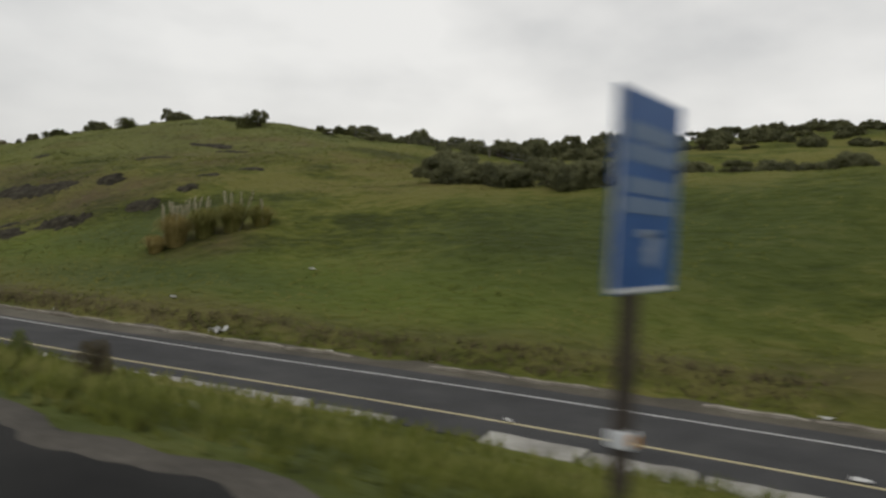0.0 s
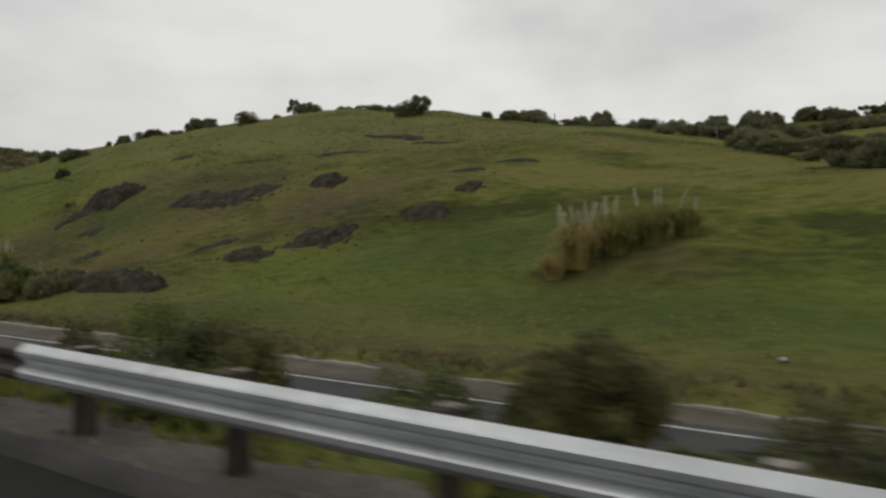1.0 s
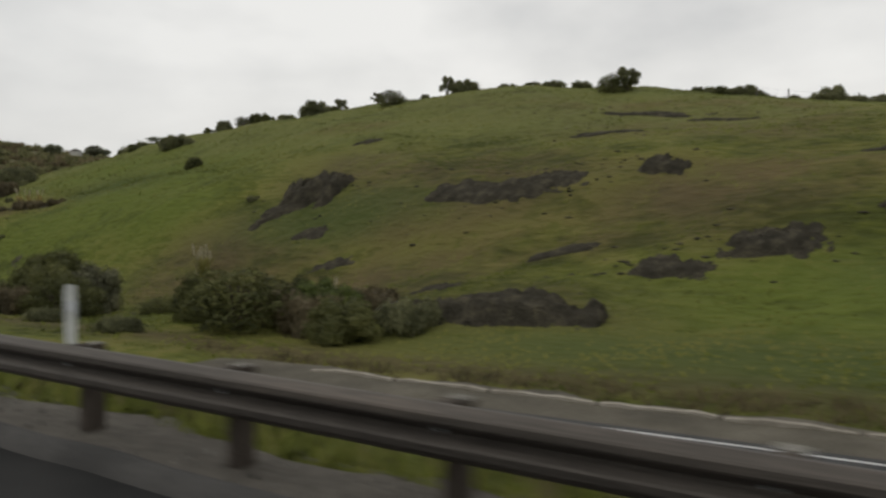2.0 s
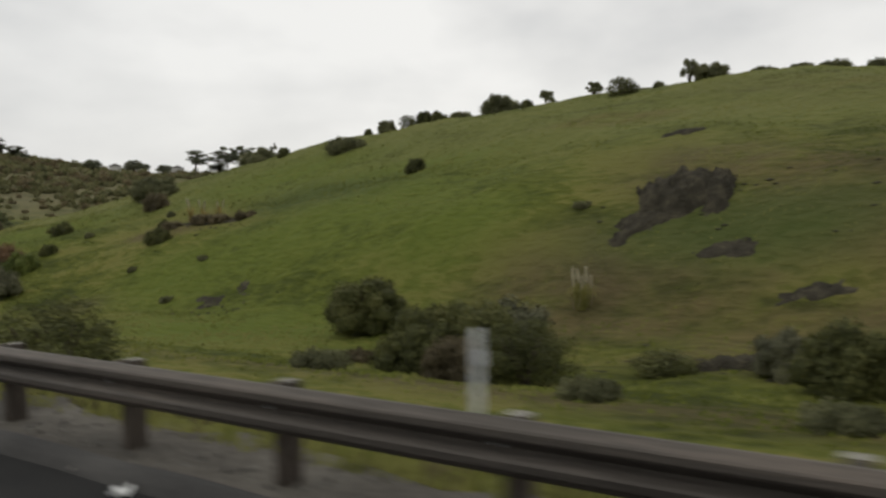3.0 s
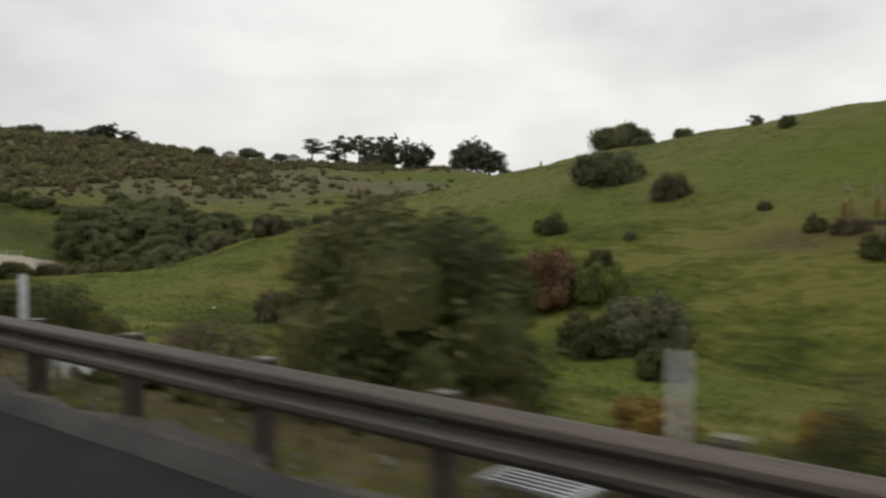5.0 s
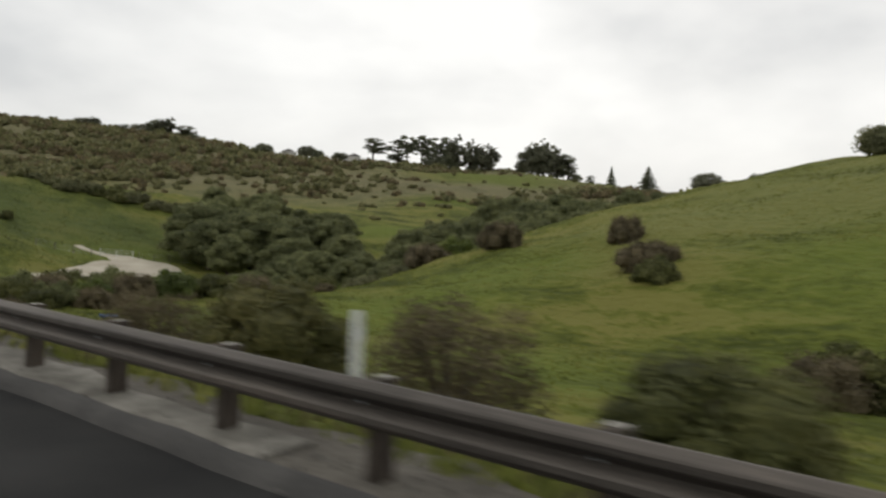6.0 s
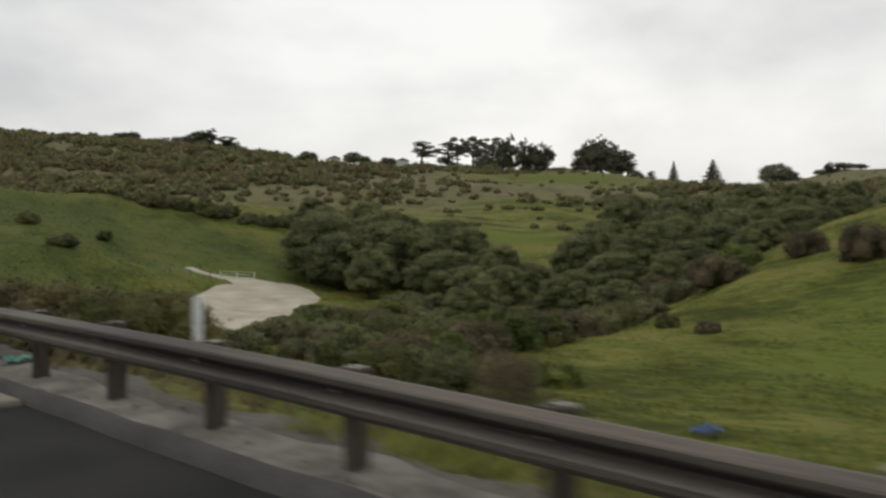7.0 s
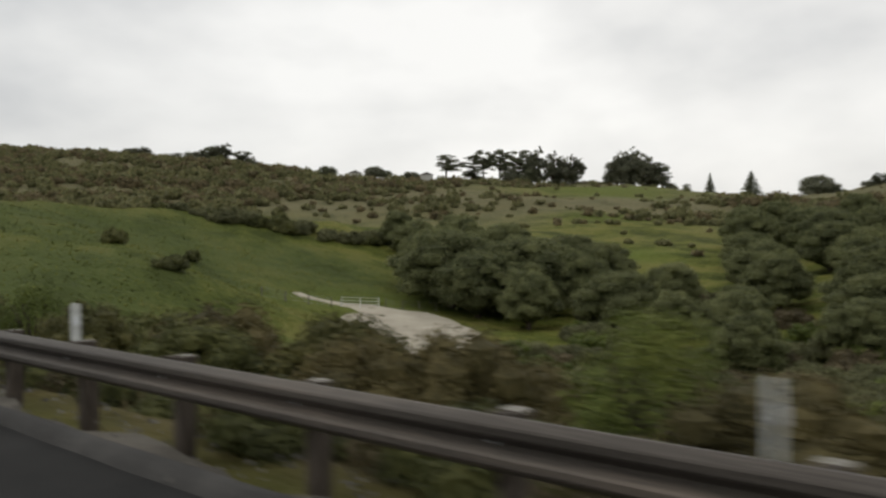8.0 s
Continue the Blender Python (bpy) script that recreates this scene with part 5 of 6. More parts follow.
# brush filling the gully
def gully_brush(n, x0, x1, y0, y1, seed):
    rng = np.random.default_rng(seed)
    for k in range(n):
        x, y = rng.uniform(x0, x1), rng.uniform(y0, y1)
        r = rng.uniform(1.4, 2.9)
        if lot_gap(x, y) < r:
            continue
        key, what = (("brown_a", "brown"), ("hazed_a", "dull green"), ("hazed_b", "dull green"), ("green_a", "olive green"), ("mound_b", "haze-paled green"))[k % 5]
        place_bush(key, x, y, r, r * rng.uniform(0.65, 1.0), what + " shrub among the gully brush", "shrub", "brush in the gully", "shrub", sink=0.15)


gully_brush(26, 47, 68, 226, 264, 51)
gully_brush(24, 42, 70, 226, 256, 52)
gully_brush(34, 56, 112, 224, 250, 54)
gully_brush(26, 62, 112, 246, 272, 55)
gully_brush(22, 40, 72, 218, 232, 56)
gully_brush(30, 70, 114, 226, 264, 59)
gully_brush(12, 29, 46, 217, 229, 60)
gully_brush(26, 34, 62, 226, 262, 67)
for k, (x, y, r, h) in enumerate([(20.6, 208.6, 1.3, 1.4), (24, 209.4, 1.4, 1.5), (27.5, 209.6, 1.3, 1.3), (22.3, 211, 1.6, 1.8), (20.5, 212.2, 1.5, 1.9), (23, 213.5, 1.8, 2.2), (26, 214, 1.7, 2.0), (22.8, 216.2, 1.8, 2.4), (26, 217.5, 2.0, 2.6), (29.5, 215.2, 1.8, 2.2), (33, 216, 2.0, 2.4), (30, 219, 2.1, 2.8), (37, 216.8, 1.9, 2.2), (41, 217.5, 2.0, 2.3), (35, 220, 2.2, 2.8), (45, 218.4, 1.9, 2.2), (50, 219.6, 2.0, 2.2), (27.6, 212, 1.2, 1.2)]):
    place_bush(("dark_a", "brown_a", "green_a", "oak_b")[k % 4], x, y, r, h, ("dark green", "dry brown", "bright green", "olive")[k % 4] + " shrub behind the grassy hump", "shrub", "brush in the gully", "shrub", sink=0.15)
gully_brush(16, 48, 74, 236, 262, 65)

# oaks in the valley

def set_trees(rows):
    for x, y, h, key in rows:
        place_tree("oak_4" if int(x + y) % 3 == 0 else key, x, y, h, "spreading dark green live oak in the valley", "oak tree", "oaks in the valley", float(RNG.uniform(1.1, 1.45)))


set_trees([
    (106, 300, 10, "oak_1"), (113, 293, 7.8, "oak_2"), (121, 296, 7.6, "oak_3"),
    (87, 294, 11, "oak_1"), (91, 284, 11, "oak_2"), (83, 286, 9, "oak_3"),
    (95, 303, 10, "oak_2"), (80, 276, 7, "oak_1"), (100, 287, 9, "oak_2"),
    (107, 282, 8.2, "oak_1"), (92, 276, 8, "oak_3"), (86, 268, 7, "oak_2"),
    (96, 266, 6.6, "oak_1"),
    (112, 312, 9, "oak_3"), (122, 310, 6.5, "oak_2"), (80, 258, 5, "oak_1"),
    (76, 250, 6, "oak_2"), (88, 254, 5, "oak_3"), (99, 254, 7, "oak_1"),
    (113, 261, 7, "oak_2"), (125, 267, 6.5, "oak_3"), (139, 273, 6.4, "oak_2"),
])
set_trees([
    (154, 279, 9, "oak_1"), (132, 258, 8, "oak_1"), (146, 262, 9, "oak_3"),
    (158, 270, 9, "oak_2"), (120, 250, 7, "oak_2"), (160, 252, 8, "oak_1"),
    (172, 262, 9, "oak_2"), (172, 286, 9, "oak_3"), (186, 276, 9, "oak_1"),
    (150, 242, 7, "oak_3"), (134, 240, 6, "oak_2"), (178, 242, 8, "oak_2"),
    (196, 258, 9, "oak_3"), (64, 244, 5, "oak_3"), (72, 238, 5, "oak_1"),
    (84, 240, 6, "oak_2"), (95, 243, 7, "oak_3"), (106, 246, 7, "oak_1"),
    (90, 234, 5, "oak_2"), (103, 236, 6, "oak_3"), (116, 240, 7, "oak_1"),
    (126, 245, 7, "oak_2"), (80, 231, 4.5, "oak_3"), (112, 230, 5.5, "oak_1"),
])
set_trees([
    (97, 228, 4.5, "oak_2"), (128, 232, 6, "oak_3"), (70, 231, 4, "oak_2"),
    (112, 324, 7, "oak_2"), (128, 328, 7, "oak_1"), (200, 290, 9, "oak_2"),
    (214, 276, 9, "oak_1"), (205, 240, 8, "oak_1"), (224, 255, 8, "oak_3"),
    (240, 270, 8, "oak_2"), (115, 331, 7, "oak_3"), (122, 322, 7, "oak_2"),
    (104, 312, 7, "oak_2"),
])

# brush behind the shoulder of the green spur
def spur_brush():
    rng = np.random.default_rng(58)
    for k in range(34):
        u = k / 33
        x, y = 84 + 34 * u + rng.uniform(-3, 3), 360 - 32 * u + rng.uniform(-4, 4)
        r = rng.uniform(1.6, 3.6)
        place_bush(("dark_b", "hazed_b", "hazed_a")[k % 3], x, y, r, r * rng.uniform(0.7, 1.0), "dull green brush on the spur's shoulder", "shrub", "brush in the gully", "shrub", sink=0.2)


spur_brush()

# scrub oaks behind the low crest, and along the skyline beyond it
def thicket(n, x0, x1, y0, y1, r0, r1, label, group, seed, lean=0.0, tall=0.78):
    rng = np.random.default_rng(seed)
    for k in range(n):
        y = y0 + (y1 - y0) * (k + rng.uniform(0.1, 0.9)) / n
        x = rng.uniform(x0, x1) + lean * (y - y0)
        r = rng.uniform(r0, r1)
        place_bush(("hazed_a", "mound_a", "hazed_b", "open_b")[k % 4], x, y, r, r * tall * rng.uniform(0.78, 1.22), label, "scrub oak", group, "scrub_oak", sink=0.15)


thicket(8, 48.5, 51.5, 26.5, 35.5, 1.3, 2.2, "dark scrub oak behind the grassy crest", "oaks behind the crest", 31, tall=0.85)
thicket(4, 47.5, 49.5, 20.3, 25.2, 1.4, 1.9, "dark scrub oak behind the grassy crest", "oaks behind the crest", 38, tall=1.1)
thicket(5, 50, 54, 2, 19.5, 0.9, 1.6, "small dark scrub oak behind the grassy crest", "oaks behind the crest", 32)
thicket(22, 58, 76, 12, 44, 1.4, 2.4, "dark scrub oak in the hollow behind the crest", "oaks behind the crest", 33, tall=0.85)
thicket(22, 80, 105, -6, 62, 1.4, 2.4, "dark scrub oak on the rise behind the crest", "oaks behind the crest", 34)
thicket(12, 82, 90, 54, 76, 0.7, 1.3, "dark scrub oak along the ridge", "oaks behind the crest", 35, tall=0.95)
thicket(18, 92.5, 99, 50, 80, 1.3, 2.1, "dark scrub oak behind the ridge's shoulder", "oaks behind the crest", 71, tall=1.5)
thicket(16, 138, 149, 58, 104, 1.6, 2.6, "dark scrub oak on the far skyline", "oaks on the skyline", 72, tall=1.6)
thicket(24, 118, 132, -14, 26, 1.3, 2.5, "dark scrub oak on the far skyline", "oaks on the skyline", 36, tall=0.7)
thicket(42, 118, 132, 26, 96, 1.3, 2.6, "dark scrub oak on the far skyline", "oaks on the skyline", 39, tall=0.95)
thicket(24, 140, 150, -14, 26, 1.4, 2.6, "dark scrub oak on the far skyline", "oaks on the skyline", 37, tall=0.7)
thicket(42, 140, 150, 26, 100, 1.4, 2.8, "dark scrub oak on the far skyline", "oaks on the skyline", 40, tall=1.0)

# trees on the far ridge: place, height and width

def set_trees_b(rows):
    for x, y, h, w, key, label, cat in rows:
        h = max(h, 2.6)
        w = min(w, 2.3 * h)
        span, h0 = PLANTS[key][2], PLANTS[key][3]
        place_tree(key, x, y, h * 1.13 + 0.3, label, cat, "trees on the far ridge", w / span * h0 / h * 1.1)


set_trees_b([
    (287, 788, 2.7, 19.3, "dome_2", "rounded dark tree on the far ridge", "tree"), (296, 768, 6.0, 17.8, "dome_1", "rounded dark tree on the far ridge", "tree"), (300, 760, 7.4, 9.4, "gum_2", "grey-green, haze-paled eucalyptus on the far ridge", "tree"),
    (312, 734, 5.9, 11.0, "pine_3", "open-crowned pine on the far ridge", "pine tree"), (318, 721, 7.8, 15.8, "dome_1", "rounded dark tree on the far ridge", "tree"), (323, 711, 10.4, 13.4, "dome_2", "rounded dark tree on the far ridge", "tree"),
    (327, 702, 13.5, 11.5, "gum_1", "grey-green, haze-paled eucalyptus on the far ridge", "tree"), (332, 690, 8.9, 13.1, "pine_1", "open-crowned pine on the far ridge", "pine tree"), (335, 684, 5.5, 7.8, "dome_2", "rounded dark tree on the far ridge", "tree"),
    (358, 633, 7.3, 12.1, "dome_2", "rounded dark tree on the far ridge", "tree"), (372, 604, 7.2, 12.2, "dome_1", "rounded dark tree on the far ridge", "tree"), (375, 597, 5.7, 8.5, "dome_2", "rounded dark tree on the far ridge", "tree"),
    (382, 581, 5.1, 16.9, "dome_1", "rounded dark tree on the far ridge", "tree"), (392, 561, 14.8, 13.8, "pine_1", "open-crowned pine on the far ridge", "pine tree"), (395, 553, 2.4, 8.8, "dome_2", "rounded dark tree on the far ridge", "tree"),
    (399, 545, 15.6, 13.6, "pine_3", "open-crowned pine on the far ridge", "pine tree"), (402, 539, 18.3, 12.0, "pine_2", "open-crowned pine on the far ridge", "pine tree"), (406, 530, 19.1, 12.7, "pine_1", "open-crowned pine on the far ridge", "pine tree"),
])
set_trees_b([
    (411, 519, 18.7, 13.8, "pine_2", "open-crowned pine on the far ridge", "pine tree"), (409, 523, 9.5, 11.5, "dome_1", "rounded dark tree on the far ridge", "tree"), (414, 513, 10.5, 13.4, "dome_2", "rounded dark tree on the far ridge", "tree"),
    (416, 509, 22.4, 9.2, "gum_1", "grey-green, haze-paled eucalyptus on the far ridge", "tree"), (420, 500, 19.2, 12.2, "gum_2", "grey-green, haze-paled eucalyptus on the far ridge", "tree"), (423, 493, 15.5, 9.1, "gum_2", "grey-green, haze-paled eucalyptus on the far ridge", "tree"),
    (425, 489, 16.6, 8.3, "gum_1", "grey-green, haze-paled eucalyptus on the far ridge", "tree"), (434, 470, 5.7, 7.9, "dome_2", "rounded dark tree on the far ridge", "tree"), (437, 464, 18.2, 15.0, "gum_3", "grey-green, haze-paled eucalyptus on the far ridge", "tree"),
    (440, 457, 21.3, 16.8, "gum_3", "grey-green, haze-paled eucalyptus on the far ridge", "tree"), (443, 449, 17.3, 11.2, "gum_2", "grey-green, haze-paled eucalyptus on the far ridge", "tree"), (446, 443, 14.7, 10.8, "pine_3", "open-crowned pine on the far ridge", "pine tree"),
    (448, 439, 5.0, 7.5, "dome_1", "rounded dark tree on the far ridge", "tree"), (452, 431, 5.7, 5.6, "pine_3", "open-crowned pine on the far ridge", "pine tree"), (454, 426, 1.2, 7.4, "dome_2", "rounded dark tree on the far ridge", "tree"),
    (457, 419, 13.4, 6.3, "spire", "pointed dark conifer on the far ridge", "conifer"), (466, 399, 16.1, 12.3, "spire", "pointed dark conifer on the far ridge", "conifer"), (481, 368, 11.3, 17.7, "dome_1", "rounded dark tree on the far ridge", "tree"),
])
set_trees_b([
    (483, 363, 6.0, 9.3, "dome_2", "rounded dark tree on the far ridge", "tree"), (485, 358, 1.6, 7.5, "dome_2", "rounded dark tree on the far ridge", "tree"), (462, 333, 5.6, 6.0, "gum_2", "grey-green, haze-paled eucalyptus on the far ridge", "tree"),
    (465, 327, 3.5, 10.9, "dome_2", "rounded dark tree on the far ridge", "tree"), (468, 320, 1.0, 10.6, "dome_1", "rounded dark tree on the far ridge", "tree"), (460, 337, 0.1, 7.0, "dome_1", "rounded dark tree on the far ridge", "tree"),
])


# scrub on the far slopes, too many to count
def scrub(seed, count, material):
    rng = np.random.default_rng(seed)
    shapes = []
    for k in range(10):
        L = [(0, 0, 0.45, 1, 1, 0.7)] + [(0.7 * rng.uniform(-1, 1), 0.7 * rng.uniform(-1, 1), 0.4, 0.6, 0.6, 0.55) for _ in range(3)]
        a, b = leaf_cloud(L, 60, 0.27, rng, deep=0.7)
        shapes.append((np.array(a), b))
    V, f, o = [], [], 0
    n = 0
    while n < count:
        x, y = rng.uniform(110, 540), rng.uniform(180, 900)
        q = 0.91 * x + 0.42 * y
        if q < 255 or q > 640 or math.hypot(x - 358, y - 598) < 36 or math.hypot(x - 378, y - 556) < 30:
            continue
        dense = max(sm(430, 520, y), 0.75 * sm(385, 340, y) * sm(200, 250, x) * (1 - sm(330, 390, x))) * 1.15
        band = math.exp(-(((x - 235) / 34) ** 2 + ((y - 425) / 36) ** 2)) * 0.8
        patch = 0.5 * math.sin(x * 0.07 + 2.0 * math.sin(y * 0.03)) + 0.5 * math.sin(y * 0.06 + 1 + 0.03 * x)
        if rng.random() > 0.05 + 0.9 * max(dense, band) * (0.55 + 0.45 * patch):
            continue
        s = rng.uniform(0.7, 1.7) * (1 + 1.6 * max(dense, band) * rng.random()) * (0.6 if x > 380 and y < 420 else 1.0)
        a, b = shapes[int(rng.integers(10))]
        t = rng.uniform(0, 6.28)
        k = np.array([[math.cos(t), -math.sin(t), 0], [math.sin(t), math.cos(t), 0], [0, 0, rng.uniform(0.75, 1.15)]]) * s
        V.append(a @ k.T + [x, y, gz(x, y) - 0.15])
        f += [tuple(i + o for i in g) for g in b]
        o += len(a)
        n += 1
    return mesh_of("scrub", np.concatenate(V), f, material)


tagged(new("scrub", scrub(77, 3900, L_FARSCRUB)), "scattered olive scrub bushes over the far slopes", "scrub", kind="stuff")
tagged(new("scrub", scrub(78, 2000, L_DRYSCRUB)), "dry brown scrub bushes over the far slopes", "scrub", kind="stuff")



# ---------------------------------------------------------------- rocks
def rock(x, y, rx_, ry_, h, turn, seed, label, name="rock"):
    """A shale outcrop: a broken face towards the road, ledges behind it, its edges buried in the slope."""
    n, m, h = 26, 44, 0.58 * h
    u, v = np.meshgrid(np.linspace(-1, 1, n), np.linspace(-1, 1, m), indexing="ij")
    c, s = math.cos(radians(turn)), math.sin(radians(turn))
    wob = np.array([[noise.noise(Vector((a * 1.6, b * 2.2, seed * 5.3))) for a, b in zip(ra, rb)] for ra, rb in zip(u, v)])
    fine = np.array([[noise.noise(Vector((a * 5.5, b * 9.0, seed * 2.1))) for a, b in zip(ra, rb)] for ra, rb in zip(u, v)])
    grit = np.array([[noise.noise(Vector((a * 13, b * 22, seed * 1.3))) for a, b in zip(ra, rb)] for ra, rb in zip(u, v)])
    # how far inside its ragged outline a place lies
    inside = 0.8 - np.abs(v) ** 2 * 0.85 - np.clip(u, 0, 1) ** 2 * 0.8 + 0.7 * wob + 0.16 * fine
    face = sm(-0.8, -0.3, u + 0.4 * wob + 0.1 * fine)
    body = np.clip(inside, -0.3, 0.62) / 0.62 * face
    steps = np.floor(body * 4 + fine * 0.5) / 4
    z = h * (0.48 * body + 0.2 * steps + 0.1 * fine + 0.05 * grit)
    x_, y_ = u * rx_ + 0.1 * rx_ * fine, v * ry_ + 0.06 * ry_ * grit
    gx, gy = x + x_ * c - y_ * s, y + x_ * s + y_ * c
    edge_ = np.maximum(np.abs(u), np.abs(v)) > 0.97
    z = np.where(edge_, -0.5, z - 0.07 - 0.25 * np.clip(0.12 - inside, 0, 1))
    co = np.stack([gx - x, gy - y, gz_many(gx, gy) + z - gz(x, y)], -1).reshape(-1, 3)
    idx = np.arange(n * m).reshape(n, m)
    quads = np.stack([idx[:-1, :-1], idx[1:, :-1], idx[1:, 1:], idx[:-1, 1:]], -1).reshape(-1, 4)
    ob = new(name, mesh_of(name, co, quads, M_ROCK))
    ob.location = (x, y, gz(x, y))
    return tagged(ob, label, "rock", "rock outcrops on the slope")



def set_rocks(rows):
    for x, y, a, b, h, turn, label in rows:
        rock(x, y, a, b, h, turn, int(x * 7 + y * 3) % 97, label)


set_rocks([
    (47.0, 96.2, 2.6, 3.0, 3.0, 12, "large dark shale outcrop with a steep face"), (44.6, 98.0, 1.2, 2.0, 0.9, 40, "low dark shale ledge"), (45.2, 81, 1.6, 3.6, 0.9, 0, "long low dark shale ledge in bare earth"),
    (45.8, 76.4, 1.5, 2.8, 0.8, 10, "low brown shale ledge"), (47.4, 69.8, 1.3, 1.6, 1.2, 0, "dark shale outcrop in grass"), (37.6, 61.6, 1.6, 2.4, 1.5, 8, "dark shale outcrop with a ragged top"),
    (35.4, 65.4, 1.2, 2.0, 0.9, 0, "low dark shale ledge"), (41.0, 56.2, 1.2, 1.7, 1.1, 12, "dark shale outcrop in grass"), (44.6, 55.4, 0.9, 1.2, 0.7, 0, "small dark shale rock"),
    (29.4, 70.2, 1.7, 4.4, 2.2, 4, "long dark shale outcrop at the slope's foot"), (29.4, 75.2, 1.3, 2.2, 1.2, 0, "dark shale outcrop at the slope's foot"), (34.2, 76.5, 0.8, 1.8, 0.4, 0, "low brown shale ledge"),
])
set_rocks([
    (38.6, 72.0, 0.8, 2.2, 0.5, 10, "small brown shale ledge"), (65.4, 77, 1.0, 5.4, 0.6, 0, "thin shale ledge below the ridge"), (57.6, 77.6, 0.9, 3.2, 0.5, 5, "thin shale ledge across the slope"),
    (63, 70.5, 0.8, 3.2, 0.5, 0, "thin shale ledge across the slope"), (52, 56.4, 0.8, 2.4, 0.5, 0, "thin shale ledge across the slope"), (49.3, 58.5, 0.8, 1.6, 0.5, 0, "small shale ledge on the slope"),
    (39.4, 128.0, 1.3, 2.4, 0.22, -30, "flat grey shale patch in grass"), (41.2, 126.3, 1.0, 1.9, 0.2, -20, "flat grey shale patch in grass"), (51.6, 144.2, 0.9, 2.6, 0.6, 0, "dark shale outcrop with dry grass on it"),
    (52.4, 139.8, 0.8, 1.8, 0.5, 0, "low dark shale ledge"), (29.8, 98.7, 1.4, 1.6, 1.9, 0, "grey shale outcrop in the thicket"), (30.8, 88.2, 1.1, 2.6, 1.2, 0, "low grey shale outcrop"),
])
set_rocks([
    (58, 100, 0.7, 1.6, 0.5, 0, "small dark rock on the slope"), (42.5, 92.5, 0.8, 2.2, 0.4, 0, "low dark shale ledge"), (39.5, 88.0, 0.7, 1.8, 0.4, 15, "low brown shale ledge"),
])


def rubble(seed, n):
    """Loose shale lying round the outcrops, too much to count."""
    rng = np.random.default_rng(seed)
    spots = [(46.5, 95.5, 3.5), (44.5, 82, 4.5), (46, 77, 3.5), (38.2, 62.5, 3), (35.8, 66, 2.5), (41.2, 56.4, 2.5), (29.8, 72, 3.5), (48.8, 71, 2.5), (38.6, 126.5, 2.2), (50, 142, 2.5), (66, 77, 4), (57.6, 77.6, 3), (30, 92, 3)]
    v, f = [], []
    for k in range(n):
        cx, cy, s = spots[k % len(spots)]
        x, y = cx + rng.normal() * s * 0.5, cy + rng.normal() * s
        r = rng.uniform(0.05, 0.2)
        o = len(v)
        z = gz(x, y)
        w = rng.uniform(0.6, 1.4, 6)
        v += [(x - r * w[0], y, z), (x, y - r * w[1] * 1.5, z), (x + r * w[2], y, z + 0.02), (x, y + r * w[3] * 1.5, z), (x + 0.3 * r * (w[4] - 1), y, z + r * 0.45 * w[5]), (x, y, z - 0.1)]
        for i in range(4):
            j = (i + 1) % 4
            f += [(o + i, o + j, o + 4), (o + j, o + i, o + 5)]
    return mesh_of("rubble", v, f, M_ROCK)


tagged(new("rubble", rubble(71, 380)), "loose dark shale lying round the outcrops", "rubble", kind="stuff")


# ---------------------------------------------------------------- pampas grass
def blades(n, r, h, rng, width, droop, top=None):
    v, f = [], []
    for k in range(n):
        a, d = rng.uniform(0, 6.28), r * 0.35 * math.sqrt(rng.random())
        lean = rng.uniform(0.1, 1.0) ** 1.4 * droop
        hh = h * rng.uniform(0.6, 1.05) * (1 - 0.25 * lean)
        bx, by = d * math.cos(a), d * math.sin(a)
        ux, uy = math.cos(a), math.sin(a)
        px, py = -uy * width, ux * width
        out = r * lean
        pts = [(bx, by, -0.05, 1.0), (bx + ux * out * 0.3, by + uy * out * 0.3, hh * 0.62, 0.9), (bx + ux * out * 0.75, by + uy * out * 0.75, hh * 0.95, 0.6), (bx + ux * out * 1.25, by + uy * out * 1.25, hh * (0.98 - 0.5 * lean), 0.1)]
        o = len(v)
        for x, y, z, w in pts:
            v += [(x - px * w, y - py * w, z), (x + px * w, y + py * w, z)]
        for i in range(3):
            f.append((o + 2 * i, o + 2 * i + 1, o + 2 * i + 3, o + 2 * i + 2))
    return v, f


def plume_mesh(rng, h, fluff):
    """A stalk with a feathery head."""
    v, f = tube([(0, 0, 0), (0.03, 0, h * 0.7), (0.06, 0.02, h)], [0.012, 0.009, 0.004], 4)
    head = []
    for k in range(70):
        z = h - fluff + fluff * rng.random() * 1.02
        r = 0.05 * math.sin(math.pi * min(1, max(0.05, (h + 0.05 - z) / (fluff + 0.05)))) + 0.015
        a = rng.uniform(0, 6.28)
        x, y = 0.04 + r * math.cos(a) * rng.random(), r * math.sin(a) * rng.random()
        head.append((x, y, z, a))
    o = len(v)
    for i, (x, y, z, a) in enumerate(head):
        c, s = math.cos(a) * 0.07, math.sin(a) * 0.07
        v += [(x, y, z), (x + c, y + s, z + 0.09), (x + c * 0.4 - s * 0.4, y + s * 0.4 + c * 0.4, z + 0.13)]
        f.append((o + 3 * i, o + 3 * i + 1, o + 3 * i + 2))
    return mesh_of("plume", v, f, L_PLUME)


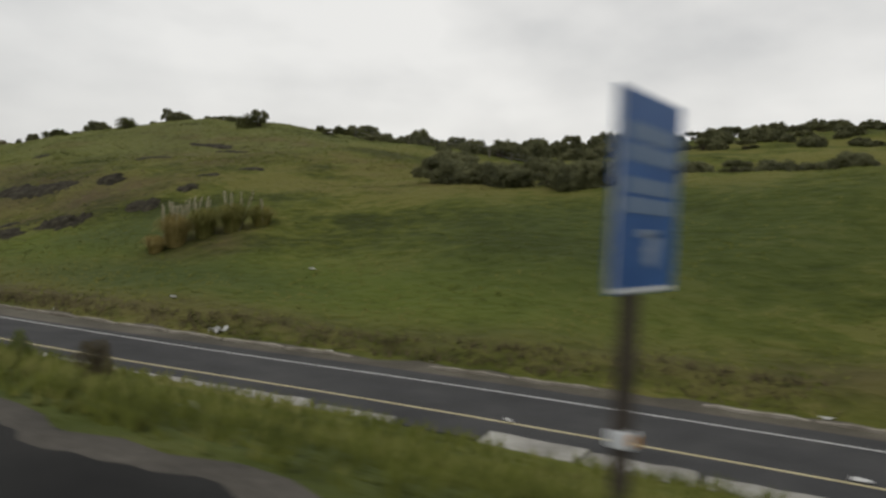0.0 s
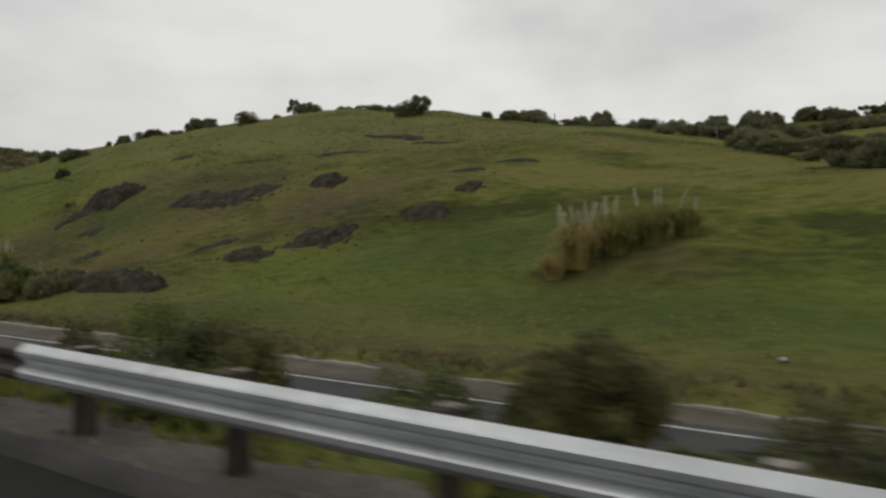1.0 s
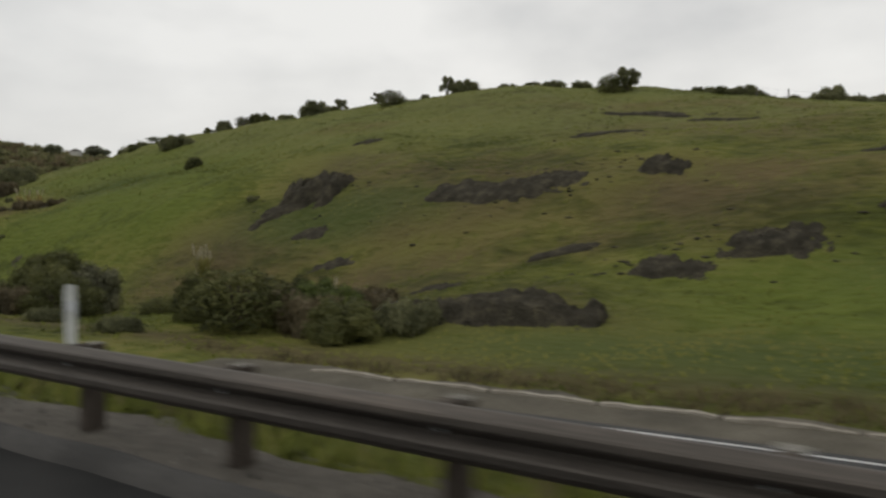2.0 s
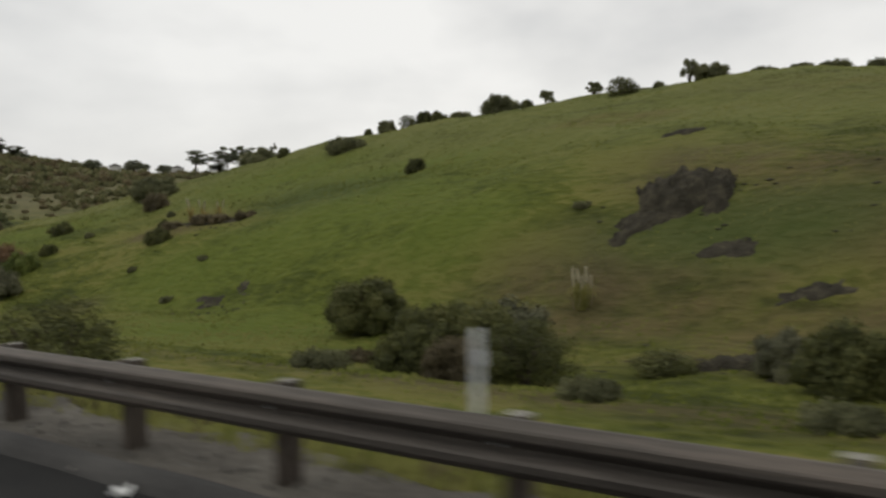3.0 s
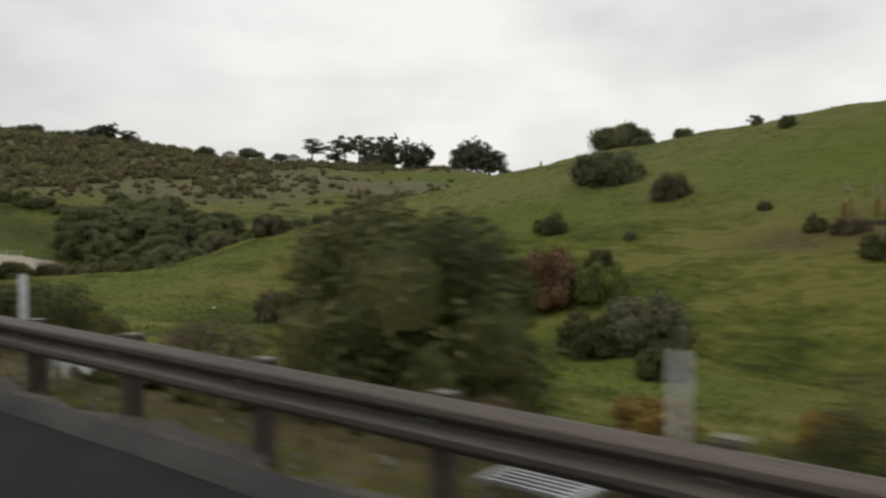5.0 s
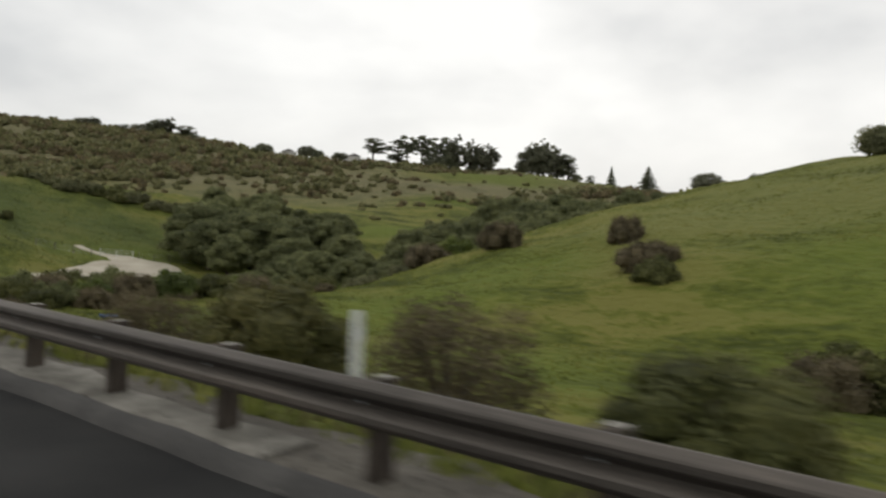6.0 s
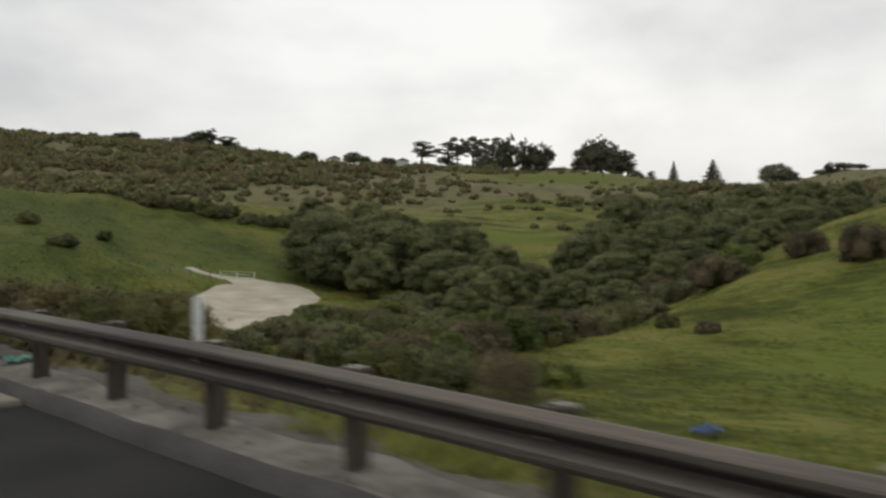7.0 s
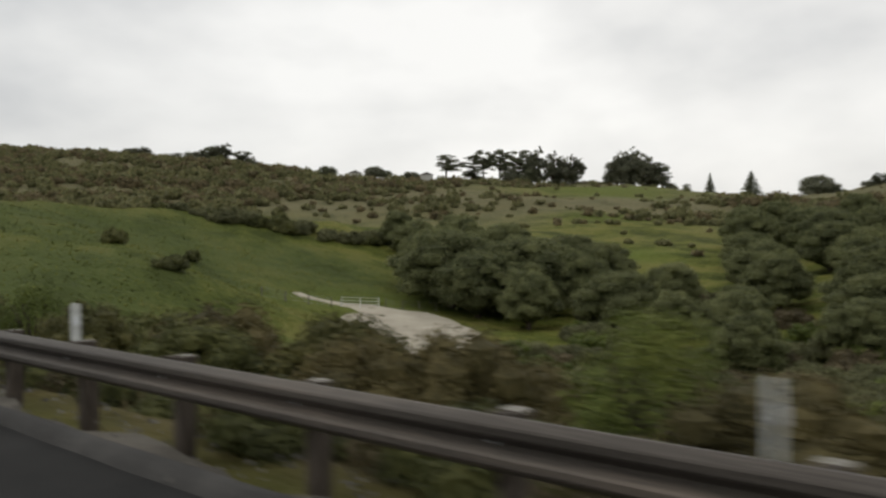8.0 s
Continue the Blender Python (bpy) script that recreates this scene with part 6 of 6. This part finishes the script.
def pampas(x, y, r, h, plumes, label, seed, material=None, n=420):
    rng = np.random.default_rng(seed)
    t = thing("pampas_grass", x, y, gz(x, y) - 0.05, label, "pampas grass", "pampas clumps on the slope")
    v, f = blades(n, r, h, rng, 0.022, 0.72)
    part("blades", mesh_of("blades", v, f, material or L_STRAW), t, "arching straw and green blades")
    for k in range(plumes):
        a, d = rng.uniform(0, 6.28), r * 0.55 * math.sqrt(rng.random())
        hh = h * rng.uniform(1.08, 1.45)
        part("plume", plume_mesh(rng, hh, hh * 0.36), t, "creamy white feather plume", pose(d * math.cos(a), d * math.sin(a), 0, rng.uniform(-14, 14), rng.uniform(-14, 14), rng.uniform(0, 360)))


L_STRAWG = leaf("pampas_green_leaves", (0.085, 0.085, 0.024), (0.15, 0.145, 0.045), (0.24, 0.21, 0.08), thin=0.35)
pampas(33.7, 42.7, 1.5, 2.2, 12, "straw-coloured pampas grass clump with pale plumes", 3, None, 1000)
pampas(34.9, 41.5, 1.5, 2.0, 4, "straw and green pampas grass clump", 4, L_STRAWG, 1000)
pampas(36.1, 40.3, 1.5, 1.9, 4, "green-yellow pampas grass clump with few plumes", 5, L_STRAWG, 900)
pampas(37.4, 39.2, 1.3, 1.5, 1, "low green-yellow pampas grass clump", 6, L_STRAWG, 600)
pampas(32.8, 43.4, 1.1, 1.2, 0, "dry straw pampas grass clump", 7, None, 500)
pampas(38.6, 98.7, 1.0, 1.5, 6, "dry pampas grass with pale plumes in thicket", 8, L_STRAWG, 160)
pampas(53.5, 147.1, 0.7, 1.5, 2, "dry pampas grass with thin pale plumes", 9, None, 60)
pampas(53.7, 145.4, 0.7, 1.4, 3, "dry pampas grass with thin pale plumes", 10, None, 60)
pampas(53.2, 142.7, 0.8, 1.4, 2, "dry pampas grass with thin pale plumes", 12, None, 60)
pampas(30.5, 80.5, 0.8, 1.2, 2, "dry pampas grass with thin pale plumes", 11, L_STRAWG, 110)


# ---------------------------------------------------------------- gate and fences
M_POST = mat("grey_fence_wood", [(0.10, 0.09, 0.075), (0.16, 0.145, 0.125), (0.22, 0.205, 0.18)], 4, 25, 0.9, bump=0.5, dist=0.01, obj=0.2)


def pipe_gate():
    a, b = (69.0, 296.2), (74.2, 295.0)
    t = thing("gate", a[0], a[1], gz(*a), "white pipe gate across the gravel track", "gate")
    dx, dy, dz = b[0] - a[0], b[1] - a[1], gz(*b) - gz(*a)
    length, turn = math.hypot(dx, dy), math.degrees(math.atan2(dy, dx))
    for k, (hh) in enumerate((0.35, 0.75, 1.15)):
        part("rail", block("rail", length, 0.06, 0.06, M_WHITE, 0.02, (length / 2, 0, hh)), t, "", pose(0, 0, 0, 0, -math.degrees(math.atan2(dz, length)), turn))
    for k in range(3):
        u = k / 2
        part("post", block("post", 0.11, 0.11, 1.55, M_WHITE, 0.02, (dx * u, dy * u, dz * u - 0.3)), t)


pipe_gate()


def fence(points, label, wires=2, height=1.15, material=None, group=""):
    x0, y0 = points[0]
    t = thing("fence", x0, y0, gz(x0, y0), label, "fence", group)
    tops = []
    for k, (x, y) in enumerate(points):
        hh = height * RNG.uniform(0.92, 1.08)
        z = gz(x, y) - gz(x0, y0)
        part("post", block("post", 0.11, 0.11, hh + 0.4, material or M_POST, 0.015, (x - x0, y - y0, z - 0.4), (RNG.uniform(-3, 3), RNG.uniform(-3, 3), 0)), t)
        tops.append((x - x0, y - y0, z))
    for w in range(wires):
        hz = height * (0.9 - 0.35 * w)
        pieces = []
        for p, q in zip(tops, tops[1:]):
            v, f = [], []
            for s in (p, q):
                v += [(s[0], s[1] - 0.006, s[2] + hz), (s[0], s[1] + 0.006, s[2] + hz), (s[0], s[1], s[2] + hz + 0.012)]
            f = [(0, 1, 4, 3), (1, 2, 5, 4), (2, 0, 3, 5)]
            pieces.append((v, f))
        v, f = join(*pieces)
        part("wire", mesh_of("wire", v, f, M_GALV), t)


fence([(86 + 0.1 * k, 46 + 3.1 * k) for k in range(10)], "wire fence on pale wooden posts along the ridge", 2, 1.3)
fence([(75.0 + 2.6 * k, 294.6 - 0.55 * k) for k in range(5)], "wire fence beside the gravel area", 3, 1.2)
fence([(67.6 - 2.4 * k, 296.4 + 1.4 * k) for k in range(4)], "dark wire fence on the green spur", 3, 1.2)


# ---------------------------------------------------------------- houses on the far ridge
M_WALLH = mat("pale_house_wall", [(0.42, 0.41, 0.39), (0.52, 0.51, 0.48), (0.6, 0.58, 0.55)], 0.4, 4, 0.9, bump=0.2)
M_ROOFH = mat("grey_house_roof", [(0.12, 0.115, 0.11), (0.18, 0.17, 0.165), (0.24, 0.23, 0.22)], 0.5, 6, 0.9, bump=0.4, dist=0.05)
M_GLASSH = mat("dark_window_glass", [(0.02, 0.022, 0.025), (0.035, 0.038, 0.042)], 1, 5, 0.15, bump=0, spec=0.6)


def house(x, y, w, d, h, turn, label):
    t = thing("house", x, y, gz(x, y) - 0.15, label, "house", "houses on the far ridge")
    t.rotation_euler[2] = radians(turn)
    part("wall", block("wall", w, d, h, M_WALLH, 0.03), t)
    v = [(-w / 2 - 0.5, -d / 2 - 0.5, h), (w / 2 + 0.5, -d / 2 - 0.5, h), (w / 2 + 0.5, d / 2 + 0.5, h), (-w / 2 - 0.5, d / 2 + 0.5, h), (-w / 2 - 0.3, 0, h + d * 0.22), (w / 2 + 0.3, 0, h + d * 0.22)]
    roof = part("roof", mesh_of("roof", v, [(3, 2, 1, 0), (0, 1, 5, 4), (2, 3, 4, 5), (1, 2, 5), (3, 0, 4)], M_ROOFH), t, "low grey gable roof")
    part("chimney", block("chimney", 0.7, 0.7, 1.6, M_WALLH, 0.02, (w * 0.25, 0.8, h + 0.4)), roof)
    n = int(w // 3)
    for k in range(n):
        win = part("window", block("window", 1.5, 0.1, 1.3, M_WALLH, 0.02, (-w / 2 + (k + 0.5) * w / n, -d / 2 - 0.03, 1.1)), t)
        part("pane", block("pane", 1.3, 0.04, 1.1, M_GLASSH, 0, (-w / 2 + (k + 0.5) * w / n, -d / 2 - 0.09, 1.2)), win, "dark glass pane")


house(366, 617, 17, 8, 3.4, 55, "long pale single-storey house on the far ridge")
house(386, 573, 14, 8, 3.4, 50, "pale single-storey house on the far ridge")
house(463, 410, 15, 8, 3.2, 35, "pale single-storey house among conifers")


# ---------------------------------------------------------------- litter and road clutter
def scrap(x, y, z, w, l, seed, label, material=None, tall=0.05):
    """A crumpled sheet of rubbish."""
    rng = np.random.default_rng(seed)
    bm = bmesh.new()
    bmesh.ops.create_grid(bm, x_segments=6, y_segments=6, size=0.5)
    for v in bm.verts:
        edge = 1 - 0.25 * rng.random()
        v.co = (v.co.x * w * edge, v.co.y * l * edge, tall * rng.uniform(0.1, 1.0))
    ex = bmesh.ops.extrude_face_region(bm, geom=bm.faces[:])
    bmesh.ops.translate(bm, vec=(0, 0, 0.012), verts=[e for e in ex["geom"] if isinstance(e, bmesh.types.BMVert)])
    bmesh.ops.recalc_face_normals(bm, faces=bm.faces[:])
    ob = new("litter", from_bm("litter", bm, material or M_LITTER))
    ob.matrix_basis = pose(x, y, z, 0, 0, rng.uniform(0, 360))
    return tagged(ob, label, "litter", "litter along the roads")


M_TARP = mat("blue_tarpaulin", [(0.05, 0.09, 0.19), (0.08, 0.13, 0.25)], 3, 20, 0.6, bump=0.3)
RZ = RAMP_Z + 0.01

def set_litter(rows):
    for k, (x, y, z, w, l) in enumerate(rows):
        scrap(x, y, z, w * (0.8 if k else 1.1), l * (0.75 if k else 1.0), 60 + k, "crumpled white litter lying beside the road", tall=0.05 if k else 0.3)


set_litter([
    (23.7, 26.9, RZ + 0.05, 0.5, 1.0), (23.6, 20.8, RZ + 0.05, 0.3, 0.5), (24.9, 17.0, RZ + 0.05, 0.3, 0.5),
    (18.9, 10.4, RZ, 0.2, 0.5), (25.9, 3.9, RZ + 0.05, 0.5, 0.9), (19.6, 2.3, RZ, 0.3, 0.6),
    (24.6, 33.5, RZ + 0.05, 0.3, 0.6), (23.0, 37.8, RZ + 0.05, 0.3, 0.4), (3.5, 100.4, 0.0, 0.12, 0.25),
    (3.6, 99.3, 0.0, 0.2, 0.4), (3.45, 85.8, 0.0, 0.16, 0.3), (4.55, 81.8, -0.01, 0.1, 0.25),
    (4.75, 147.5, -0.01, 0.35, 0.8), (4.4, 146.6, -0.01, 0.15, 0.3),
])
set_litter([
    (4.85, 144.1, 0.0, 0.25, 0.6), (4.8, 149.8, 0.0, 0.2, 0.4), (4.65, 50.2, 0.0, 0.15, 0.3),
    (4.9, 29.2, 0.0, 0.2, 0.4), (4.85, 180.4, 0.0, 0.2, 0.5), (4.85, 191, 0.0, 0.25, 0.5),
])
for k, (x, y) in enumerate([(7.4, 8.8), (31.3, 29), (25.6, 32.4), (31.6, 178)]):
    scrap(x, y, gz(x, y) + 0.03, 0.22, 0.3, 90 + k, "crumpled white litter lying in grass", tall=0.12)
M_GREENLIT = mat("green_plastic", [(0.05, 0.16, 0.11), (0.09, 0.24, 0.17)], 3, 20, 0.5, bump=0.2)
scrap(4.62, 202.5, 0.02, 0.35, 0.5, 96, "crushed green plastic litter under the rail", M_GREENLIT, 0.08)
scrap(19.6, 199.6, gz(19.6, 199.6) + 0.05, 0.5, 0.9, 95, "crumpled blue tarpaulin lying in grass", M_TARP, 0.25)


def drain():
    t = thing("drain_grate", 5.06, 138.05, -0.01, "pale steel drain grate in the gravel strip", "drain grate")
    for k in range(7):
        part("bar", block("bar", 0.03, 0.66, 0.035, M_GALV, 0.005, (-0.24 + 0.08 * k, 0, 0.03)), t)
    for s in (-1, 1):
        part("frame", block("frame", 0.62, 0.06, 0.05, M_GALV, 0.006, (0, s * 0.36, 0.02)), t)


drain()


# ---------------------------------------------------------------- grass
def tufts(n, x0, x1, y0, y1, h0, h1, w, seed, power=1.0, lift=0.0, material=None, strip=None):
    """Separate small tufts of two or three leaning blades, as one mesh."""
    rng = np.random.default_rng(seed)
    x = x0 + (x1 - x0) * rng.random(n) ** power
    y = rng.uniform(y0, y1, n)
    e = ramp_x(np.clip(y, -80, 260))
    if strip:
        x = e + strip[0] + (strip[1] - strip[0]) * rng.random(n)
    ok = ((x - e < -6.9) | (x - e > 2.9)) | (y > 190)
    if not strip and material is None:
        ok &= ~((x < 7.4) & ((y > 197) | ((y > 128) & (y < 166))))
    clump = np.sin(x * 0.8 + 2 * np.sin(y * 0.5)) + np.sin(y * 0.9 + x * 0.3) + rng.normal(0, 0.9, n)
    ok &= clump > -0.9
    for a, b, c in LOT:
        ok &= np.hypot(x - a, y - b) > c
    x, y = x[ok], y[ok]
    n = len(x)
    z = gz_many(x, y) - 0.03 + lift
    c = np.stack([x, y, z], -1)
    v = np.zeros((n, 3, 3, 3))
    hh = rng.uniform(h0, h1, n)
    for b in range(3):
        a = rng.uniform(-1.25, 1.25, n)
        d = np.stack([np.cos(a), np.sin(a), 0 * a], -1)
        p = np.stack([-np.sin(a), np.cos(a), 0 * a], -1)
        lean = rng.uniform(0.7, 2.0, n)[:, None]
        ww = (w * rng.uniform(0.6, 1.3, n))[:, None]
        v[:, b, 0] = c + p * ww
        v[:, b, 1] = c - p * ww
        v[:, b, 2] = c + d * lean * hh[:, None] + np.stack([0 * a, 0 * a, hh], -1)
    me = bpy.data.meshes.new("grass")
    co = v.reshape(-1, 3)
    me.vertices.add(len(co))
    me.vertices.foreach_set("co", co.ravel())
    me.loops.add(len(co))
    me.loops.foreach_set("vertex_index", np.arange(len(co)))
    me.polygons.add(len(co) // 3)
    me.polygons.foreach_set("loop_start", np.arange(0, len(co), 3))
    me.polygons.foreach_set("loop_total", np.full(len(co) // 3, 3))
    me.update(calc_edges=True)
    me.materials.append(material or M_TUFT)
    return me


tagged(new("grass", tufts(60000, 4.7, 18, -6, 236, 0.08, 0.30, 0.03, 5, 1.5)), "rough green grass on the roadside bank", "grass", kind="stuff")
tagged(new("grass", tufts(90000, 18, 60, -12, 226, 0.05, 0.16, 0.07, 6, 1.0)), "tufted green grass over the hillside", "grass", kind="stuff")
tagged(new("grass", tufts(36000, 55, 98, 20, 215, 0.06, 0.2, 0.10, 8, 1.0)), "tufted green grass on the upper hillside", "grass", kind="stuff")
tagged(new("grass", tufts(30000, 16, 120, 215, 380, 0.08, 0.24, 0.12, 9, 1.0)), "tufted green grass around the valley", "grass", kind="stuff")

M_WEED = mat("dry_weed_stalks", [(0.045, 0.038, 0.018), (0.085, 0.07, 0.034), (0.13, 0.11, 0.055)], 0.8, 6, 0.9, bump=0, island=0.3, spec=0.1)
tagged(new("weeds", tufts(3600, 0, 1, -30, 78, 0.1, 0.42, 0.03, 12, material=M_WEED, strip=(2.9, 4.3))), "dry brown weeds along the slip road's far kerb", "weeds", kind="stuff")
tagged(new("weeds", tufts(7000, 5.0, 7.2, 20, 240, 0.12, 0.5, 0.022, 13, material=M_WEED)), "dry brown weeds under the guard rail", "weeds", kind="stuff")


def grit(n, seed):
    """Loose stones along the road's edge."""
    rng = np.random.default_rng(seed)
    v, f = [], []
    for k in range(n):
        x, y = 3.6 + 1.35 * rng.random() ** 0.7, rng.uniform(20, 232)
        r = rng.uniform(0.012, 0.045) * (1.4 if rng.random() < 0.06 else 1)
        z = 0.002 if x < 3.85 else -0.03
        w = rng.uniform(0.6, 1.4, 5)
        o = len(v)
        v += [(x - r * w[0], y, z), (x, y - r * w[1], z), (x + r * w[2], y, z), (x, y + r * w[3], z), (x, y, z + r * w[4])]
        f += [(o + i, o + (i + 1) % 4, o + 4) for i in range(4)]
    return mesh_of("gravel", v, f, M_GRIT)


M_GRIT = mat("loose_stones", [(0.05, 0.046, 0.04), (0.10, 0.094, 0.083), (0.19, 0.18, 0.16)], 8, 30, 0.95, bump=0.2, island=0.4)
tagged(new("gravel", grit(6000, 14)), "loose grey stones scattered along the road edge", "gravel", kind="stuff")
